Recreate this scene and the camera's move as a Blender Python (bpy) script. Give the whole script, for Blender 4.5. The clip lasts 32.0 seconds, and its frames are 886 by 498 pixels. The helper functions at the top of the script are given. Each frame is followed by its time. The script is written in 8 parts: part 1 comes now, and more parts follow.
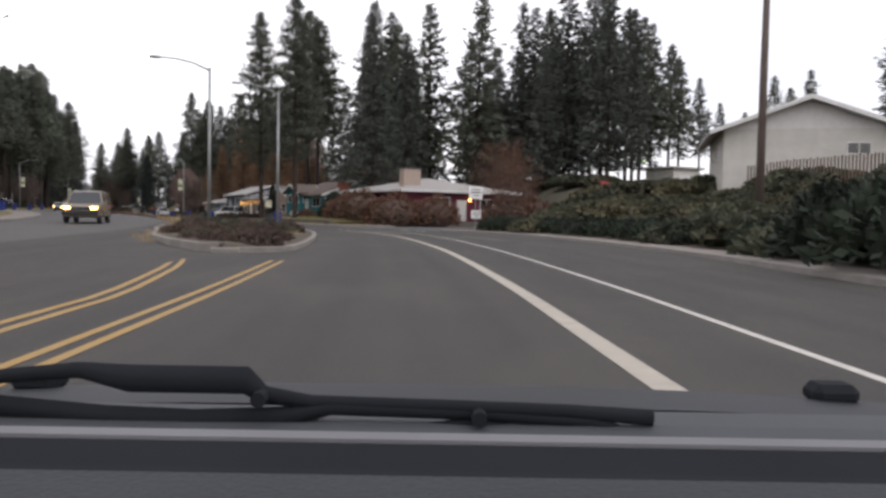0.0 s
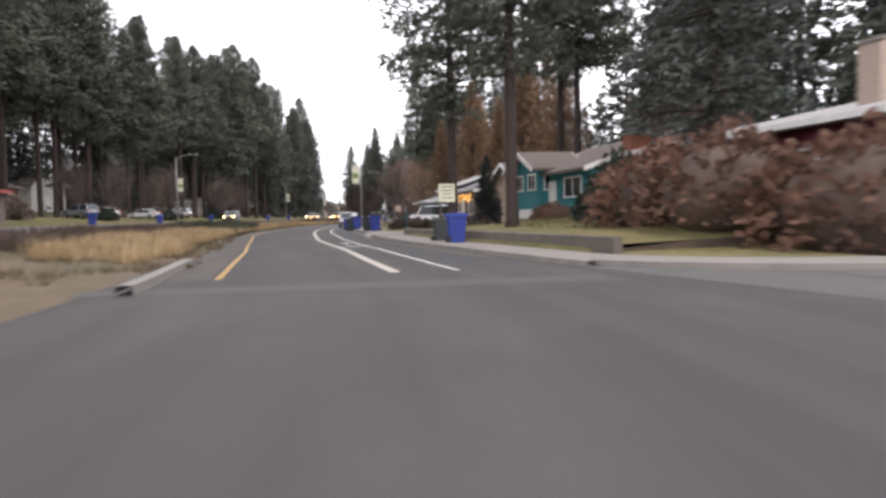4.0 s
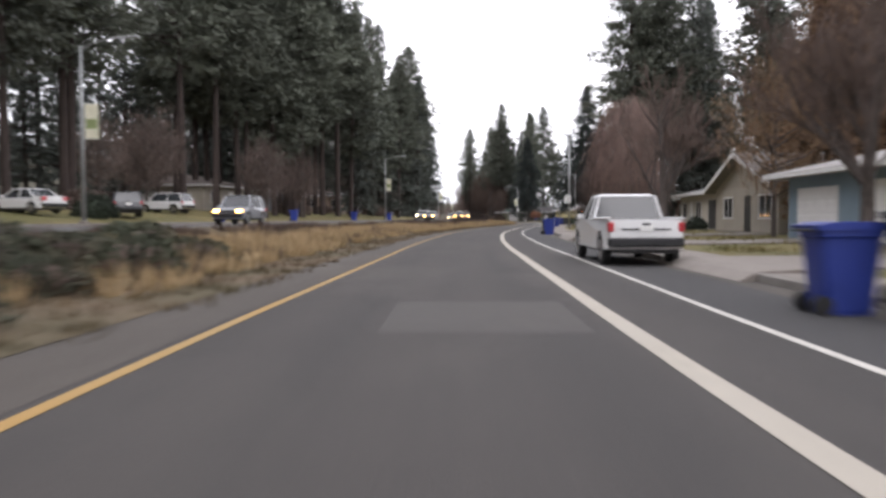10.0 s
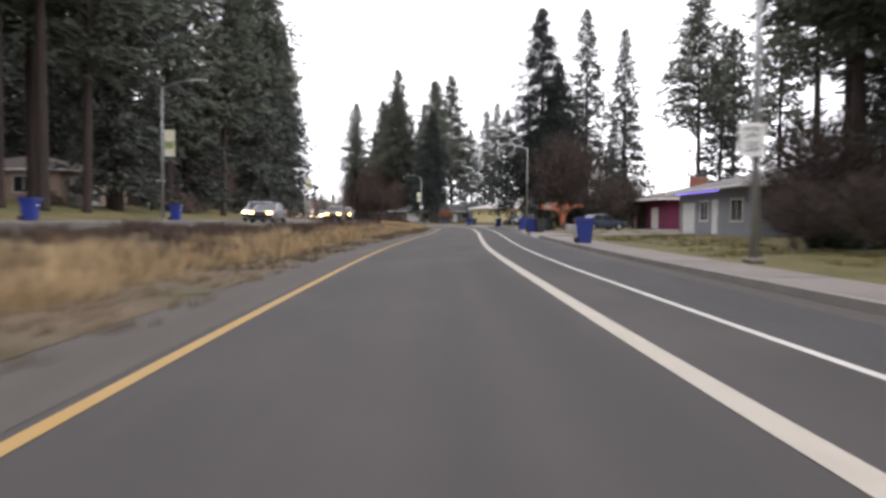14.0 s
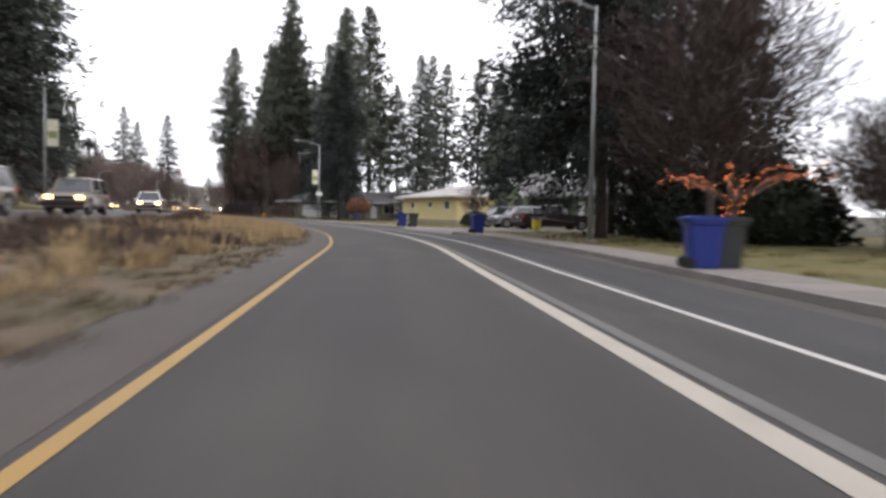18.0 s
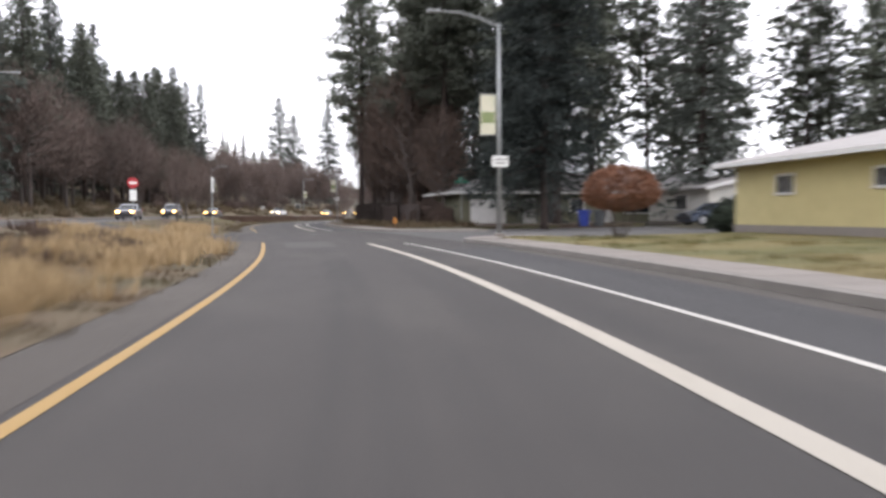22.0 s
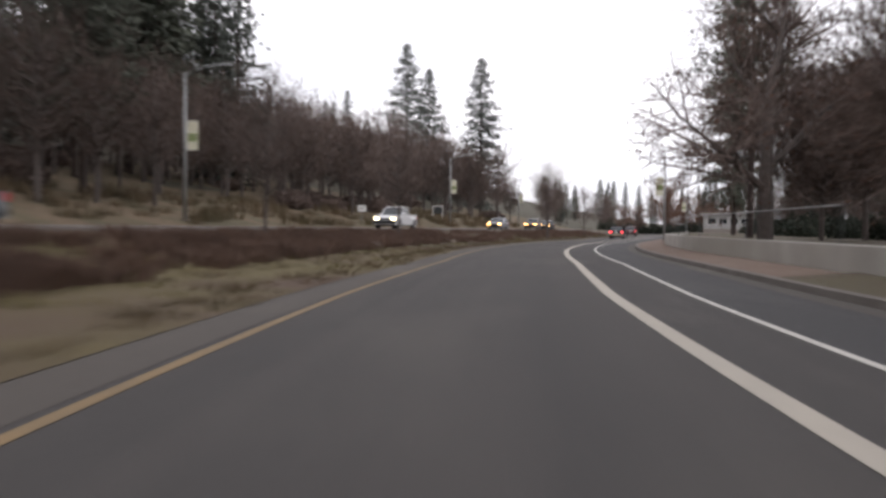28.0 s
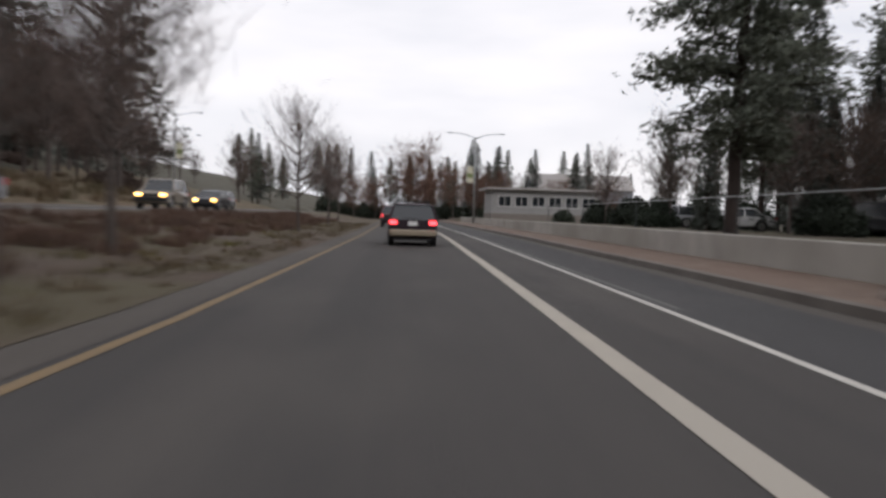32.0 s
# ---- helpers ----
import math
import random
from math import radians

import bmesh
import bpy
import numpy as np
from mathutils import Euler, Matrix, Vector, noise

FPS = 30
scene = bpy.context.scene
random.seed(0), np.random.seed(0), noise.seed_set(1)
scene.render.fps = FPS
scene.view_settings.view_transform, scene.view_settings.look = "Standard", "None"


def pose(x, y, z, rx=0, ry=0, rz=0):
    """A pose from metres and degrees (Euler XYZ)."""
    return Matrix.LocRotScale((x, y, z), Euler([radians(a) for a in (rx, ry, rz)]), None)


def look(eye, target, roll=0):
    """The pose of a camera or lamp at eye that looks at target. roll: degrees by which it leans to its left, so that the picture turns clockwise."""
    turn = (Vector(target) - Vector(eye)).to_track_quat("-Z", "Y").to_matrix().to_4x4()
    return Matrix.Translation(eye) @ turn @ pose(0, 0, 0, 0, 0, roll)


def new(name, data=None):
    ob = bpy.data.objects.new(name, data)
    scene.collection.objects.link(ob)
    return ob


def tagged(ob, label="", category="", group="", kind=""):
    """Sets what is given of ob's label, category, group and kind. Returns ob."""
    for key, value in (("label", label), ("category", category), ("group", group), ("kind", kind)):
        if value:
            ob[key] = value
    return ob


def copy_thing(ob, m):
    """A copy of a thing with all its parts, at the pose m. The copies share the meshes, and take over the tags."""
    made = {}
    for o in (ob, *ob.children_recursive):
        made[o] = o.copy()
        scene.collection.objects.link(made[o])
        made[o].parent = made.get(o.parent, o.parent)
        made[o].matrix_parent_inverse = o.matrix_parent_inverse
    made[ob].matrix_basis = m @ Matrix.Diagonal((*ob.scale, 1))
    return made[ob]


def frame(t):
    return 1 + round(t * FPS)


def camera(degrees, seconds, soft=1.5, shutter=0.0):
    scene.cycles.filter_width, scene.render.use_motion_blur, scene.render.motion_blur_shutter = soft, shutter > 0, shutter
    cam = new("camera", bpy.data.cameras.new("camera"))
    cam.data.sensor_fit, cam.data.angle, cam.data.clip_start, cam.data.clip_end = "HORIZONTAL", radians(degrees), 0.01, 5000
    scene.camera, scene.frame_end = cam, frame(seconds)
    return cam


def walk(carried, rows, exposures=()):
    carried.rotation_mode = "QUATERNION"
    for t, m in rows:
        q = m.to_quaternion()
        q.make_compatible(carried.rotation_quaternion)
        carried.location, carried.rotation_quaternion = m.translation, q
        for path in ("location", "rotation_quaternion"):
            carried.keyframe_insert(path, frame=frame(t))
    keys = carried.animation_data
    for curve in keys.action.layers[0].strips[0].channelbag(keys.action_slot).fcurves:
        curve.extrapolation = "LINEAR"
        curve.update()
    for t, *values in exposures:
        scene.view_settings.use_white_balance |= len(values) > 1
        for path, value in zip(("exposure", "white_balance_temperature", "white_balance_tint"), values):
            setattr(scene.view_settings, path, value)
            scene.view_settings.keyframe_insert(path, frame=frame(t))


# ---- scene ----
EXPOSURES = [(0, 0.15, 6510, 15), (2, 0.7, 6460, 16), (5, 1, 6460, 16), (6.5, 1.05, 6410, 16), (8, 0.85, 6360, 16), (10, 0.85, 6410, 16), (13, 0.95, 6460, 16), (17, 0.8, 6460, 15), (20, 0.66, 6300, 15), (22, 1, 6360, 15), (23.2, 1.35, 6510, 16), (25, 1.15, 6560, 16), (28, 0.3, 6510, 16), (29, 0.1, 6510, 15), (30, -0.2, 6510, 14), (32, -0.22, 6510, 14)]
cam = camera(57.6, 32.0, soft=3.0, shutter=0.8)
EYE = 1.15
# seconds, x, y, yaw, pitch, roll
PATH = [
    (0, -4.43, -19.13, -23.12, -2.36, 0.97),
    (0.06, -4.43, -19.13, -23.12, -2.36, 0.97),
    (0.5, -1.76, -11.85, -23.16, -2.58, 0.58),
    (1, 0.87, -4.62, -22.74, -2.76, -0.14),
    (1.5, 3.28, 2.63, -22.17, -2.81, -0.06),
    (2, 5.54, 9.89, -20.96, -2.82, 0.29),
    (2.5, 7.58, 17.01, -19.09, -2.72, 0.29),
    (3, 9.05, 23.95, -12.33, -2.57, -0.07),
    (3.5, 9.96, 30.70, -6.80, -2.47, -0.47),
    (4, 10.39, 37.25, -4.17, -2.35, -1.09),
    (4.5, 10.43, 43.56, -3.27, -2.13, -2.25),
    (5, 10.07, 49.58, 1.11, -2.46, -1.98),
    (5.5, 9.33, 55.39, 4.96, -3.25, -1.45),
    (6, 8.48, 61.14, 7.62, -3.82, -0.44),
    (6.5, 7.61, 66.97, 8.59, -3.94, -0.28),
    (7, 6.74, 72.93, 6.89, -4.17, -0.36),
    (7.5, 5.98, 79.01, 5.89, -4.08, -0.95),
    (8, 5.17, 85.24, 5.43, -3.62, -1.60),
    (8.5, 4.36, 91.64, 5.06, -3.05, -1.71),
    (9, 3.58, 98.18, 4.59, -2.60, -1.34),
    (9.5, 2.93, 104.91, 4.12, -2.26, -0.97),
    (10, 2.39, 111.75, 3.09, -2.17, -0.16),
    (10.5, 2.09, 118.67, 1.91, -2.02, 0.59),
    (11, 1.76, 126.01, 0.86, -1.93, 0.14),
    (11.5, 1.43, 133.72, -0.40, -1.88, 0.17),
    (12, 1.27, 141.72, -1.56, -2.00, 0.43),
    (12.5, 1.24, 149.92, -2.49, -2.10, 0.46),
    (13, 1.30, 158.24, -3.27, -2.16, 0.63),
    (13.5, 1.45, 166.59, -3.92, -2.12, 0.06),
    (14, 1.75, 174.85, -4.84, -2.14, 0.38),
    (14.5, 2.30, 182.98, -5.64, -2.09, 0.51),
    (15, 2.88, 191.02, -5.10, -2.30, 0.29),
    (15.5, 3.51, 198.97, -5.21, -2.38, 0.20),
    (16, 4.22, 206.83, -6.53, -2.37, 0.22),
    (16.5, 5.04, 214.59, -8.62, -2.27, 0.34),
    (17, 5.94, 222.25, -9.23, -2.36, 0.69),
    (17.5, 6.84, 229.86, -9.95, -2.38, 0.98),
    (18, 7.74, 237.51, -10.76, -2.41, 1.20),
    (18.5, 8.61, 245.27, -11.30, -2.50, 1.10),
    (19, 9.43, 253.16, -11.23, -2.52, 1.02),
    (19.5, 10.30, 261.14, -10.80, -2.52, 1.29),
    (20, 10.99, 269.33, -9.77, -2.56, 1.15),
    (20.5, 11.36, 277.75, -7.38, -2.46, 0.65),
    (21, 11.30, 286.42, -3.98, -2.34, 0.09),
    (21.5, 10.93, 295.22, -0.88, -2.41, 0.15),
    (22, 10.16, 304.27, 2.33, -2.46, -0.35),
    (22.5, 8.96, 313.17, 5.10, -2.30, -0.73),
    (23, 7.22, 322.19, 7.93, -2.35, -1.11),
    (23.5, 5.01, 331.38, 10.29, -2.33, -0.65),
    (24, 2.56, 340.60, 12.46, -2.08, -0.53),
    (24.5, -0.09, 349.84, 14.21, -1.54, -0.28),
    (25, -2.80, 359.03, 15.64, -1.76, -0.48),
    (25.5, -5.52, 368.22, 16.34, -2.26, -0.42),
    (26, -8.05, 377.48, 15.26, -2.32, -0.15),
    (26.5, -10.39, 386.77, 13.92, -2.26, 0.05),
    (27, -12.53, 396.10, 13.07, -2.02, 0.26),
    (27.5, -14.46, 405.45, 12.67, -1.45, 0.61),
    (28, -16.14, 414.81, 11.23, -1.53, 0.63),
    (28.5, -17.47, 424.38, 8.76, -1.58, 1.26),
    (29, -18.22, 433.89, 5.77, -1.67, 1.59),
    (29.5, -18.97, 443.10, 3.00, -1.85, 1.17),
    (30, -19.47, 452.13, 0.36, -1.89, 1.13),
    (30.5, -19.55, 460.99, -2.08, -2.02, 1.06),
    (31, -19.36, 469.85, -4.42, -2.15, 1.38),
    (31.5, -18.80, 478.74, -6.87, -2.31, 1.52),
    (32, -18.00, 487.55, -9.21, -2.47, 1.68),
]
walk(cam, [(t, pose(x, y, EYE, 90 + pitch, 0, yaw) @ pose(0, 0, 0, 0, 0, roll)) for t, x, y, yaw, pitch, roll in PATH], EXPOSURES)
# ---- daylight: overcast dusk ----
world = bpy.data.worlds.new("overcast_sky")
scene.world = world
world.use_nodes = True
wt = world.node_tree
wt.nodes.clear()
w_out = wt.nodes.new("ShaderNodeOutputWorld")
w_bg = wt.nodes.new("ShaderNodeBackground")
w_sky = wt.nodes.new("ShaderNodeTexSky")
w_sky.sky_type = "NISHITA"
w_sky.sun_disc = False
w_sky.sun_elevation = radians(14)
w_sky.sun_rotation = radians(200)
w_tc = wt.nodes.new("ShaderNodeTexCoord")
w_map = wt.nodes.new("ShaderNodeMapping")
w_map.inputs["Scale"].default_value = (1.0, 1.0, 4.5)
w_noise = wt.nodes.new("ShaderNodeTexNoise")
w_noise.inputs["Scale"].default_value = 2.2
w_noise.inputs["Detail"].default_value = 6.0
w_ramp = wt.nodes.new("ShaderNodeValToRGB")
w_ramp.color_ramp.elements[0].position = 0.35
w_ramp.color_ramp.elements[0].color = (9.6, 9.9, 10.5, 1)
w_ramp.color_ramp.elements[1].position = 0.62
w_ramp.color_ramp.elements[1].color = (12.2, 12.2, 12.4, 1)
w_mix = wt.nodes.new("ShaderNodeMix")
w_mix.data_type = "RGBA"
w_mix.inputs[0].default_value = 0.93
wt.links.new(w_tc.outputs["Generated"], w_map.inputs["Vector"])
wt.links.new(w_map.outputs["Vector"], w_noise.inputs["Vector"])
wt.links.new(w_noise.outputs["Fac"], w_ramp.inputs["Fac"])
wt.links.new(w_sky.outputs["Color"], w_mix.inputs[6])
wt.links.new(w_ramp.outputs["Color"], w_mix.inputs[7])
wt.links.new(w_mix.outputs[2], w_bg.inputs["Color"])
w_bg.inputs["Strength"].default_value = 0.1
wt.links.new(w_bg.outputs["Background"], w_out.inputs["Surface"])
sun_data = bpy.data.lights.new("sun", "SUN")
sun_data.energy = 0.5
sun_data.angle = radians(40)
sun_data.color = (1.0, 0.97, 0.93)
sun = new("sun", sun_data)
sun.matrix_world = look((60, -60, 90), (0, 60, 0))

# ---- materials ----
def node_mat(name, base, rough=0.8, second=None, scale=4.0, spread=0.5, bump=0.0, bump_scale=30.0, metal=0.0, random_hue=0.0, detail=6.0, third=None, coat=0.0, spec=0.5, island=0.0, stretch=None, plan=False):
    """Principled surface with two scales of noise between two or three colours, fine relief and a shade per object or piece."""
    m = bpy.data.materials.new(name)
    m.use_nodes = True
    nt = m.node_tree
    b = nt.nodes["Principled BSDF"]
    b.inputs["Roughness"].default_value = rough
    b.inputs["Metallic"].default_value = metal
    b.inputs["Specular IOR Level"].default_value = spec
    b.inputs["Coat Weight"].default_value = coat
    tc = nt.nodes.new("ShaderNodeTexCoord")
    vec = tc.outputs["UV" if plan else "Object"]
    if stretch:
        mp = nt.nodes.new("ShaderNodeMapping")
        mp.inputs["Scale"].default_value = stretch
        nt.links.new(vec, mp.inputs["Vector"])
        vec = mp.outputs["Vector"]
    second = second or tuple(c * 0.75 for c in base)
    n1 = nt.nodes.new("ShaderNodeTexNoise")
    n1.inputs["Scale"].default_value = scale
    n1.inputs["Detail"].default_value = detail
    nt.links.new(vec, n1.inputs["Vector"])
    ramp = nt.nodes.new("ShaderNodeValToRGB")
    ramp.color_ramp.elements[0].position = 0.5 - spread * 0.4
    ramp.color_ramp.elements[1].position = 0.5 + spread * 0.4
    ramp.color_ramp.elements[0].color = (*second, 1)
    ramp.color_ramp.elements[1].color = (*base, 1)
    nt.links.new(n1.outputs["Fac"], ramp.inputs["Fac"])
    col = ramp.outputs["Color"]
    if third:
        n2 = nt.nodes.new("ShaderNodeTexNoise")
        n2.inputs["Scale"].default_value = scale * 0.13
        n2.inputs["Detail"].default_value = 4.0
        nt.links.new(vec, n2.inputs["Vector"])
        r2 = nt.nodes.new("ShaderNodeValToRGB")
        r2.color_ramp.elements[0].position = 0.42
        r2.color_ramp.elements[1].position = 0.62
        nt.links.new(n2.outputs["Fac"], r2.inputs["Fac"])
        mx = nt.nodes.new("ShaderNodeMix")
        mx.data_type = "RGBA"
        nt.links.new(r2.outputs["Color"], mx.inputs[0])
        nt.links.new(col, mx.inputs[6])
        mx.inputs[7].default_value = (*third, 1)
        col = mx.outputs[2]
    if random_hue or island:
        hs = nt.nodes.new("ShaderNodeHueSaturation")
        if island:
            rnd = nt.nodes.new("ShaderNodeNewGeometry").outputs["Random Per Island"]
        else:
            rnd = nt.nodes.new("ShaderNodeObjectInfo").outputs["Random"]
        amt = island or random_hue
        mr = nt.nodes.new("ShaderNodeMapRange")
        mr.inputs["To Min"].default_value = 1.0 - amt
        mr.inputs["To Max"].default_value = 1.0 + amt
        nt.links.new(rnd, mr.inputs["Value"])
        nt.links.new(mr.outputs["Result"], hs.inputs["Value"])
        nt.links.new(col, hs.inputs["Color"])
        col = hs.outputs["Color"]
    nt.links.new(col, b.inputs["Base Color"])
    if bump:
        n3 = nt.nodes.new("ShaderNodeTexNoise")
        n3.inputs["Scale"].default_value = bump_scale
        n3.inputs["Detail"].default_value = 3.0
        nt.links.new(vec, n3.inputs["Vector"])
        bp = nt.nodes.new("ShaderNodeBump")
        bp.inputs["Strength"].default_value = bump
        bp.inputs["Distance"].default_value = 0.05
        nt.links.new(n3.outputs["Fac"], bp.inputs["Height"])
        nt.links.new(bp.outputs["Normal"], b.inputs["Normal"])
    return m


def glow_mat(name, colour, power):
    m = bpy.data.materials.new(name)
    m.use_nodes = True
    b = m.node_tree.nodes["Principled BSDF"]
    b.inputs["Base Color"].default_value = (*colour, 1)
    b.inputs["Emission Color"].default_value = (*colour, 1)
    b.inputs["Emission Strength"].default_value = power
    return m


def paint(name, c, rough=0.3, metal=0.2):
    return node_mat(name, c, rough, tuple(x * 0.9 for x in c), 3.0, 0.6, metal=metal, coat=0.5)




def road_mat(name, base, tracks, grit):
    """Asphalt with long streaks along the lane, blotches and a grain of pale stones."""
    m = node_mat(name, base, 0.85, tuple(c * 0.86 for c in base), 0.7, 0.9, 0.4, 55, spec=0.25)
    nt = m.node_tree
    b = nt.nodes["Principled BSDF"]
    col = b.inputs["Base Color"].links[0].from_socket
    tc = nt.nodes.new("ShaderNodeTexCoord")
    for source, scale, size, detail, lo, hi, colour, amount in (("UV", (1.1, 0.012, 1), 1.0, 3.0, 0.42, 0.62, tracks, 0.75), ("UV", (0.5, 0.16, 1), 1.0, 6.0, 0.5, 0.72, grit, 0.5), ("Object", (1, 1, 1), 38.0, 2.0, 0.6, 0.7, tuple(c * 1.7 for c in grit), 0.45)):
        mp = nt.nodes.new("ShaderNodeMapping")
        mp.inputs["Scale"].default_value = scale
        nt.links.new(tc.outputs[source], mp.inputs["Vector"])
        n = nt.nodes.new("ShaderNodeTexNoise")
        n.inputs["Scale"].default_value = size
        n.inputs["Detail"].default_value = detail
        nt.links.new(mp.outputs["Vector"], n.inputs["Vector"])
        r = nt.nodes.new("ShaderNodeMapRange")
        r.inputs["From Min"].default_value = lo
        r.inputs["From Max"].default_value = hi
        r.inputs["To Max"].default_value = amount
        nt.links.new(n.outputs["Fac"], r.inputs["Value"])
        mx = nt.nodes.new("ShaderNodeMix")
        mx.data_type = "RGBA"
        nt.links.new(r.outputs["Result"], mx.inputs[0])
        nt.links.new(col, mx.inputs[6])
        mx.inputs[7].default_value = (*colour, 1)
        col = mx.outputs[2]
    nt.links.new(col, b.inputs["Base Color"])
    return m


M_ASPHALT = road_mat("lane_asphalt", (0.072, 0.066, 0.062), (0.053, 0.05, 0.048), (0.098, 0.089, 0.08))
M_SHOULDER = road_mat("dusty_shoulder", (0.095, 0.084, 0.074), (0.075, 0.067, 0.06), (0.13, 0.115, 0.1))
M_WALLD = node_mat("dark_wall_concrete", (0.15, 0.128, 0.11), 0.9, (0.08, 0.07, 0.06), 1.2, 0.8, 0.3, 25)
M_GRIT = node_mat("gritty_walk", (0.2, 0.15, 0.115), 0.95, (0.12, 0.08, 0.06), 1.6, 0.8, 0.4, 40, third=(0.15, 0.1, 0.075))
M_HEATH_RED = node_mat("russet_heath", (0.15, 0.092, 0.066), 0.95, (0.085, 0.055, 0.042), 1.2, 0.8)
M_BRUSH = node_mat("dark_brush", (0.05, 0.037, 0.031), 0.95, (0.025, 0.019, 0.017), 1.5, 0.8, random_hue=0.2)
M_BRUSH_BROWN = node_mat("brown_brush", (0.072, 0.05, 0.042), 0.95, (0.04, 0.028, 0.024), 1.5, 0.8, random_hue=0.1)
M_TURF = node_mat("russet_turf", (0.105, 0.072, 0.05), 0.95, (0.06, 0.042, 0.032), 1.6, 0.8, 0.6, 40, third=(0.085, 0.07, 0.038))
M_WIPER = node_mat("wiper_rubber", (0.02, 0.022, 0.026), 0.9, spec=0.12)
M_ASPHALT_OLD = node_mat("asphalt_grey", (0.11, 0.105, 0.1), 0.85, (0.085, 0.082, 0.08), 1.0, 0.9, 0.3, 60, spec=0.3)
M_PATCH = node_mat("asphalt_patch", (0.09, 0.083, 0.077), 0.85, (0.074, 0.069, 0.065), 3.0, 0.9, 0.3, 60, spec=0.3)
M_WIDE = node_mat("worn_cream_road_paint", (0.47, 0.425, 0.355), 0.85, (0.33, 0.3, 0.255), 4.0, 0.7, 0.15, 50, third=(0.4, 0.365, 0.31))
M_GHOST = node_mat("scrubbed_road_paint", (0.17, 0.163, 0.152), 0.85, (0.085, 0.08, 0.075), 3.0, 0.9, 0.2, 50)
M_ASPHALT_SIDE = road_mat("cycle_lane_asphalt", (0.066, 0.064, 0.064), (0.053, 0.052, 0.052), (0.088, 0.085, 0.083))
M_YELLOW_FADED = node_mat("faded_road_paint_yellow", (0.27, 0.175, 0.075), 0.85, (0.13, 0.1, 0.065), 3.0, 0.8, 0.1, 50)
M_WHITE = node_mat("road_paint_white", (0.62, 0.59, 0.54), 0.8, (0.44, 0.42, 0.38), 5.0, 0.6, 0.1, 50)
M_YELLOW = node_mat("road_paint_yellow", (0.42, 0.265, 0.085), 0.8, (0.27, 0.185, 0.085), 5.0, 0.8, 0.1, 50, third=(0.36, 0.22, 0.07))
M_CONC = node_mat("concrete", (0.25, 0.22, 0.195), 0.9, (0.18, 0.16, 0.142), 3.0, 0.8, 0.25, 40, random_hue=0.1)
M_KERB_OLD = node_mat("stained_kerb", (0.19, 0.17, 0.15), 0.95, (0.1, 0.086, 0.074), 1.4, 0.8, 0.3, 40)
M_KERB = node_mat("kerb_concrete", (0.26, 0.24, 0.215), 0.9, (0.17, 0.155, 0.14), 2.0, 0.8, 0.25, 40)
M_WALLC = node_mat("wall_concrete", (0.5, 0.475, 0.43), 0.9, (0.3, 0.28, 0.25), 0.9, 0.7, 0.25, 25, third=(0.3, 0.28, 0.24))
M_LAWN = node_mat("winter_lawn", (0.135, 0.125, 0.037), 0.95, (0.085, 0.078, 0.027), 2.0, 0.8, 0.6, 50, third=(0.17, 0.135, 0.05))
M_DIRT = node_mat("bark_dirt", (0.10, 0.07, 0.05), 0.95, (0.05, 0.036, 0.028), 2.2, 0.9, 0.5, 30, third=(0.07, 0.066, 0.032))
M_LAWN_BROWN = node_mat("brown_lawn", (0.13, 0.104, 0.04), 0.95, (0.085, 0.066, 0.03), 1.1, 0.8, 0.6, 50, third=(0.09, 0.058, 0.038))
M_LARCH = node_mat("golden_brown_needles", (0.26, 0.165, 0.1), 0.85, (0.18, 0.115, 0.075), 1.2, 0.8, random_hue=0.18, spec=0.2)
M_DRY = node_mat("dry_verge", (0.165, 0.115, 0.066), 0.95, (0.085, 0.062, 0.04), 2.6, 0.8, 0.5, 40, third=(0.085, 0.07, 0.036))
M_GROUND = node_mat("forest_floor", (0.07, 0.06, 0.035), 0.95, (0.035, 0.033, 0.02), 0.4, 0.9, 0.5, 12)
M_NEEDLE = node_mat("pine_needles", (0.12, 0.13, 0.10), 0.8, (0.075, 0.084, 0.068), 1.2, 0.8, random_hue=0.25, spec=0.2)
M_SPRUCE = node_mat("spruce_needles", (0.095, 0.106, 0.092), 0.8, (0.058, 0.066, 0.058), 1.2, 0.8, random_hue=0.25, spec=0.2)
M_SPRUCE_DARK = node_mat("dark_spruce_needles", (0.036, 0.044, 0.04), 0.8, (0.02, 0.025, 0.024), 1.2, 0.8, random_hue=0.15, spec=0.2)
M_BARK = node_mat("pine_bark", (0.052, 0.036, 0.03), 0.95, (0.024, 0.018, 0.016), 5.0, 0.7, 0.6, 18, stretch=(1, 1, 0.25))
M_BOULDER = node_mat("boulder_stone", (0.22, 0.18, 0.15), 0.9, (0.13, 0.105, 0.09), 3.0, 0.8, 0.5, 14)
M_BARK_GREY = node_mat("grey_bark", (0.12, 0.10, 0.09), 0.95, (0.06, 0.05, 0.045), 5.0, 0.7, 0.5, 18)
M_TWIG = node_mat("bare_twigs", (0.15, 0.11, 0.093), 0.9, (0.095, 0.07, 0.06), 2.0, 0.8, random_hue=0.2)
M_WEEP = node_mat("grey_pink_twigs", (0.2, 0.135, 0.115), 0.9, (0.125, 0.085, 0.073), 1.2, 0.8, random_hue=0.1)
M_WILLOW = node_mat("willow_strands", (0.28, 0.18, 0.105), 0.9, (0.18, 0.12, 0.075), 1.0, 0.8, random_hue=0.15)
M_RUST_LEAF = node_mat("rust_leaves", (0.17, 0.085, 0.055), 0.9, (0.08, 0.045, 0.032), 1.0, 0.8, random_hue=0.2)
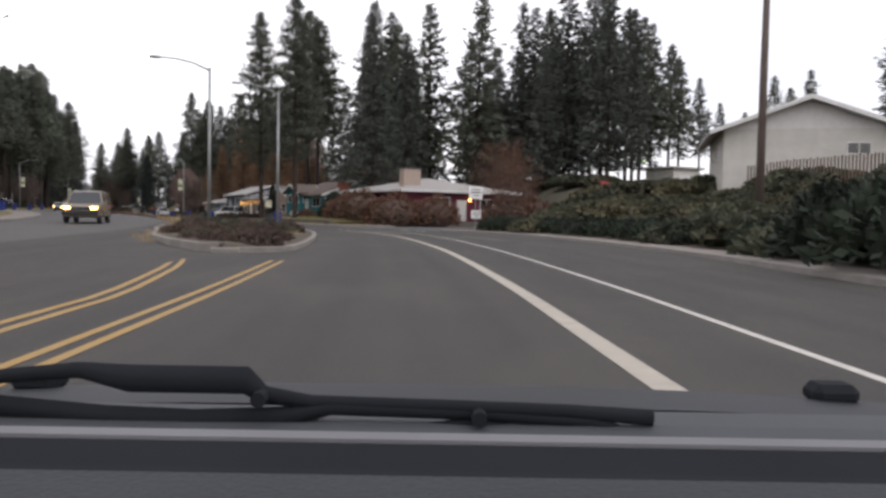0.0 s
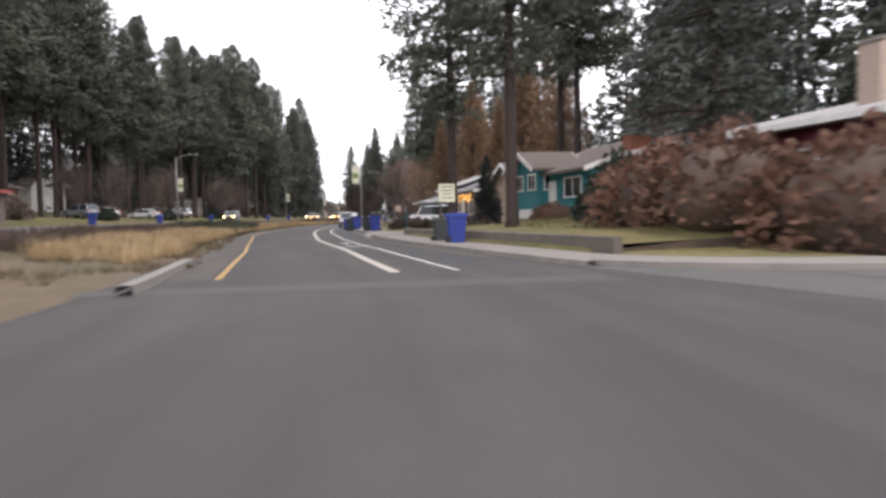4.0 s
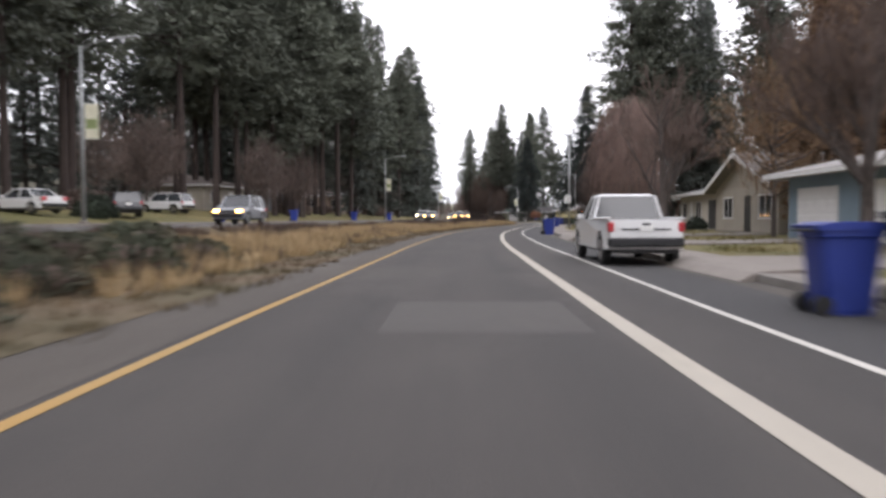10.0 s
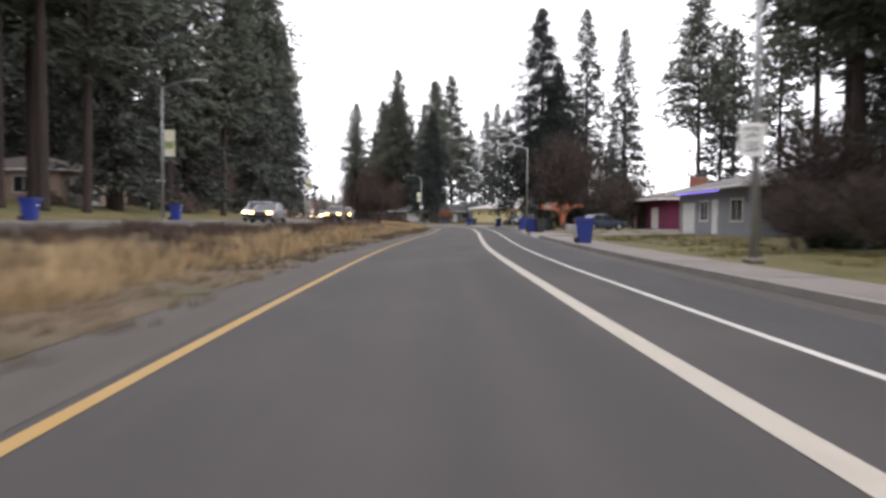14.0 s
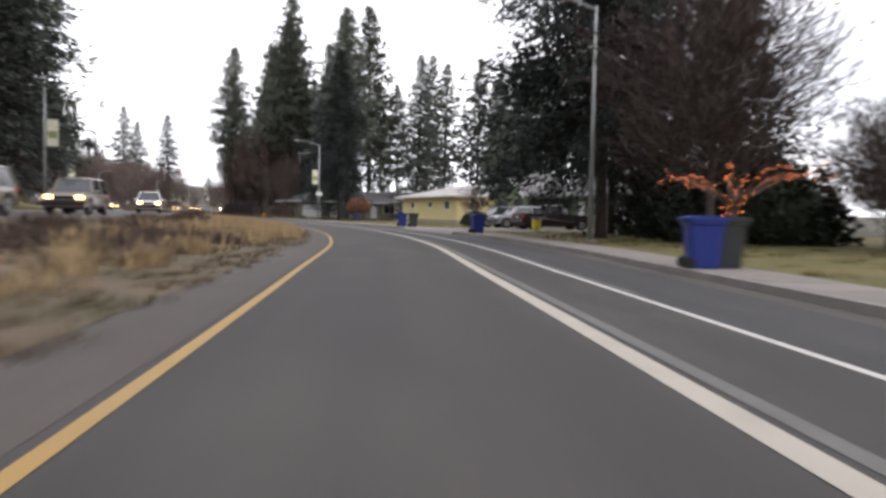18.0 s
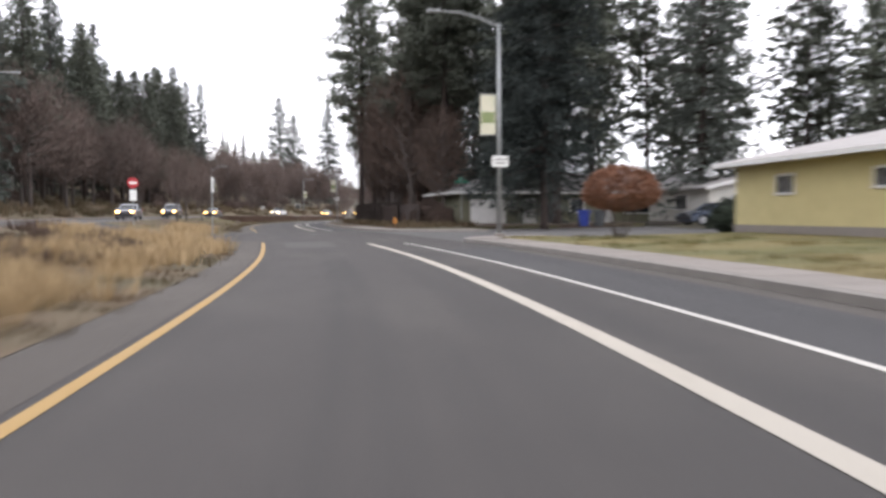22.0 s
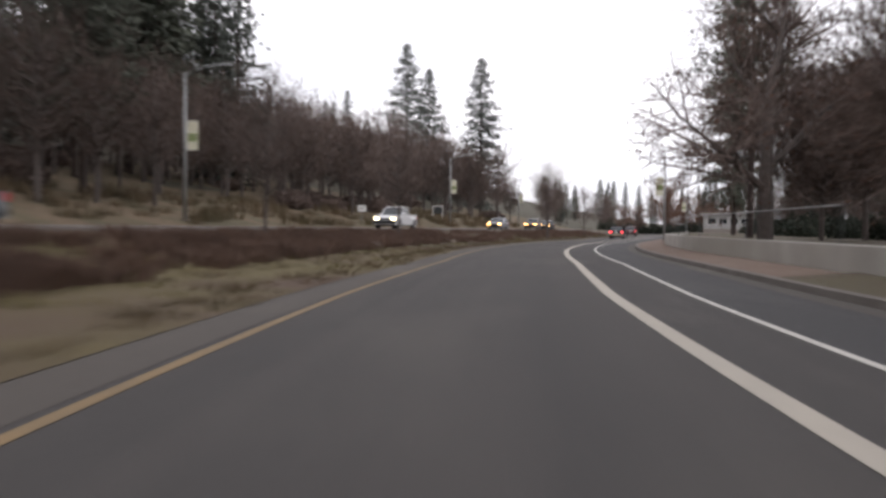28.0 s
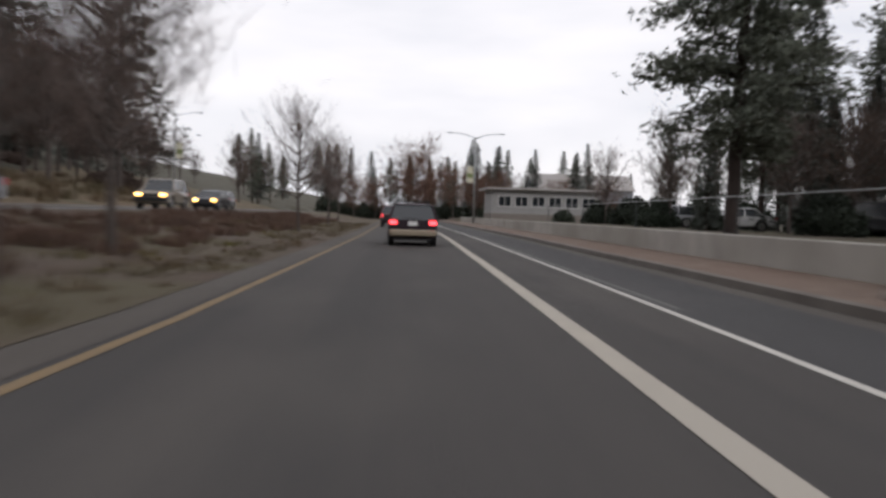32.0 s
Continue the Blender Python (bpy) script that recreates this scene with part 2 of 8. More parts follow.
M_GRASS_DRY = node_mat("dry_grass", (0.46, 0.34, 0.185), 0.9, (0.28, 0.195, 0.105), 1.5, 0.8, random_hue=0.15)
M_HEATH = node_mat("brown_shrub", (0.105, 0.07, 0.055), 0.95, (0.055, 0.04, 0.032), 1.5, 0.8, random_hue=0.25)
M_JUNIPER = node_mat("juniper", (0.072, 0.078, 0.046), 0.9, (0.035, 0.04, 0.026), 0.9, 0.8, random_hue=0.2, third=(0.12, 0.105, 0.06))
M_NOSE_GREEN = node_mat("bed_green", (0.075, 0.085, 0.05), 0.9, (0.035, 0.04, 0.028), 1.5, 0.8, random_hue=0.2, third=(0.09, 0.075, 0.05))
M_HEDGE = node_mat("green_hedge", (0.03, 0.042, 0.025), 0.9, (0.014, 0.02, 0.013), 1.5, 0.8, random_hue=0.25)
M_METAL = node_mat("galvanised_steel", (0.36, 0.37, 0.37), 0.45, (0.27, 0.28, 0.28), 3.0, 0.7, metal=0.6)
M_POLEWOOD = node_mat("pole_wood", (0.13, 0.10, 0.085), 0.9, (0.08, 0.06, 0.05), 4.0, 0.7, 0.4, 20, stretch=(1, 1, 0.15))
M_SIGNW = node_mat("sign_white", (0.78, 0.78, 0.76), 0.5, (0.7, 0.7, 0.68), 5.0, 0.6)
M_SIGNR = node_mat("sign_red", (0.5, 0.03, 0.04), 0.5)
M_SIGNG = node_mat("sign_green", (0.02, 0.2, 0.13), 0.5)
M_INK = node_mat("sign_ink", (0.03, 0.03, 0.03), 0.6)
M_BANNER = node_mat("banner_cloth", (0.66, 0.62, 0.5), 0.8, (0.5, 0.5, 0.36), 2.0, 0.6)
M_BANNER_G = node_mat("banner_green", (0.24, 0.29, 0.13), 0.8)
M_BLUE = node_mat("blue_plastic", (0.022, 0.045, 0.27), 0.45, (0.016, 0.034, 0.2), 3.0, 0.7, random_hue=0.08)
M_GREYP = node_mat("grey_plastic", (0.045, 0.05, 0.052), 0.5, (0.03, 0.034, 0.036), 3.0, 0.7, random_hue=0.1)
M_BAG = node_mat("white_bag", (0.75, 0.75, 0.76), 0.4, (0.6, 0.6, 0.62), 6.0, 0.6)
M_RUBBER = node_mat("rubber", (0.02, 0.02, 0.021), 0.85)
M_BLACK = node_mat("black_trim", (0.018, 0.018, 0.02), 0.5, bump=0.1)
M_GLASS = node_mat("window_glass", (0.03, 0.035, 0.04), 0.08, (0.02, 0.024, 0.028), 1.0, 0.8, spec=0.8)
M_CHROME = node_mat("alloy", (0.5, 0.5, 0.51), 0.3, metal=0.9)
M_ROOF_L = node_mat("pale_shingle", (0.4, 0.38, 0.36), 0.9, (0.3, 0.28, 0.27), 3.0, 0.8, 0.3, 30, random_hue=0.1)
M_ROOF_D = node_mat("brown_shingle", (0.17, 0.13, 0.11), 0.9, (0.11, 0.09, 0.08), 3.0, 0.8, 0.3, 30, random_hue=0.1)
M_ROOF_G = node_mat("grey_shingle", (0.21, 0.2, 0.2), 0.9, (0.14, 0.135, 0.13), 3.0, 0.8, 0.3, 30, random_hue=0.1)
M_REDROOF = node_mat("red_metal_roof", (0.42, 0.05, 0.05), 0.5)
M_TRIM = node_mat("white_trim", (0.72, 0.71, 0.69), 0.6, (0.6, 0.59, 0.57), 3.0, 0.7)
M_BRICK_O = node_mat("orange_brick", (0.36, 0.14, 0.085), 0.9, (0.24, 0.1, 0.07), 8.0, 0.7, 0.3, 30)
M_BRICK_P = node_mat("pale_brick", (0.45, 0.36, 0.3), 0.9, (0.33, 0.26, 0.22), 8.0, 0.7, 0.3, 30)
M_FENCE = node_mat("weathered_boards", (0.22, 0.155, 0.12), 0.9, (0.14, 0.1, 0.08), 3.0, 0.8, 0.3, 20, random_hue=0.2, stretch=(4, 4, 0.5))
M_FENCE_D = node_mat("dark_boards", (0.055, 0.037, 0.03), 0.9, (0.035, 0.024, 0.02), 3.0, 0.8, 0.3, 20, random_hue=0.2, stretch=(4, 4, 0.5))
M_STONE = node_mat("pale_stone", (0.42, 0.4, 0.37), 0.9, (0.3, 0.28, 0.26), 3.0, 0.8, 0.4, 12, random_hue=0.1)
M_HYDRANT = node_mat("hydrant_paint", (0.62, 0.26, 0.03), 0.5, (0.5, 0.2, 0.03), 5.0, 0.7)
M_TAIL = glow_mat("tail_lamp_lit", (1.0, 0.06, 0.07), 5.0)
M_HEAD = glow_mat("headlamp_lit", (1.0, 0.5, 0.12), 12.0)
M_HEADW = glow_mat("headlamp_white", (1.0, 0.78, 0.38), 12.0)
M_PORCH = glow_mat("porch_lamp_lit", (1.0, 0.52, 0.12), 7.0)
M_GREENLAMP = glow_mat("green_lamp_lit", (0.6, 1.0, 0.3), 2.5)
M_STRING = glow_mat("string_light", (1.0, 0.22, 0.05), 4.0)
M_STRINGY = glow_mat("string_light_yellow", (1.0, 0.5, 0.12), 6.0)
M_PURPLE = glow_mat("string_light_purple", (0.3, 0.22, 1.0), 0.9)

# ---- mesh helpers ----
class Shape:
    """Collects vertices and faces of one mesh."""

    def __init__(self):
        self.v, self.f = [], []

    def add(self, verts, faces):
        n = len(self.v)
        self.v += [tuple(p) for p in verts]
        self.f += [tuple(i + n for i in q) for q in faces]
        return self

    def box(self, x0, x1, y0, y1, z0, z1, c=0.0):
        if c <= 0:
            p = [(x, y, z) for z in (z0, z1) for y in (y0, y1) for x in (x0, x1)]
            return self.add(p, [(0, 2, 3, 1), (4, 5, 7, 6), (0, 1, 5, 4), (2, 6, 7, 3), (0, 4, 6, 2), (1, 3, 7, 5)])
        lo, hi = (x0, y0, z0), (x1, y1, z1)
        idx, p = {}, []
        for s in [(a, b, d) for a in (0, 1) for b in (0, 1) for d in (0, 1)]:
            for ax in range(3):
                q = [(hi if s[k] else lo)[k] + (0 if k == ax else (-c if s[k] else c)) for k in range(3)]
                idx[s, ax] = len(p)
                p.append(q)
        f = []
        for ax in range(3):
            o = [k for k in range(3) if k != ax]
            for sd in (0, 1):
                ring = []
                for a, b in ((0, 0), (1, 0), (1, 1), (0, 1)):
                    s = [0, 0, 0]
                    s[ax], s[o[0]], s[o[1]] = sd, a, b
                    ring.append(idx[tuple(s), ax])
                f.append(tuple(ring))
            for a in (0, 1):
                for b in (0, 1):
                    s0, s1 = [0, 0, 0], [0, 0, 0]
                    s0[ax], s1[ax] = 0, 1
                    s0[o[0]] = s1[o[0]] = a
                    s0[o[1]] = s1[o[1]] = b
                    f.append((idx[tuple(s0), o[0]], idx[tuple(s1), o[0]], idx[tuple(s1), o[1]], idx[tuple(s0), o[1]]))
        for s in [(a, b, d) for a in (0, 1) for b in (0, 1) for d in (0, 1)]:
            f.append((idx[s, 0], idx[s, 1], idx[s, 2]))
        return self.add(p, f)

    def tube(self, p0, p1, r0, r1=None, n=8, caps=True):
        r1 = r0 if r1 is None else r1
        a, b = Vector(p0), Vector(p1)
        d = (b - a).normalized()
        u = d.orthogonal().normalized()
        w = d.cross(u)
        ring = [(u * math.cos(2 * math.pi * k / n) + w * math.sin(2 * math.pi * k / n)) for k in range(n)]
        p = [a + q * r0 for q in ring] + [b + q * r1 for q in ring]
        f = [(k, (k + 1) % n, n + (k + 1) % n, n + k) for k in range(n)]
        if caps:
            f += [tuple(range(n))[::-1], tuple(range(n, 2 * n))]
        return self.add(p, f)

    def path(self, pts, radii, n=8):
        """One tube swept along the points, with its own radius at each."""
        q = [Vector(a) for a in pts]
        u, v = None, []
        for i, a in enumerate(q):
            d = (q[min(i + 1, len(q) - 1)] - q[max(i - 1, 0)]).normalized()
            u = d.orthogonal() if u is None else u - d * u.dot(d)
            u.normalize()
            w = d.cross(u)
            v += [a + (u * math.cos(2 * math.pi * k / n) + w * math.sin(2 * math.pi * k / n)) * radii[i] for k in range(n)]
        f = [(i * n + k, i * n + (k + 1) % n, (i + 1) * n + (k + 1) % n, (i + 1) * n + k) for i in range(len(q) - 1) for k in range(n)]
        return self.add(v, f + [tuple(range(n))[::-1], tuple(range(len(v) - n, len(v)))])

    def prism(self, poly, x0, x1):
        """Polygon in (y, z), drawn out from x0 to x1."""
        n = len(poly)
        p = [(x0, y, z) for y, z in poly] + [(x1, y, z) for y, z in poly]
        f = [(k, (k + 1) % n, n + (k + 1) % n, n + k) for k in range(n)]
        return self.add(p, f + [tuple(range(n))[::-1], tuple(range(n, 2 * n))])

    def ball(self, c, rx, ry, rz, n=8, m=6, rough=0.0, rng=None):
        p, f = [], []
        for i in range(m + 1):
            th = math.pi * i / m
            for k in range(n):
                ph = 2 * math.pi * k / n
                q = 1 + (rng.uniform(-rough, rough) if rng else 0)
                p.append((c[0] + q * rx * math.sin(th) * math.cos(ph), c[1] + q * ry * math.sin(th) * math.sin(ph), c[2] + q * rz * math.cos(th)))
        for i in range(m):
            for k in range(n):
                f.append((i * n + k, i * n + (k + 1) % n, (i + 1) * n + (k + 1) % n, (i + 1) * n + k))
        return self.add(p, f)

    def mesh(self, name, material, smooth=False, fix=True):
        me = bpy.data.meshes.new(name)
        me.from_pydata([tuple(p) for p in self.v], [], self.f)
        if fix:
            bm = bmesh.new()
            bm.from_mesh(me)
            bmesh.ops.recalc_face_normals(bm, faces=bm.faces)
            bm.to_mesh(me)
            bm.free()
        if smooth:
            me.polygons.foreach_set("use_smooth", [True] * len(me.polygons))
        me.materials.append(material)
        return me


def part(name, shape, material, parent, label="", smooth=False, fix=True):
    ob = new(name, shape.mesh(name, material, smooth, fix))
    ob.parent = parent
    if label:
        ob["label"] = label
    return ob


def thing(name, label, category, group=""):
    return tagged(new(name), label, category, group)


def setting(name, shape, material, label="", category="", parent=None, smooth=False, fix=False, kind="structure"):
    ob = new(name, shape.mesh(name, material, smooth, fix))
    ob.parent = parent
    return tagged(ob, label, category, "", kind)


# ---- the plan: distance along the lane (s) and offset to its right ----
# plan of the lane: the line that the traffic follows
ROAD = [
    (-20.33, -62.65), (-4.43, -19.13), (0.87, -4.62), (5.54, 9.89), (9.05, 23.95),
    (10.39, 37.25), (10.07, 49.58), (8.48, 61.14), (6.74, 72.93), (5.17, 85.24),
    (3.58, 98.18), (2.39, 111.75), (1.76, 126.01), (1.27, 141.72), (1.3, 158.24),
    (1.75, 174.85), (2.88, 191.02), (4.22, 206.83), (5.94, 222.25), (7.74, 237.51),
    (9.43, 253.16), (10.99, 269.33), (11.3, 286.42), (10.16, 304.27), (7.22, 322.19),
    (2.56, 340.6), (-2.8, 359.03), (-8.05, 377.48), (-12.53, 396.1), (-16.14, 414.81),
    (-18.22, 433.89), (-19.47, 452.13), (-19.36, 469.85), (-18, 487.55), (-15.91, 507.44),
    (-13.82, 527.33), (-11.73, 547.22), (-9.64, 567.12), (-7.55, 587.01), (-5.46, 606.9),
]


def catmull(pts, n=12):
    pts = np.array(pts, float)
    q = np.vstack([2 * pts[0] - pts[1], pts, 2 * pts[-1] - pts[-2]])
    out = []
    for i in range(1, len(q) - 2):
        a, b, c, d = q[i - 1 : i + 3]
        for u in np.arange(n) / n:
            out.append(0.5 * (2 * b + (c - a) * u + (2 * a - 5 * b + 4 * c - d) * u * u + (3 * b - a - 3 * c + d) * u**3))
    return np.array(out + [pts[-1]])


LINE = catmull(ROAD)
LINE_S = np.r_[0, np.cumsum(np.hypot(*np.diff(LINE, axis=0).T))]
LINE_T = np.gradient(LINE, axis=0)
LINE_T /= np.hypot(*LINE_T.T)[:, None]
S_END = float(LINE_S[-1])


def spot(s, lat, z=0.0):
    """The world place at s along the lane and lat to its right."""
    over = max(0.0, s - S_END)
    x, y, tx, ty = (float(np.interp(s, LINE_S, c)) for c in (LINE[:, 0], LINE[:, 1], LINE_T[:, 0], LINE_T[:, 1]))
    return (x + tx * over + lat * ty, y + ty * over - lat * tx, z)


def heading(s):
    tx, ty = (float(np.interp(s, LINE_S, c)) for c in (LINE_T[:, 0], LINE_T[:, 1]))
    return math.degrees(math.atan2(-tx, ty))


def stand(s, lat, z=None, turn=0.0):
    """Pose at a place of the plan, its y along the lane, turned by some degrees."""
    x, y, _ = spot(s, lat)
    return pose(x, y, land(s, lat) if z is None else z, 0, 0, heading(s) + turn)


STATIONS = [40, 46, 72, 93, 122, 135, 148, 160, 175, 190, 205, 222, 240, 262, 294, 308, 331, 355, 381, 400, 432, 449, 486, 501, 514, 532, 550, 568, 600, 700]
YELLOW = [-2.7, -2.7, -2.9, -2.6, -2.5, -2.2, -2.35, -2.65, -2.6, -2.35, -2.0, -2.0, -2.05, -2.05, -1.8, -1.55, -1.62, -1.75, -2.03, -2.03, -2.04, -2.27, -2.48, -2.75, -2.58, -2.92, -2.95, -2.2, -1.8, -1.8]
WIDE = [1.81, 1.81, 1.85, 1.6, 1.02, 1.3, 1.11, 1.46, 1.79, 1.9, 2.08, 2.0, 2.01, 2.0, 2.08, 2.1, 2.15, 2.22, 2.15, 2.08, 2.01, 2.03, 2.05, 1.8, 1.93, 1.52, 1.44, 1.88, 2.4, 2.4]
EDGE = [3.48, 3.48, 3.7, 3.9, 2.33, 2.48, 2.45, 2.78, 3.1, 3.3, 3.6, 3.55, 3.45, 3.33, 3.62, 3.75, 3.83, 3.85, 3.7, 3.55, 3.33, 3.27, 3.33, 3.22, 3.46, 3.0, 2.98, 3.45, 3.9, 3.9]
KERB = [7.6, 7.6, 9.6, 9.8, 4.9, 4.35, 4.2, 5.0, 5.25, 5.4, 5.6, 5.65, 5.6, 5.6, 5.9, 6.0, 6.5, 6.2, 6.0, 6.2, 5.8, 5.45, 5.75, 5.55, 5.6, 5.3, 5.35, 5.85, 6.4, 6.4]


def along(s, values):
    return float(np.interp(s, STATIONS, values))


def far_level(s):
    """Height of the opposite carriageway, which lies above this one."""
    return float(np.interp(s, [60, 130, 430, 500], [0.1, 0.8, 0.8, 0.95]))


def land(s, lat):
    """Height of the ground at a place of the plan."""
    k, y = along(s, KERB), along(s, YELLOW)
    if lat >= k:
        d = lat - k
        base = 0.15 if d < 1.6 else 0.15 + min(d - 1.6, 30) * 0.012
        reach = 96 + max(0.0, d - 14) * 1.55
        hill = float(np.interp(s, [reach, reach + 10], [1, 0]))
        wall = float(np.interp(s, [122, 126, 146, 150], [0, 1, 1, 0]))
        park = float(np.interp(s, [498, 506], [0, 1]))
        up = float(np.interp(d, [2.2, 5, 14, 30, 70], [0, 0.7, 2.6, 3.4, 6.3])) * hill
        up += float(np.interp(d, [1.7, 2.0, 12, 60], [0, 0.35, 0.8, 1.0])) * wall
        up += float(np.interp(d, [1.9, 2.2, 30], [0, 0.45, 0.2])) * park
        return base + up
    if lat > y - 1.8:
        return 0.0
    f = far_level(s)
    if lat > -11:
        u = (y - 1.8 - lat) / (y - 1.8 + 11)
        return (f + 0.01) * u * u * (1.2 - 0.2 * u) - 0.01
    if lat > -18.6:
        return f
    d = -18.6 - lat
    if d < 1.8:
        return f + 0.14
    late = float(np.interp(s, [410, 470], [0, 1]))
    calm = float(np.interp(d, [1.8, 6, 25, 60, 200], [0.14, 0.6, 2.6, 4.2, 9]))
    hill = float(np.interp(d, [1.8, 8, 20, 45, 110, 220], [0.14, 1.6, 4.0, 9, 24, 34]))
    return f + calm * (1 - late) + hill * late


def strip(name, material, s0, s1, lats, step=2.0, lift=0.0, label="", category="", heights=None, kind="structure", parent=None):
    """A ribbon along the lane; lats is a list of offsets or functions of s."""
    shape = Shape()
    ss = np.linspace(s0, s1, max(2, int((s1 - s0) / step) + 1))
    n = len(lats)
    for s in ss:
        for i, q in enumerate(lats):
            lat = q(s) if callable(q) else q
            z = (heights[i](s) if callable(heights[i]) else heights[i]) if heights else land(s, lat)
            shape.v.append(spot(s, lat, z + lift))
    for a in range(len(ss) - 1):
        for b in range(n - 1):
            i = a * n + b
            shape.f.append((i, i + 1, i + n + 1, i + n))
    ob = setting(name, shape, material, label, category, parent, kind=kind)
    plan = [((q(s) if callable(q) else q), s) for s in ss for q in lats]
    layer = ob.data.uv_layers.new(name="plan")
    layer.data.foreach_set("uv", [c for lp in ob.data.loops for c in plan[lp.vertex_index]])
    return ob


def yel(d):
    return lambda s: along(s, YELLOW) + d


def krb(d):
    return lambda s: along(s, KERB) + d

# ---- ground, roads, kerbs ----
def plan_of(px, py):
    i = np.argmin((LINE[:, 0] - px) ** 2 + (LINE[:, 1] - py) ** 2)
    qx, qy = px - LINE[i, 0], py - LINE[i, 1]
    return float(LINE_S[i] + qx * LINE_T[i, 0] + qy * LINE_T[i, 1]), float(qx * LINE_T[i, 1] - qy * LINE_T[i, 0])


def build_ground():
    xs = np.r_[-3500, -1500, -700, -400, np.arange(-240, 261, 5.0), 400, 700, 1500, 3500]
    ys = np.r_[-3500, -1200, -500, -200, np.arange(-100, 901, 5.0), 1100, 1600, 2500, 4500]
    shape = Shape()
    for y in ys:
        for x in xs:
            s, lat = plan_of(x, y)
            s = min(max(s, 0), S_END)
            z = land(s, max(-300, min(lat, 200)))
            if -24 < lat < 24:
                z = -0.6
            elif -34 < lat < 34:
                z -= 0.5
            if y > 1000 or abs(x) > 300:
                z = max(z, 6.0)
            shape.v.append((x, y, z + 0.5 * noise.noise((x * 0.02, y * 0.02, 0))))
    nx = len(xs)
    for j in range(len(ys) - 1):
        for i in range(nx - 1):
            a = j * nx + i
            shape.f.append((a, a + 1, a + nx + 1, a + nx))
    setting("ground", shape, M_GROUND, "dark forest floor and rough ground under the trees", "ground", smooth=True)


build_ground()
strip("road", M_ASPHALT, 20, 700, [yel(-1.8), yel(0), 0.0, 2.0, krb(0)], 2.0, label="dark grey asphalt lane with patches and worn seams", category="road", heights=[0, 0, 0, 0, 0])
strip("dusty_shoulder", M_SHOULDER, 121, 410, [yel(-1.8), yel(-0.9), yel(-0.16)], 2.0, 0.004, label="pale dusty shoulder beside the median", category="road", heights=[0, 0, 0])
strip("dusty_shoulder", M_SHOULDER, 428, 700, [yel(-1.8), yel(-0.9), yel(-0.16)], 2.0, 0.004, label="pale dusty shoulder beside the median", category="road", heights=[0, 0, 0])
for s0, s1 in ((121.5, 399), (432, 700)):
    strip("cycle_lane", M_ASPHALT_SIDE, s0, s1, [lambda s: along(s, EDGE) - 0.02, krb(-0.3)], 2.0, 0.003, label="darker bluish asphalt between edge line and kerb", category="road", heights=[0, 0])
strip("gutter", M_SHOULDER, 126, 398, [krb(-0.55), krb(-0.02)], 2.0, 0.004, label="gritty gutter along the kerb", category="gutter", heights=[0, 0])
strip("gutter", M_SHOULDER, 432, 700, [krb(-0.5), krb(-0.02)], 2.0, 0.004, label="gritty gutter along the kerb", category="gutter", heights=[0, 0])
strip("opposite_road", M_ASPHALT_OLD, 20, 700, [-18.6, -15, -11], 3.0, label="paler asphalt of the opposite carriageway beyond the median", category="road", heights=[far_level, far_level, far_level])
strip("crossing_road", M_ASPHALT, 20, 101, [-11, -8, yel(-1.8)], 2.0, lift=-0.004, label="asphalt of the junction before the median", category="road", heights=[far_level, lambda s: far_level(s) * 0.5, 0])
strip("median_verge", M_DRY, 100, 412, [-11, -9.5, -8, -6.5, -5.2, yel(-1.8)], 2.0, label="sloping median of dry grass and bark", category="median")
strip("median_verge", M_TURF, 528, 700, [-11, -9.5, -8, -6.5, -5.2, yel(-1.8)], 2.0, label="sloping median of russet turf and litter", category="median")
strip("median_verge", M_LAWN_BROWN, 424, 528, [-11, -9.5, -8, -6.5, -5.2, yel(-1.8)], 2.0, label="sloping median with thin brown lawn", category="median")
strip("junction_road", M_ASPHALT, 412, 424, [-11, -8, -6, yel(-1.8)], 2.0, lift=0.0, label="asphalt opening through the median", category="road")
strip("far_verge", M_DRY, 424, 700, [-60, -46, -38, -32, -27, -24, -20.4], 3.0, label="steep dry bank under the hillside trees", category="bank")
strip("far_verge", M_LAWN, 20, 424, [-46, -38, -32, -27, -24, -20.4], 3.0, label="sloping lawns and yards beyond the opposite road", category="lawn")
strip("far_sidewalk", M_CONC, 20, 700, [-20.4, -18.75], 3.0, label="concrete sidewalk beside the opposite road", category="sidewalk")
strip("far_kerb", M_KERB, 20, 700, [-18.8, -18.79, -18.6, -18.59], 3.0, label="concrete kerb of the opposite road", category="kerb", heights=[lambda s: far_level(s) + 0.1, lambda s: far_level(s) + 0.145, lambda s: far_level(s) + 0.14, lambda s: far_level(s) - 0.05])
strip("opposite_edge_line", M_WHITE, 118, 700, [-11.75, -11.63], 3.0, lift=0.006, label="white edge line", category="road marking", heights=[far_level, far_level])
strip("verge_edge", M_DRY, 128, 335, [yel(-1.9), yel(-1.5), yel(-1.25)], 2.0, 0.012, label="dry grass edge beside the shoulder", category="median", heights=[0.01, 0, 0])
strip("verge_edge", M_DRY, 335, 408, [yel(-1.9), yel(-1.3), yel(-0.95)], 2.0, 0.012, label="dry grass edge beside the shoulder", category="median", heights=[0.01, 0, 0])
strip("verge_edge", M_LAWN_BROWN, 440, 528, [yel(-1.9), yel(-1.3), yel(-0.9)], 2.0, 0.012, label="brown lawn edge beside the shoulder", category="median", heights=[0.01, 0, 0])
strip("verge_edge", M_TURF, 528, 700, [yel(-1.9), yel(-1.3), yel(-0.75)], 2.0, 0.012, label="brown turf edge beside the shoulder", category="median", heights=[0.01, 0, 0])
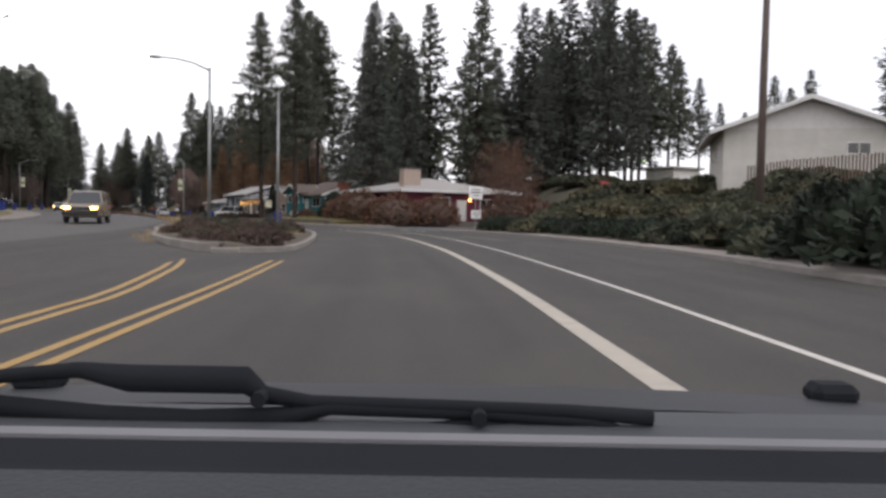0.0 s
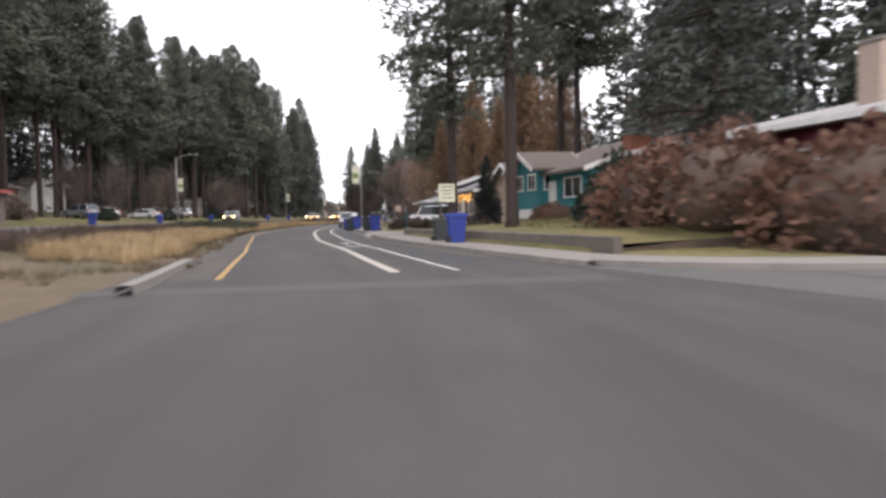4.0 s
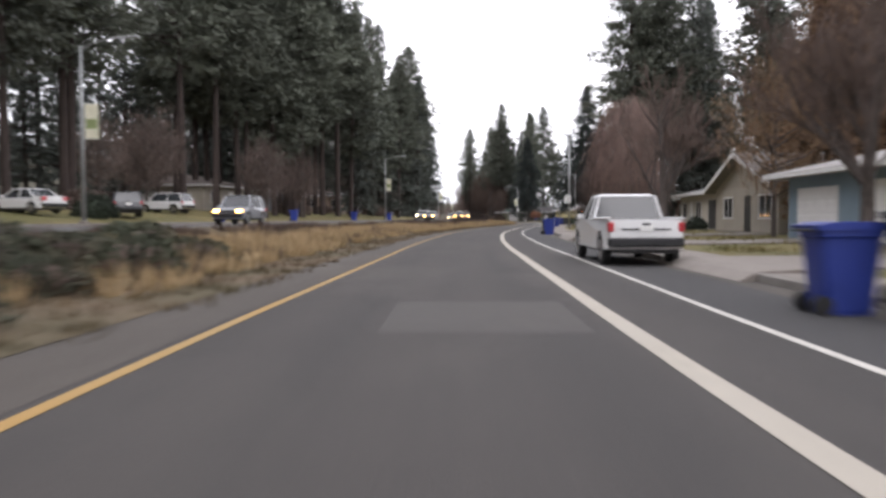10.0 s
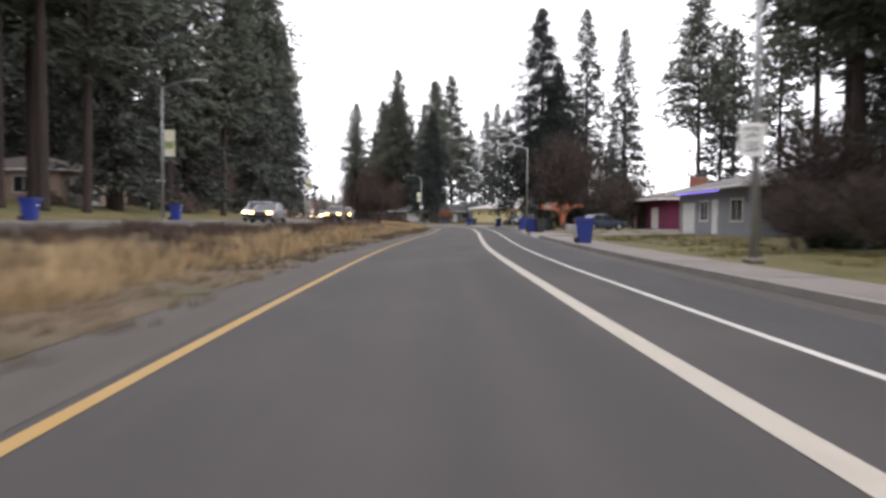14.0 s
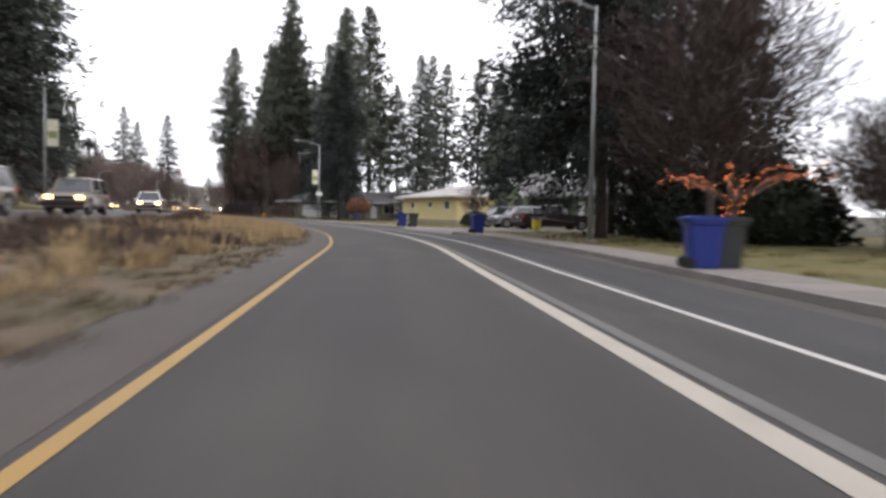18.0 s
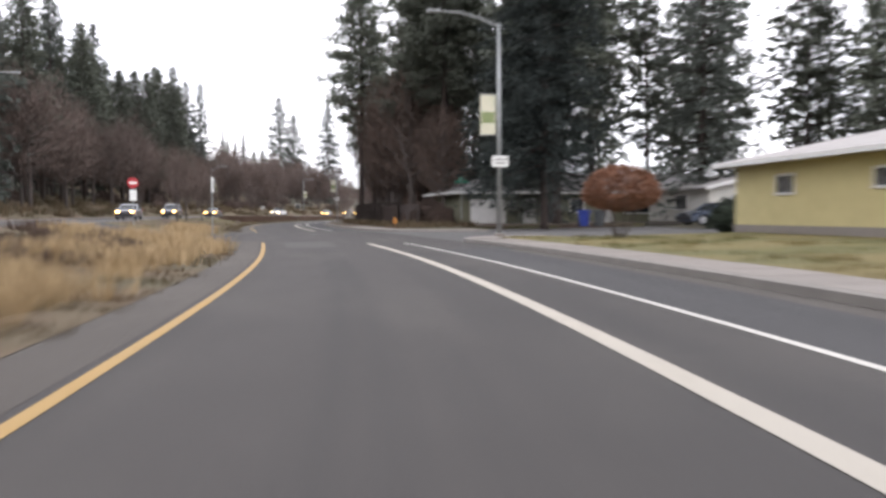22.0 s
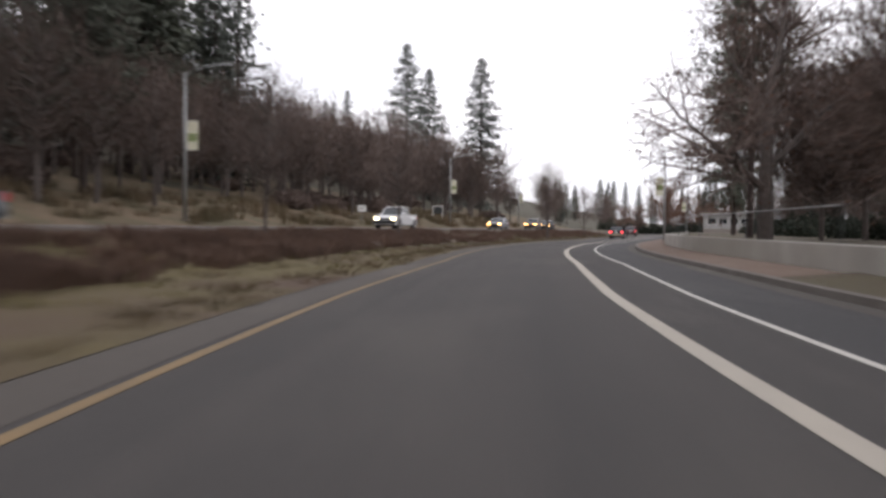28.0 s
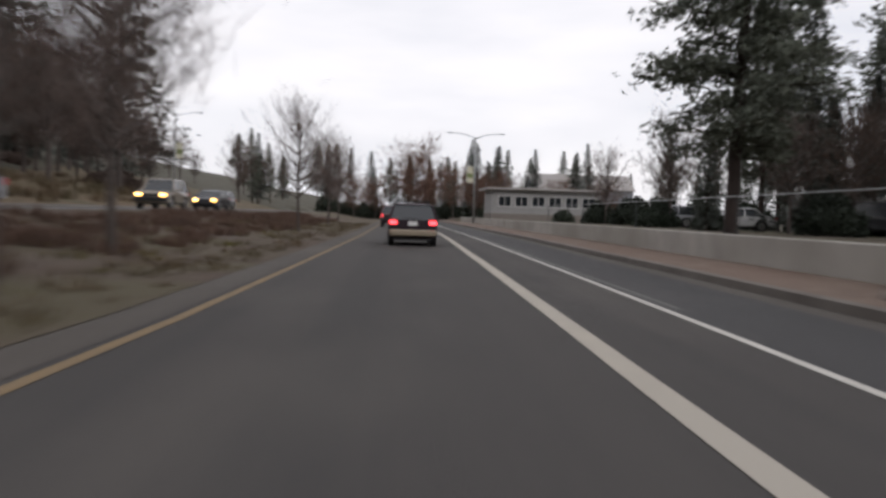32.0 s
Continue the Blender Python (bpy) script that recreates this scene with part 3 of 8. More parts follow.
# right side: sidewalk bed, lawns
strip("lawn_bank", M_DIRT, 20, 103, [krb(1.5), krb(3), krb(5), krb(9), krb(14), krb(20), krb(28)], 2.5, label="bare earth bank beside the road", category="bank")
strip("sidewalk_bed", M_GRIT, 123, 405, [krb(0.12), krb(0.9), krb(1.75)], 2.0, label="gritty bed under the sidewalk slabs", category="sidewalk", heights=[0.115, 0.115, 0.115])
strip("sidewalk_bed", M_GRIT, 430, 442.5, [krb(0.12), krb(0.9), krb(1.9)], 2.0, label="gritty bed under the sidewalk slabs", category="sidewalk", heights=[0.115, 0.115, 0.115])
strip("lawn", M_LAWN, 124, 405, [krb(1.6), krb(2.0), krb(4), krb(8), krb(14), krb(22)], 2.5, label="thin winter lawns in front of the houses", category="lawn")
strip("lawn_strip", M_TURF, 431, 505, [krb(0.2), krb(2.0), krb(4), krb(8), krb(14), krb(22)], 2.5, label="leaf-strewn dirt verge", category="verge")
strip("lawn_park", M_DIRT, 505, 700, [krb(1.95), krb(2.4), krb(4), krb(8), krb(14), krb(24)], 2.5, label="rough ground behind the low wall", category="verge")
for s0, s1, km in ((20, 103, M_KERB), (121, 405, M_KERB), (430, 496, M_KERB), (496, 700, M_KERB_OLD)):
    strip("kerb", km, s0, s1, [krb(-0.01), krb(0.0), krb(0.17), krb(0.18)], 2.0, label="worn concrete kerb", category="kerb", heights=[-0.02, 0.14, 0.155, 0.05])
strip("sidewalk_path", M_CONC, 20, 103, [krb(0.18), krb(1.5)], 2.0, lift=0.0, label="narrow concrete sidewalk beside the bank", category="sidewalk")
strip("sidewalk_path", M_GRIT, 505, 700, [krb(0.18), krb(1.95)], 2.0, lift=0.0, label="gritty sidewalk below the low wall", category="sidewalk")
NOSE_S = [69.5, 69.9, 71, 73, 77, 88, 96, 105]
NOSE_R = [-4.6, -3.7, -3.05, -2.9, -2.8, -2.7, -2.45, -2.4]
NOSE_L = [-4.9, -5.6, -6.2, -7.2, -8.6, -10.6, -10.9, -10.9]


def nose(values, d=0.0):
    return lambda s: float(np.interp(s, NOSE_S, values)) + d


strip("median_kerb", M_KERB, 69.5, 105, [nose(NOSE_R, 0.02), nose(NOSE_R), nose(NOSE_R, -0.2), nose(NOSE_R, -0.24)], 0.4, label="concrete kerb round the median nose", category="kerb", heights=[-0.02, 0.15, 0.16, 0.1])
strip("median_kerb", M_KERB, 69.5, 105, [nose(NOSE_L, 0.24), nose(NOSE_L, 0.2), nose(NOSE_L), nose(NOSE_L, -0.02)], 0.4, label="concrete kerb on the far side of the nose", category="kerb", heights=[0.1, lambda s: 0.16 + far_level(s) * 0.6, lambda s: 0.15 + far_level(s) * 0.6, -0.05])
setting("median_kerb", Shape().box(-0.42, 0.42, -0.06, 0.5, -0.1, 0.154, 0.05), M_KERB, "rounded concrete kerb end of the median nose", "kerb").matrix_basis = stand(69.5, -4.75, 0.0)
strip("median_bed", M_DIRT, 69.6, 105, [nose(NOSE_L, 0.2), lambda s: nose(NOSE_L)(s) * 0.6 + nose(NOSE_R)(s) * 0.4, lambda s: nose(NOSE_L)(s) * 0.3 + nose(NOSE_R)(s) * 0.7, nose(NOSE_R, -0.2)], 0.8, label="grassy planting bed of the median nose", category="median", heights=[lambda s: 0.15 + far_level(s) * 0.6, lambda s: 0.16 + far_level(s) * 0.5, 0.15, 0.13])
strip("median_kerb", M_KERB, 118, 127, [yel(-1.0), yel(-1.02), yel(-1.25), yel(-1.28)], 1.5, label="concrete kerb at the end of the median", category="kerb", heights=[-0.02, 0.16, 0.17, 0.05])


def side_street(name, s, lat0, lat1, width):
    shape = Shape()
    for lat in np.arange(lat0, lat1, 3.0):
        flare = 6.0 * max(0.0, 1 - (lat - lat0) / 6.0) ** 2
        for d in (-width / 2 - flare, 0, width / 2 + flare):
            shape.v.append(spot(s + d, lat, 0.016 + max(0.0, lat - lat0 - 8) * 0.012))
    for i in range(len(shape.v) // 3 - 1):
        for k in (0, 1):
            a = i * 3 + k
            shape.f.append((a, a + 1, a + 4, a + 3))
    setting(name, shape, M_ASPHALT_OLD, "grey asphalt side street", "road")


strip("corner_paving", M_ASPHALT_OLD, 101, 124, [krb(0), krb(3), krb(7), krb(14), krb(25), krb(34)], 2.0, label="asphalt apron at the side street corner", category="road", heights=[0.004, 0.01, 0.01, 0.03, 0.1, 0.2])
strip("corner_paving", M_ASPHALT_OLD, 398, 433, [krb(0), krb(3), krb(7), krb(14), krb(25), krb(34)], 2.0, label="asphalt apron at the side street corner", category="road", heights=[0.004, 0.01, 0.01, 0.03, 0.1, 0.2])
side_street("side_street", 111, 8.5, 70, 9)
side_street("side_street", 415, 7.4, 70, 9)


def corner(s, turn, r, material):
    """Rounded kerb, walk and verge where a side street leaves; turn is +1 or -1 along the lane."""
    lat0 = along(s, KERB) + r

    def ring(r0, r1, z0, z1, name, mat, label, category):
        sh = Shape()
        n = 12
        for k in range(n + 1):
            a = math.pi / 2 * k / n
            for q, z in ((r0, z0), (r1, z1)):
                sh.v.append(spot(s + turn * q * math.sin(a), lat0 - q * math.cos(a), z))
        sh.f = [(2 * i, 2 * i + 1, 2 * i + 3, 2 * i + 2) for i in range(n)]
        setting(name, sh, mat, label, category)

    ring(r + 0.01, r, -0.02, 0.14, "corner_kerb_face", M_KERB, "face of the rounded corner kerb", "kerb")
    ring(r, r - 0.17, 0.14, 0.155, "corner_kerb", M_KERB, "rounded concrete kerb at the corner", "kerb")
    ring(r - 0.17, r - 1.6, 0.155, 0.16, "corner_walk", M_CONC, "concrete walk round the corner", "sidewalk")
    ring(r - 1.6, 0.05, 0.15, 0.2, "corner_verge", material, "verge inside the street corner", "verge")


def riser(s, d0, d1, material):
    """Earth face that closes the end of a verge."""
    sh = Shape()
    for d in np.linspace(d0, d1, 8):
        lat = along(s, KERB) + d
        sh.v += [spot(s, lat, land(s, lat)), spot(s, lat, -0.4)]
    sh.f = [(2 * i, 2 * i + 1, 2 * i + 3, 2 * i + 2) for i in range(7)]
    setting("verge_face", sh, material, "low earth face at the end of the verge", "verge")


riser(405, 1.6, 22, M_DIRT)
riser(431, 0.2, 22, M_DIRT)
riser(124, 1.6, 22, M_DIRT)
corner(405, 1, 4.6, M_LAWN)
corner(431, -1, 7.0, M_DIRT)
corner(124, -1, 6.0, M_LAWN)


def marking(name, material, s0, s1, values, w, label, d=0.0):
    strip(name, material, s0, s1, [lambda s: along(s, values) + d - w / 2, lambda s: along(s, values) + d + w / 2], 2.0, 0.006, label, "road marking", [0, 0])


for s0, s1, ymat in ((121, 408, M_YELLOW), (429, 480, M_YELLOW), (480, 700, M_YELLOW_FADED)):
    marking("yellow_line", ymat, s0, s1, YELLOW, 0.13, "worn yellow edge line beside the median")
for s0, s1 in ((20, 106), (121.5, 405), (431, 700)):
    marking("wide_white_line", M_WIDE, s0, s1, WIDE, 0.23, "wide white line between lane and cycle lane")
    marking("white_edge_line", M_WHITE, s0, s1, EDGE, 0.11, "narrow white line beside the cycle lane")
for d in (-0.13, 0.13):
    marking("double_yellow_line", M_YELLOW, 20, 66, YELLOW, 0.11, "double yellow line before the median", d)


def along_nose(s):
    return float(np.interp(s, [30, 50, 55, 57.5, 63.7, 66.5, 68.5, 70], [-3.7, -3.75, -3.9, -3.95, -4.75, -5.3, -5.9, -6.9]))


def curved_yellow():
    for d in (-0.13, 0.13):
        strip("double_yellow_line", M_YELLOW, 30, 69, [lambda s: along_nose(s) + d - 0.06, lambda s: along_nose(s) + d + 0.06], 1.5, 0.006, "double yellow line bending round the median", "road marking", [0, 0])


curved_yellow()

# ---- trees and shrubs ----
def sprays(centres, along_dirs, lengths, widths, rng, lean=False):
    """Sprays of needles or leaves: one diamond each, or one sliver where lean."""
    n = len(centres)
    rnd = rng.normal(size=(n, 3))
    side = np.cross(along_dirs, rnd)
    side /= np.linalg.norm(side, axis=1)[:, None] + 1e-9
    a = along_dirs * (lengths[:, None] / 2)
    b = side * (widths[:, None] / 2)
    if lean:
        v = np.stack([centres - a, centres + a * 0.2 + b, centres + a], 1).reshape(-1, 3)
        return v, [(3 * i, 3 * i + 1, 3 * i + 2) for i in range(n)]
    v = np.stack([centres - a, centres - a * 0.1 + b, centres + a, centres + a * 0.1 - b], 1).reshape(-1, 3)
    return v, [(4 * i, 4 * i + 1, 4 * i + 2, 4 * i + 3) for i in range(n)]


def conifer(name, seed, h, bare, radius, material, droop, label, branches=150, per=10, size=1.5, top_round=0.35):
    rng = np.random.default_rng(seed)
    tree = thing(name, label, "tree", "conifers along the road")
    r0 = 0.009 * h + 0.06
    trunk = Shape()
    lean = rng.normal(0, 0.012, 2)
    zs = [0, h * 0.02, h * 0.3, h * 0.6, h * 0.97]
    trunk.path([(lean[0] * z, lean[1] * z, z - 0.3) for z in zs], [r0 * 1.35, r0, r0 * 0.8, r0 * 0.5, 0.03], 9)
    cs, ds, ls, ws = [], [], [], []
    for i in range(branches):
        u = bare + (1 - bare) * ((i + rng.random()) / branches) ** 0.92
        k = (u - bare) / (1 - bare)
        env = min(1.0, (1 - k) ** 0.75 * 1.15 + 0.03) * min(1.0, top_round + k * 4)
        length = radius * env * rng.uniform(0.55, 1.12)
        az = i * 2.399 + rng.normal(0, 0.5)
        rise = (0.25 - droop) + (0.5 * k) + rng.normal(0, 0.12)
        d = np.array([math.cos(az), math.sin(az), rise])
        d /= np.linalg.norm(d)
        z0 = u * h
        p0 = np.array([lean[0] * z0, lean[1] * z0, z0])
        if length > 1.2 and i % 2 == 0:
            trunk.tube(p0 - (0, 0, 0.3), p0 + d * length * 0.75 - (0, 0, 0.3), 0.05 + 0.02 * length, 0.02, 3, False)
        m = max(3, int(per * (0.35 + 0.65 * env)))
        t = rng.uniform(0.12, 1.0, m) ** 0.8
        sag = -droop * 0.5 * (t * length) ** 2 / max(length, 0.5)
        c = p0 + d * (t * length)[:, None] + rng.normal(0, 0.16 + 0.06 * length, (m, 3)) * (1, 1, 0.6)
        c[:, 2] += sag
        dd = d + rng.normal(0, 0.45, (m, 3)) - (0, 0, droop * 0.6)
        dd /= np.linalg.norm(dd, axis=1)[:, None]
        for _ in range(2):
            cs.append(c + rng.normal(0, 0.12, (m, 3)))
            ds.append(dd)
            ls.append(size * rng.uniform(0.6, 1.25, m) * (0.6 + 0.4 * env))
            ws.append(size * 0.45 * rng.uniform(0.6, 1.3, m) * (0.55 + 0.45 * env))
    v, f = sprays(np.vstack(cs), np.vstack(ds), np.concatenate(ls), np.concatenate(ws) * 1.1, rng, True)
    crown = Shape()
    crown.v, crown.f = v.tolist(), f
    part("trunk", trunk, M_BARK, tree, fix=False, smooth=True)
    part("crown", crown, material, tree, fix=False)
    return tree


def bare_tree(name, seed, h, spread, label, material=None, levels=5, category="tree", leaves=0, leaf_mat=None, trunk_mat=None, upright=0.25, low=0.25, fuzz=0):
    rng = np.random.default_rng(seed)
    tree = thing(name, label, category)
    wood, fine = Shape(), Shape()
    ends = []

    def grow(p, d, length, r, lev):
        q = p + d * length
        (wood if lev < 3 else fine).tube(p, q, r, r * 0.62, 6 if lev < 2 else 3, False)
        if lev >= levels:
            ends.append((q, d))
            return
        n = (5, 4, 4, 3, 3, 2)[min(lev, 5)]
        for k in range(n):
            u = rng.uniform(low if lev else 0.35, 1.0)
            az = rng.uniform(0, 2 * math.pi)
            out = Vector(d).orthogonal().normalized()
            out.rotate(Matrix.Rotation(az, 3, Vector(d)))
            nd = np.array(d) * rng.uniform(0.5, 0.9) + np.array(out) * spread * rng.uniform(0.5, 1.0) + np.array([0, 0, upright])
            nd /= np.linalg.norm(nd)
            grow(p + d * length * u, nd, length * rng.uniform(0.5, 0.78), r * rng.uniform(0.42, 0.6), lev + 1)
        nd = d + rng.normal(0, 0.15, 3)
        nd /= np.linalg.norm(nd)
        grow(q, nd, length * 0.62, r * 0.6, lev + 1)

    grow(np.array([0.0, 0, -0.2]), np.array([0.0, 0, 1.0]), h * 0.36, 0.018 * h + 0.04, 0)
    part("trunk", wood, trunk_mat or M_BARK_GREY, tree, fix=False)
    if fuzz:
        e = np.array([q for q, _ in ends])
        dd = np.array([d for _, d in ends])
        pick = rng.integers(0, len(e), fuzz)
        d = dd[pick] + rng.normal(0, 0.45, (fuzz, 3))
        v, f = sprays(e[pick] + rng.normal(0, 0.3, (fuzz, 3)), d / np.linalg.norm(d, axis=1)[:, None], rng.uniform(0.5, 1.3, fuzz), rng.uniform(0.012, 0.03, fuzz), rng)
        fine.add(v.tolist(), f)
    part("twig_crown", fine, material or M_TWIG, tree, fix=False)
    if leaves:
        e = np.array([q for q, _ in ends])
        dd = np.array([d for _, d in ends])
        pick = rng.integers(0, len(e), leaves)
        s = Shape()
        v, f = sprays(e[pick] + rng.normal(0, 0.35, (leaves, 3)), dd[pick] + rng.normal(0, 0.4, (leaves, 3)), rng.uniform(0.08, 0.2, leaves), rng.uniform(0.05, 0.12, leaves), rng)
        s.v, s.f = v.tolist(), f
        part("foliage", s, leaf_mat or M_RUST_LEAF, tree, fix=False)
    return tree


def hanging_tree(name, seed, h, radius, label, material, strands=420, fall_range=(0.08, 0.22)):
    """A tree whose long thin twigs hang or stand in a dense veil."""
    rng = np.random.default_rng(seed)
    tree = thing(name, label, "tree")
    wood, veil = Shape(), Shape()
    wood.path([(0, 0, -0.2), (0.1, 0, h * 0.3), (0, 0.1, h * 0.62)], [0.028 * h, 0.02 * h, 0.008 * h], 8)
    for i in range(strands):
        az = rng.uniform(0, 2 * math.pi)
        k = rng.random()
        z = h * (0.42 + 0.56 * k)
        rr = radius * math.sqrt(max(0.02, 1 - ((k - 0.35) / 0.66) ** 2)) * rng.uniform(0.25, 1.0)
        p0 = np.array([0, 0, z * 0.72])
        p1 = np.array([math.cos(az) * rr * 0.75, math.sin(az) * rr * 0.75, z])
        if i % 9 == 0:
            wood.tube(p0, p1, 0.06, 0.02, 4, False)
        fall = h * rng.uniform(*fall_range) * rng.uniform(0.5, 1.0)
        rr *= 1 + 0.22 * math.sin(az * 3 + seed) * math.cos(az * 2)
        pts = [p1, p1 + (math.cos(az) * 0.35, math.sin(az) * 0.35, -0.15 * fall), p1 + (math.cos(az) * 0.7 + rng.normal(0, 0.25), math.sin(az) * 0.7 + rng.normal(0, 0.25), -fall)]
        for c in range(5):
            o = rng.normal(0, 0.28, 3)
            veil.tube(pts[0] + o, pts[1] + o * 1.2, 0.017, 0.014, 3, False)
            veil.tube(pts[1] + o * 1.2, pts[2] + o * 1.7, 0.014, 0.007, 3, False)
    part("trunk", wood, M_BARK_GREY, tree, fix=False)
    part("twig_crown", veil, material, tree, fix=False)
    return tree


def shrub(name, seed, rx, ry, h, material, label, count=900, size=0.28, category="shrub"):
    rng = np.random.default_rng(seed)
    bush = thing(name, label, category)
    n = rng.normal(size=(count, 3))
    n /= np.linalg.norm(n, axis=1)[:, None]
    n[:, 2] = np.abs(n[:, 2])
    lump = 1 + 0.16 * np.sin(n[:, 0] * 5 + seed) * np.cos(n[:, 1] * 6 + n[:, 2] * 4)
    c = n * lump[:, None] * rng.uniform(0.72, 1.0, count)[:, None] ** 0.6 * (rx, ry, h)
    d = n + rng.normal(0, 0.5, (count, 3))
    d /= np.linalg.norm(d, axis=1)[:, None]
    s = Shape()
    v, f = sprays(c, d, rng.uniform(0.7, 1.4, count) * size, rng.uniform(0.4, 0.8, count) * size, rng)
    s.v, s.f = v.tolist(), f
    core = Shape().ball((0, 0, h * 0.3), rx * 0.72, ry * 0.72, h * 0.52, 10, 7)
    part("core", core, M_HEATH if material not in (M_HEDGE, M_BRUSH) else material, bush, smooth=True)
    part("foliage", s, material, bush, fix=False)
    return bush


def put(proto, *places, kind_label=None, group=""):
    """Stands the prototype at the first place and copies at the rest; a place is (s, lat, size, turn)."""
    out = []
    base = None
    for i, (s, lat, size, turn) in enumerate(places):
        m = stand(s, lat, None, turn) @ Matrix.Scale(size, 4)
        if i == 0:
            base = proto
            later = m
            out.append(proto)
        else:
            ob = copy_thing(proto, m)
            ob.scale = (size, size, size)
            out.append(ob)
    proto.matrix_basis = later
    for ob in out:
        if group:
            ob["group"] = group
    return out


RND = random.Random(7)
PINE = [conifer("pine_tree", 10 + i, 30, b, r, M_NEEDLE, d, "tall ponderosa pine with ragged dark green crown", br, per, sz) for i, (b, r, d, br, per, sz) in enumerate(((0.28, 5.6, 0.25, 150, 12, 1.4), (0.2, 5.0, 0.3, 160, 12, 1.4), (0.38, 6.0, 0.2, 130, 13, 1.5), (0.16, 5.0, 0.32, 165, 12, 1.4)))]
FIR = [conifer("fir_tree", 30 + i, 30, b, r, M_SPRUCE, d, "tall narrow fir with dense dark needles", br, per, sz, 0.9) for i, (b, r, d, br, per, sz) in enumerate(((0.05, 5.2, 0.4, 180, 12, 1.3), (0.08, 4.6, 0.35, 175, 12, 1.25), (0.04, 5.8, 0.45, 180, 12, 1.35)))]
# finer ones for the rows that the drive passes
MID_PINE = [conifer("pine_tree", 40 + i, 30, b, r, M_NEEDLE, 0.27, "tall ponderosa pine with ragged grey-green crown", 170, 36, 0.85, tr) for i, (b, r, tr) in enumerate(((0.3, 5.8, 0.35), (0.18, 5.2, 0.5), (0.4, 6.2, 0.3)))]
MID_FIR = [conifer("fir_tree", 45 + i, 30, b, r, M_SPRUCE, 0.4, "tall fir with dense grey-green needles", 190, 36, 0.8, 0.9) for i, (b, r) in enumerate(((0.05, 5.0), (0.1, 5.8)))]
NEAR_PINE = [conifer("pine_tree", 50 + i, 30, b, 5.2, M_NEEDLE, 0.25, "tall ponderosa pine with rough trunk beside the road", 160, 80, 0.6) for i, b in enumerate((0.26, 0.34))]
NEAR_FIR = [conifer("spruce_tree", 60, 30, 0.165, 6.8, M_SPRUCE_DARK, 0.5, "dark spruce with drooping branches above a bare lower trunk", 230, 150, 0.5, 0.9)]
BROAD_FIR = conifer("fir_tree", 48, 30, 0.04, 7.6, M_SPRUCE, 0.35, "broad dark fir standing above the hillside trees", 200, 34, 0.9, 0.9)

conifers = {"pine": [[] for _ in PINE], "fir": [[] for _ in FIR], "near_pine": [[], []], "near_fir": [[]], "mid_pine": [[], [], []], "mid_fir": [[], []]}


def conifer_at(s, lat, h, kind="", j=None):
    kind = kind or ("fir" if RND.random() < 0.4 else "pine")
    if 0 < lat < 17 and s < 610:
        kind = "near_" + kind
    elif -36 < lat < 34 and s < 640:
        kind = "mid_" + kind
    lists = conifers[kind]
    i = RND.randrange(len(lists)) if j is None else j
    lists[i].append((s, lat, h / 30.0, RND.uniform(0, 360)))


# the known tall ones
for s, lat, h, kind in ((270, -26, 33, "pine"), (379, -23.5, 30, "fir"), (374, -25, 31, "pine"), (368, -23, 28, "fir"), (484, 12.2, 27, "pine"), (462, 17.5, 30, "pine"), (482, 17, 26, "pine"), (452, 17, 39, "pine"), (343.8, 11.4, 27, "fir"), (350.5, 18.8, 29, "fir"), (356, 26, 28, "fir"), (467, 49, 34, "pine"), (436, 62, 32, "pine"), (445, 56, 27, "fir"), (455, 68, 29, "pine"), (440, 75, 26, "fir"), (266, 17, 26, "pine"), (137.6, 8.7, 25, "pine"), (151.0, 9.1, 26, "pine"), (141, 20, 26, "fir"), (414, 42, 24, "fir"), (421, 48, 26, "pine"), (432, 52, 28, "pine"), (438, 48, 29, "pine"), (606, 24, 15, "fir"), (610, 34, 17, "pine"), (585, 30, 20, "pine"), (600, 44, 18, "fir"), (604, 30, 22, "pine"), (590, 36, 24, "pine"), (612, 24, 18, "pine"), (618, 28, 15, "pine"), (275, 16.5, 27, "pine"), (299, 25, 26, "pine"), (284, 25, 27, "fir"), (305, 40, 24, "pine"), (338, 29, 28, "pine"), (346, 35, 26, "fir"), (352, 40, 27, "pine"), (333, 36, 25, "pine"), (733, -6, 14, "fir"), (700, 12, 12, "fir"), (712, 20, 13, "pine"), (705, 34, 14, "fir"), (140, 46, 20, "fir"), (716, -14, 11, "fir"), (722, -2, 12, "pine"), (728, 6, 13, "fir"), (738, 12, 12, "pine"), (744, 2, 14, "fir"), (730, 20, 13, "pine"), (742, -16, 15, "fir"), (720, 27, 14, "fir"), (736, 36, 15, "pine"), (147, 52, 22, "pine"), (152, 44, 19, "fir"), (156, 60, 23, "pine"), (150, 58, 21, "fir"), (162, 50, 22, "fir"), (166, 62, 24, "pine"), (160, 4 + 24, 30, "fir"), (152, 30, 26, "fir"), (168, 23, 30, "pine"), (180, 25, 34, "pine")):
    conifer_at(s, lat, h, kind)
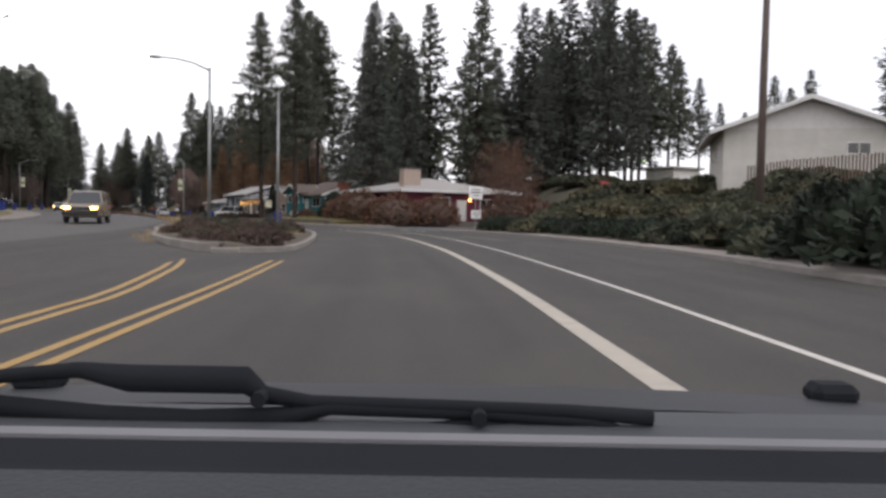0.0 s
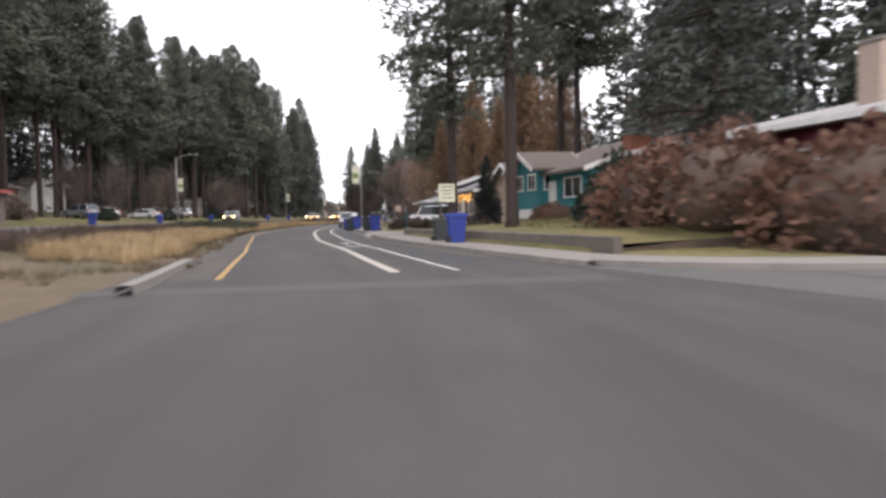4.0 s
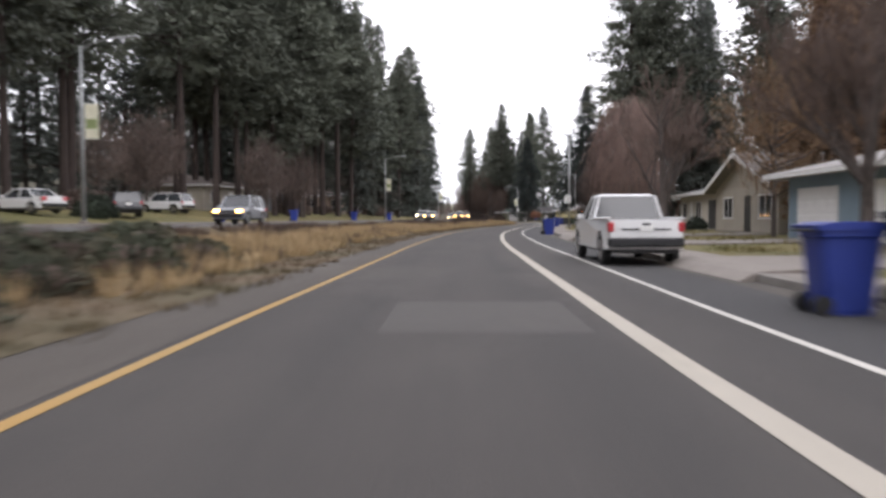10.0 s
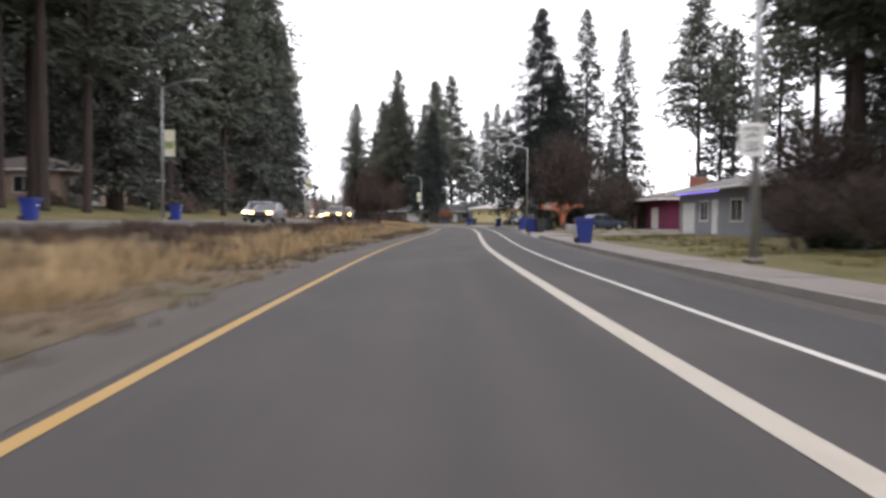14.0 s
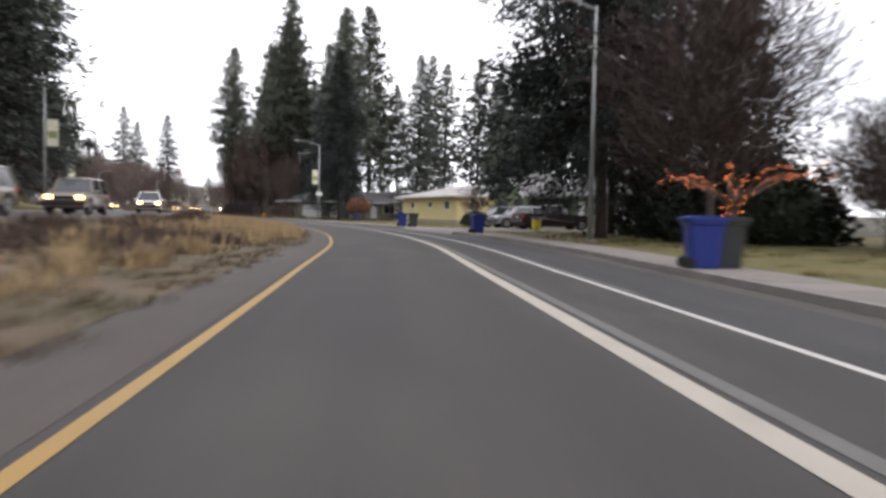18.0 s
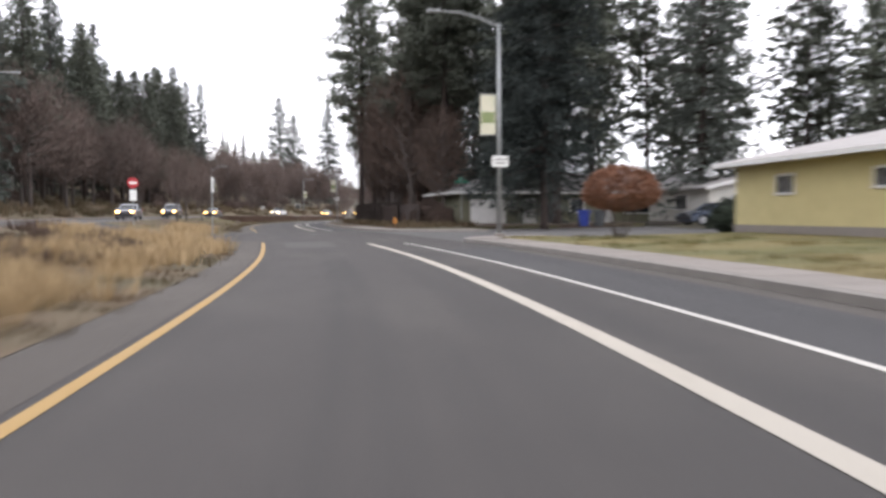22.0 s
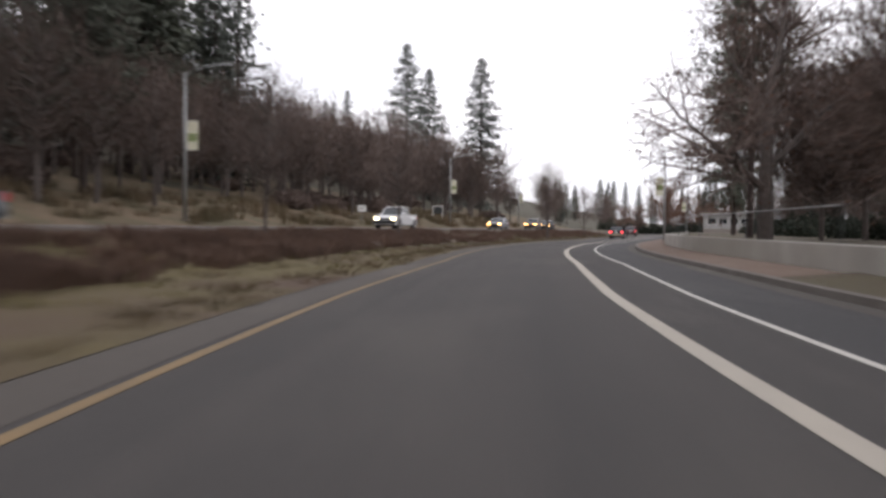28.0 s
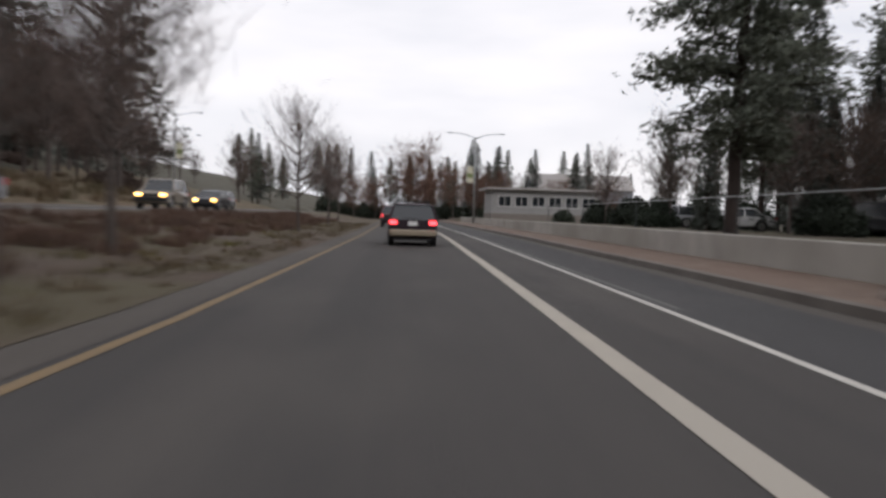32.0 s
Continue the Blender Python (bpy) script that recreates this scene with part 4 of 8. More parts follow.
# the trees at the junctions, behind the houses and at the far end
for s, lat, h, kind in ((458, 15.6, 31, "pine"), (465.5, 16.4, 33, "pine"), (472.5, 9.9, 33, "pine"), (351.5, 15.2, 22, "fir"), (447, 15.5, 34, "pine"), (435.2, 22.2, 34, "pine"), (449, 26, 36, "pine"), (431.5, 33, 27, "fir"), (449, 31, 38, "pine"), (458, 50, 31, "pine"), (404, 32, 20, "pine"), (424, 56, 17, "fir"), (426, 62, 15, "pine"), (420, 66, 16, "fir"), (158.5, 13, 5, "fir"), (266, 14, 31, "pine"), (246, 31, 28, "fir"), (240, 34, 27, "fir"), (259, 26, 30, "pine"), (252, 30, 28, "fir"), (270, 34, 33, "pine"), (281, 19, 31, "pine"), (291, 34, 28, "pine"), (276, 30, 30, "fir"), (168, 74, 29.3, "pine"), (176, 85, 35.7, "pine"), (160, 78.75, 31.4, "pine"), (172, 93.5, 32.6, "pine"), (182, 96.25, 35.7, "pine"), (165, 93, 27.4, "pine"), (188, 82, 29.9, "pine"), (136, 68.5, 17.6, "pine"), (136, 73, 14.9, "pine"), (136, 77.75, 11.6, "pine"), (136, 90.5, 16.9, "pine"), (136, 94.5, 15.3, "pine"), (136, 99.5, 18.9, "pine"), (136, 83.25, 10.4, "pine"), (716, 14.75, 14.4, "fir"), (716, 19.25, 14, "fir"), (716, 8, 10.9, "fir"), (716, 34.75, 13.3, "fir"), (716, 37, 10.6, "fir"), (716, -0.75, 9.5, "fir"), (716, 17, 10.1, "fir"), (716, -5, 9.4, "fir"), (606, 24.25, 9.1, "fir"), (606, 25.5, 8.1, "fir"), (606, 28, 9.4, "fir"), (606, 18, 6.7, "fir")):
    conifer_at(s, lat, h, kind)
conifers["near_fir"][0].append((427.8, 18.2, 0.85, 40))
for i in range(50):
    conifer_at(RND.uniform(122, 296), RND.uniform(-34, -27), RND.uniform(26, 35), "pine", (0, 2)[i % 2])
for i in range(44):
    conifer_at(110 + 5.4 * i + RND.uniform(-2, 2), RND.uniform(-56, -37), RND.uniform(16, 34), "fir")
for _ in range(15):
    conifer_at(RND.uniform(255, 305), RND.uniform(-34, -23.5), RND.uniform(30, 37), "pine", RND.choice((0, 2)))
for _ in range(15):
    conifer_at(RND.uniform(305, 376), RND.uniform(-29.5, -22.8), RND.uniform(29, 36))
for _ in range(20):
    conifer_at(RND.uniform(300, 378), RND.uniform(-62, -43), RND.uniform(24, 32))
for _ in range(27):
    conifer_at(RND.uniform(138, 205), RND.uniform(34, 72), RND.uniform(23, 34))
for _ in range(20):
    conifer_at(RND.uniform(205, 330), RND.uniform(38, 75), RND.uniform(18, 27))
for _ in range(8):
    conifer_at(RND.uniform(440, 490), RND.uniform(18, 46), RND.uniform(20, 30))
for i, (s, lat) in enumerate(((198, -40), (203, -38.5), (207, -42), (211, -39), (215, -43), (219, -40), (224, -42), (229, -39), (234, -43), (193, -43), (187, -41), (240, -41))):
    conifer_at(s, lat, 13 + 5 * (i % 3), "fir")
# the wooded slope beyond the opposite road
for _ in range(28):
    conifer_at(RND.uniform(440, 522), RND.uniform(-66, -27), RND.uniform(25, 34))
for _ in range(40):
    conifer_at(RND.uniform(515, 580), RND.uniform(-85, -36), RND.uniform(21, 30))
for _ in range(9):
    conifer_at(RND.uniform(478, 548), RND.uniform(-36, -29), RND.uniform(18, 25))
for _ in range(46):
    conifer_at(RND.uniform(575, 700), RND.uniform(-120, -50), RND.uniform(13, 21))
for _ in range(40):
    conifer_at(RND.uniform(690, 820), RND.uniform(-90, 90), RND.uniform(10, 16))
for _ in range(12):
    conifer_at(RND.uniform(612, 690), RND.uniform(32, 80), RND.uniform(10, 16))
for _ in range(10):
    conifer_at(RND.uniform(60, 118), RND.uniform(52, 95), RND.uniform(14, 20))
for _ in range(14):
    conifer_at(RND.uniform(385, 425), RND.uniform(-75, -45), RND.uniform(10, 15))
for s, lat, h in ((279, 23, 27), (274, 21.5, 29), (141, 50, 30), (136, 53, 29), (132, 50.5, 27), (144, 57, 31), (128, 51, 22)):
    conifer_at(s, lat, h, "fir")
for protos, lists in ((PINE, conifers["pine"]), (FIR, conifers["fir"]), (MID_PINE, conifers["mid_pine"]), (MID_FIR, conifers["mid_fir"]), (NEAR_PINE, conifers["near_pine"]), (NEAR_FIR, conifers["near_fir"])):
    for proto, places in zip(protos, lists):
        put(proto, *places)
put(BROAD_FIR, (669, -56.3, 1.2, 0), (668, -50, 1.03, 80), (681.2, -41, 1.24, 160))


PARK_PINE = conifer("park_pine", 55, 30, 0.13, 5.0, M_NEEDLE, 0.3, "tall ponderosa pine with heavy lower branches behind the wall", 170, 120, 0.55, 0.6)
put(PARK_PINE, (593.5, 14.2, 0.9, 0))
conifer_extra = conifer("park_pine", 56, 24, 0.36, 4.4, M_NEEDLE, 0.3, "ponderosa pine with a high crown behind the wall", 120, 70, 0.55, 0.6)
put(conifer_extra, (552, 13.4, 1.0, 100))


def twig_tree(name, seed, h, radius, label, material, count=2600, category="tree", fine=1.0, split=False):
    """A leafless tree seen as a haze of fine twigs round a few limbs."""
    rng = np.random.default_rng(seed)
    tree = thing(name, label, category)
    wood = Shape()
    wood.path([(0, 0, -0.4), (0.1, 0, h * 0.35), (0, 0.15, h * 0.8)], [0.009 * h + 0.02, 0.006 * h + 0.015, 0.012] if split else [0.014 * h + 0.03, 0.01 * h + 0.02, 0.02], 7)
    cs, ds = [], []
    limbs = 22 if split else 30
    arms = []
    for i in range(limbs):
        k = (i + rng.random()) / limbs
        az = i * 2.4 + rng.normal(0, 0.4)
        p0 = np.array([0, 0, h * (0.2 + 0.5 * k)])
        reach = radius * math.sin(math.pi * (0.18 + 0.72 * k)) * rng.uniform(0.75, 1.1)
        p1 = np.array([math.cos(az) * reach, math.sin(az) * reach, h * (0.38 + 0.6 * k) * rng.uniform(0.93, 1.04)])
        mid = (p0 + p1) / 2 + (0, 0, -0.04 * h)
        arm = Shape().path([p0, mid, p1], [0.03 + 0.003 * h, 0.025, 0.008] if split else [0.05 + 0.004 * h, 0.04, 0.012], 4)
        if split:
            arms.append(arm)
        else:
            wood.add(arm.v, arm.f)
        m = count // limbs
        u = rng.uniform(0.25, 1.05, m)[:, None]
        c = p0 * (1 - u) + p1 * u + rng.normal(0, 0.11 * radius + 0.12, (m, 3))
        d = (p1 - p0) / np.linalg.norm(p1 - p0) + rng.normal(0, 0.55, (m, 3)) + (0, 0, 0.35)
        cs.append(c)
        ds.append(d / np.linalg.norm(d, axis=1)[:, None])
    c = np.vstack(cs)
    n = len(c)
    v, f = sprays(c, np.vstack(ds), rng.uniform(0.5, 1.5, n) * (0.4 + 0.05 * h), rng.uniform(0.02, 0.055, n) * (0.6 + 0.06 * h) * fine, rng)
    crown = Shape()
    crown.v, crown.f = v.tolist(), f
    part("trunk", wood, M_BARK_GREY, tree, fix=False)
    for arm in arms:
        part("limb", arm, M_BARK_GREY, tree, fix=False)
    part("twig_crown", crown, material, tree, fix=False)
    return tree


put(conifer("larch_tree", 71, 18, 0.06, 3.6, M_LARCH, 0.15, "tall golden-brown larch with fine drooping twigs", 180, 50, 0.5, 0.9), (207, 27, 1.1, 0), (217, 25.5, 0.95, 60), (220.5, 22, 1.1, 120), (220, 17.6, 0.8, 30), (239, 25, 1.1, 200), (200, 28.5, 1.1, 300), (243, 28, 1.0, 250), (212, 29, 1.15, 10), (194, 29, 1.15, 220), group="larches behind the houses")
put(twig_tree("willow_tree", 67, 13, 4.8, "round leafless willow with orange-brown twigs", M_WILLOW, 3400), (218.5, 14.6, 0.66, 240), group="willows behind the houses")
put(hanging_tree("weeping_tree", 5, 12.5, 5.0, "leafless weeping tree with grey-pink hanging twigs", M_WEEP, 420, (0.12, 0.55)), (250.5, 12.4, 0.9, 0))
put(bare_tree("bare_tree", 8, 9, 0.75, "leafless street tree on the lawn"), (225, 10.8, 1.25, 0), (200.5, 10.5, 1.05, 120))
put(bare_tree("maple_tree", 12, 16, 1.2, "large spreading leafless maple with a few rust leaves", leaves=1600, levels=5, low=0.1, upright=0.12, fuzz=6000), (527, 10.9, 1.2, 0), (514, 14, 0.8, 130), (522, 18, 0.95, 220))
put(twig_tree("brown_maple", 62, 11, 4.6, "round leafless tree with reddish twigs", M_RUST_LEAF, 3000, split=True), (689, 3, 1.0, 0), (718.8, 3.3, 1.5, 40), (694, 9, 0.8, 70), (698, -4, 0.7, 20), (702, 14, 0.8, 100), (690, 17, 0.75, 150), (686, -7, 0.65, 220), (706, 5, 0.7, 300), (684, 12, 0.6, 10), (680, 24, 0.6, 80), (676, 30, 0.55, 40), (508, 20, 0.9, 40), (500, 15, 0.9, 140), (116, 22, 0.6, 0), (382.5, 17.2, 0.38, 0), (150, 24, 0.8, 10), (127, 30, 0.8, 60))
put(twig_tree("sapling", 14, 8, 2.4, "young leafless tree on the median", M_TWIG, 2600, fine=0.4, split=True), (517, -10, 0.9, 0), (535, -9, 0.9, 70), (569.5, -4.8, 0.9, 140), (456, -9.5, 1.0, 200), (465, -9.8, 1.0, 270), (476, -9.5, 0.95, 30), (485, -10, 1.0, 90), (577, -6, 1.15, 160), (602, -5.2, 0.95, 220), (622, -5.4, 0.95, 300), (640, -6, 1.0, 20), group="young trees on the median")
TW1 = twig_tree("hillside_tree", 63, 13, 3.8, "leafless brown hillside tree with a haze of twigs", M_TWIG, 1700)
put(twig_tree("slope_tree", 68, 14, 4.4, "tall leafless grey-brown tree at the foot of the slope", M_TWIG, 2600), *[(460 + 4.4 * i + RND.uniform(-2, 2), RND.uniform(-33, -22.5), RND.uniform(0.8, 1.2), RND.uniform(0, 360)) for i in range(16)], group="bare trees at the foot of the slope")
TW2 = twig_tree("hillside_tree", 64, 11, 3.6, "leafless reddish-brown hillside tree", M_HEATH, 1700)
for proto, n in ((TW1, 60), (TW2, 46)):
    put(proto, *[(RND.uniform(430, 668), RND.uniform(-58, -25), RND.uniform(0.7, 1.2), RND.uniform(0, 360)) for _ in range(n)], *[(RND.uniform(640, 780), RND.uniform(-75, -24), RND.uniform(0.7, 1.0), RND.uniform(0, 360)) for _ in range(14)], *[(RND.uniform(540, 610), RND.uniform(-70, -36), RND.uniform(0.8, 1.15), RND.uniform(0, 360)) for _ in range(20)], *[(RND.uniform(548, 625), RND.uniform(-46, -27), RND.uniform(0.75, 1.05), RND.uniform(0, 360)) for _ in range(24)], *[(RND.uniform(575, 640), RND.uniform(20, 34), RND.uniform(0.55, 0.9), RND.uniform(0, 360)) for _ in range(8)], group="bare trees on the hillside")
put(twig_tree("thicket_tree", 65, 12, 3.0, "leafless brown thicket tree", M_HEATH, 2200), *[(RND.uniform(443, 498), RND.uniform(12, 17), RND.uniform(0.9, 1.45), RND.uniform(0, 360)) for _ in range(22)], *[(RND.uniform(503, 526), RND.uniform(15, 27), RND.uniform(1.0, 1.35), RND.uniform(0, 360)) for _ in range(12)], group="bare trees behind the fence")
put(twig_tree("yard_tree", 66, 9, 3.2, "leafless grey-brown yard tree", M_TWIG, 2200), *[(RND.uniform(185, 380), RND.uniform(-30, -22.5), RND.uniform(0.6, 1.0), RND.uniform(0, 360)) for _ in range(16)], group="bare trees in the yards")

put(twig_tree("copper_tree", 69, 10.6, 5.2, "dense dark brown leafless tree on the lawn", M_BRUSH_BROWN, 9000, fine=0.9), (335.4, 12.6, 1.0, 0), (536, 15.5, 0.95, 70), (541, 19, 1.15, 140), group="brown trees")
put(twig_tree("copper_shrub", 70, 5, 2.6, "dark brown leafless shrub tree beside the house", M_BRUSH_BROWN, 3000), (330, 16.5, 1.0, 0), (333.5, 18.5, 1.1, 80), (326.5, 18, 0.9, 150), (269.6, 11.9, 0.45, 20), (271.5, 12.6, 0.5, 100), (267.6, 11.4, 0.42, 200), (266, 12.4, 0.45, 260), (264.5, 11.6, 0.42, 310), (273, 14.2, 0.9, 50), (276, 15.8, 1.05, 120), group="brown shrub trees")

# ---- beds, hedges and grass ----
def tufts(name, material, places, blade, width, label, seed, per=26, spread=0.4, category="grass"):
    """Clumps of blades as one mesh that nobody could count."""
    rng = np.random.default_rng(seed)
    vs, fs, n = [], [], 0
    for s, lat, size in places:
        x, y, _ = spot(s, lat)
        z = land(s, lat)
        a = rng.uniform(0, 2 * math.pi, per)
        r = spread * size * np.sqrt(rng.random(per))
        bx, by = x + r * np.cos(a), y + r * np.sin(a)
        tip = np.stack([bx + np.cos(a) * blade * size * rng.uniform(0.15, 0.6, per), by + np.sin(a) * blade * size * rng.uniform(0.15, 0.6, per), z + blade * size * rng.uniform(0.6, 1.15, per)], 1)
        w = width * size
        l = np.stack([bx - np.sin(a) * w, by + np.cos(a) * w, np.full(per, z - 0.02)], 1)
        q = np.stack([bx + np.sin(a) * w, by - np.cos(a) * w, np.full(per, z - 0.02)], 1)
        vs.append(np.stack([l, q, tip], 1).reshape(-1, 3))
        fs += [(n + 3 * i, n + 3 * i + 1, n + 3 * i + 2) for i in range(per)]
        n += 3 * per
    s = Shape()
    s.v, s.f = np.vstack(vs).tolist(), fs
    return setting(name, s, material, label, category, kind="stuff")


def scatter(n, s0, s1, l0, l1, a=0.7, b=1.3):
    return [(RND.uniform(s0, s1), RND.uniform(l0, l1), RND.uniform(a, b)) for _ in range(n)]


golden = scatter(330, 128, 172, -7.8, -4.6) + scatter(240, 172, 262, -7.6, -4.6, 0.6, 1.0) + scatter(300, 196, 262, -8.0, -5.4) + scatter(160, 262, 330, -7.5, -4.4) + scatter(280, 335, 404, -8.0, -4.2) + scatter(160, 338, 404, -5.4, -3.3, 0.7, 1.1) + scatter(150, 74, 100, -9, -4.2, 0.5, 0.8) + scatter(60, 424, 440, -8, -5)
put(shrub("median_shrub", 32, 1.5, 1.1, 0.85, M_NOSE_GREEN, "low dull green spreading shrub on the median", 1100, 0.16), *[(171 + 1.15 * i, -6.3 - 1.1 * (i % 3) + 0.3 * math.sin(i * 2.2), 0.8 + 0.15 * math.sin(i * 1.3), i * 47) for i in range(27)], group="green shrubs on the median")
golden += scatter(80, 402, 411.3, -9.6, -4.5, 0.8, 1.25)
tufts("ornamental_grass", M_GRASS_DRY, golden, 0.5, 0.02, "clumps of straw-coloured dry grass on the median", 5, 44, 0.5)
golden += [(a, along(a, YELLOW) - RND.uniform(1.35, 2.6), RND.uniform(0.45, 0.85)) for a in [RND.uniform(200, 300) for _ in range(420)] + [RND.uniform(338, 372) for _ in range(150)] + [RND.uniform(136, 160) for _ in range(120)]]
edge_tufts = [(a, along(a, YELLOW) - RND.uniform(1.0, 2.2), RND.uniform(0.4, 0.8)) for a in [RND.uniform(124, 408) for _ in range(900)] + [RND.uniform(430, 640) for _ in range(600)]]
tufts("edge_grass", M_DRY, edge_tufts, 0.2, 0.025, "low tufts of dry grass at the edge of the shoulder", 33, 22, 0.5)
brown = scatter(260, 130, 180, -10.5, -6) + scatter(300, 195, 300, -10.5, -5.5) + scatter(240, 300, 408, -10.5, -5)
tufts("median_heath", M_HEATH, brown, 0.36, 0.04, "low brown shrubs along the median", 6, 60, 0.7, "shrub")
tufts("russet_heath", M_HEATH_RED, scatter(460, 494, 545, -10.4, -7.0, 0.8, 1.2) + scatter(360, 545, 640, -10.4, -6, 0.6, 1.1), 0.36, 0.03, "russet low shrubs along the median", 16, 70, 0.7, "shrub")
tufts("rough_grass", M_DRY, scatter(500, 424, 640, -32, -20.8, 1, 2) + scatter(200, 430, 500, 8, 14, 0.8, 1.4), 0.45, 0.03, "rough dry grass on the bank", 8, 40, 0.6)
tufts("lawn_blades", M_LAWN, scatter(900, 122, 405, 8, 15, 0.8, 1.4) + scatter(300, 424, 620, -9.5, -4.6, 0.8, 1.3), 0.12, 0.02, "short winter grass blades", 9, 24, 0.5)

tufts("median_grass", M_DRY, scatter(1500, 121, 410, -10.5, -3.9, 0.7, 1.3) + scatter(500, 500, 640, -9, -3.9, 0.6, 1.2), 0.16, 0.02, "short dry grass on the median", 12, 26, 0.6)
JUN = shrub("juniper_shrub", 21, 2.0, 1.5, 0.66, M_JUNIPER, "low spreading juniper with dull green and tan sprays", 900, 0.34)
put(JUN, *[(RND.uniform(62, 112), RND.uniform(22, 42), RND.uniform(1.0, 1.6), RND.uniform(0, 360)) for _ in range(60)], *[(RND.uniform(56, 101), RND.uniform(11.6, 22), RND.uniform(0.8, 1.3), RND.uniform(0, 360)) for _ in range(64)], *[(96 + 1.7 * (a - 22) + RND.uniform(-16, 3), a, RND.uniform(1.1, 1.7), RND.uniform(0, 360)) for a in (RND.uniform(24, 50) for _ in range(24))], *[(b, 30.6 + 0.42 * (b - 113) + RND.uniform(-3, 2.5), RND.uniform(1.0, 1.5), RND.uniform(0, 360)) for b in (RND.uniform(107, 117) for _ in range(24))], group="junipers on the bank")
put(shrub("clipped_hedge", 22, 1.6, 1.1, 1.0, M_HEDGE, "dark clipped hedge along the sidewalk", 1400, 0.18, "hedge"), *[(s, along(s, KERB) + 2.6, 0.85 + 0.05 * (i % 3), i * 37) for i, s in enumerate(range(60, 101, 2))], (62, 11.6, 1.9, 10), (66, 12, 1.9, 60), (58, 11.5, 1.9, 100), group="hedge along the bank")
put(shrub("red_shrub", 23, 2.2, 1.8, 2.0, M_RUST_LEAF, "rounded leafless reddish-brown shrub", 1500, 0.22), (122, 13, 1.5, 0), (126, 11.5, 1.4, 50), (129, 11, 1.3, 90), (121, 17, 1.4, 30), (120, 25, 1.5, 200), (121, 29, 1.4, 90), (146.6, 13.3, 0.45, 40), (148.2, 13.4, 0.4, 80), (144.9, 13.2, 0.42, 130))


def dome_shrub(s, lat):
    """A rust-coloured shrub, clipped to a dome over bare stems."""
    rng = np.random.default_rng(77)
    ob = thing("dome_shrub", "large rust-brown shrub clipped to a dome over bare stems", "shrub")
    for k in range(7):
        a = k * 0.9
        part("stem", Shape().path([(0.15 * math.cos(a), 0.15 * math.sin(a), -0.1), (0.5 * math.cos(a), 0.5 * math.sin(a), 0.8), (0.9 * math.cos(a), 0.9 * math.sin(a), 1.6)], [0.05, 0.04, 0.02], 6), M_BARK_GREY, ob)
    n = rng.normal(size=(5200, 3))
    n /= np.linalg.norm(n, axis=1)[:, None]
    n[:, 2] = np.where(n[:, 2] < 0, n[:, 2] * 0.55, n[:, 2])
    c = n * rng.uniform(0.8, 1.0, 5200)[:, None] * (1.55, 1.55, 1.2) + (0, 0, 1.7)
    d = n + rng.normal(0, 0.6, n.shape)
    sh = Shape()
    v, f = sprays(c, d / np.linalg.norm(d, axis=1)[:, None], rng.uniform(0.12, 0.3, 5200), rng.uniform(0.04, 0.1, 5200), rng)
    sh.v, sh.f = v.tolist(), f
    part("foliage", sh, node_mat("rust_twigs", (0.27, 0.125, 0.07), 0.9, (0.14, 0.07, 0.045), 1.0, 0.8), ob, fix=False)
    ob.matrix_basis = stand(s, lat)


dome_shrub(402.9, 11.9)


def in_nose(n, s0, s1, small, large, edge):
    out = []
    for _ in range(n):
        s = RND.uniform(s0, s1)
        k = RND.uniform(small, large)
        out.append((s, RND.uniform(max(nose(NOSE_L)(s) + edge, -9.5), nose(NOSE_R)(s) - edge), k, RND.uniform(0, 360)))
    return out


put(shrub("nose_shrub", 24, 0.9, 0.8, 0.62, M_HEATH, "low brown shrub in the median bed", 600, 0.2), *in_nose(18, 71.2, 80, 0.6, 0.9, 0.75), *in_nose(44, 78, 104, 0.7, 1.1, 1.3), group="shrubs in the median nose")
put(shrub("nose_juniper", 26, 1.3, 1.0, 0.6, M_NOSE_GREEN, "low green spreading shrub in the median bed", 700, 0.2), *in_nose(14, 76, 84, 0.6, 0.9, 1.5), *in_nose(42, 82, 104, 0.7, 1.1, 1.5), group="green shrubs in the median nose")
tufts("nose_grass", M_GRASS_DRY, scatter(150, 92, 106, -10, -4.2, 0.7, 1.1) + scatter(90, 84, 94, -7.6, -3.6, 0.45, 0.75), 0.5, 0.02, "clumps of straw-coloured dry grass in the median nose", 31, 40, 0.5)
put(shrub("dry_hedge", 29, 0.8, 0.7, 0.85, M_HEATH, "low dark brown leafless hedge beside the driveway", 700, 0.2, "hedge"), *[(167.0 + 0.3 * (i % 2), 8.0 + 0.75 * i, 0.9 + 0.08 * (i % 3), 40 * i) for i in range(8)], group="low hedge by the driveway")
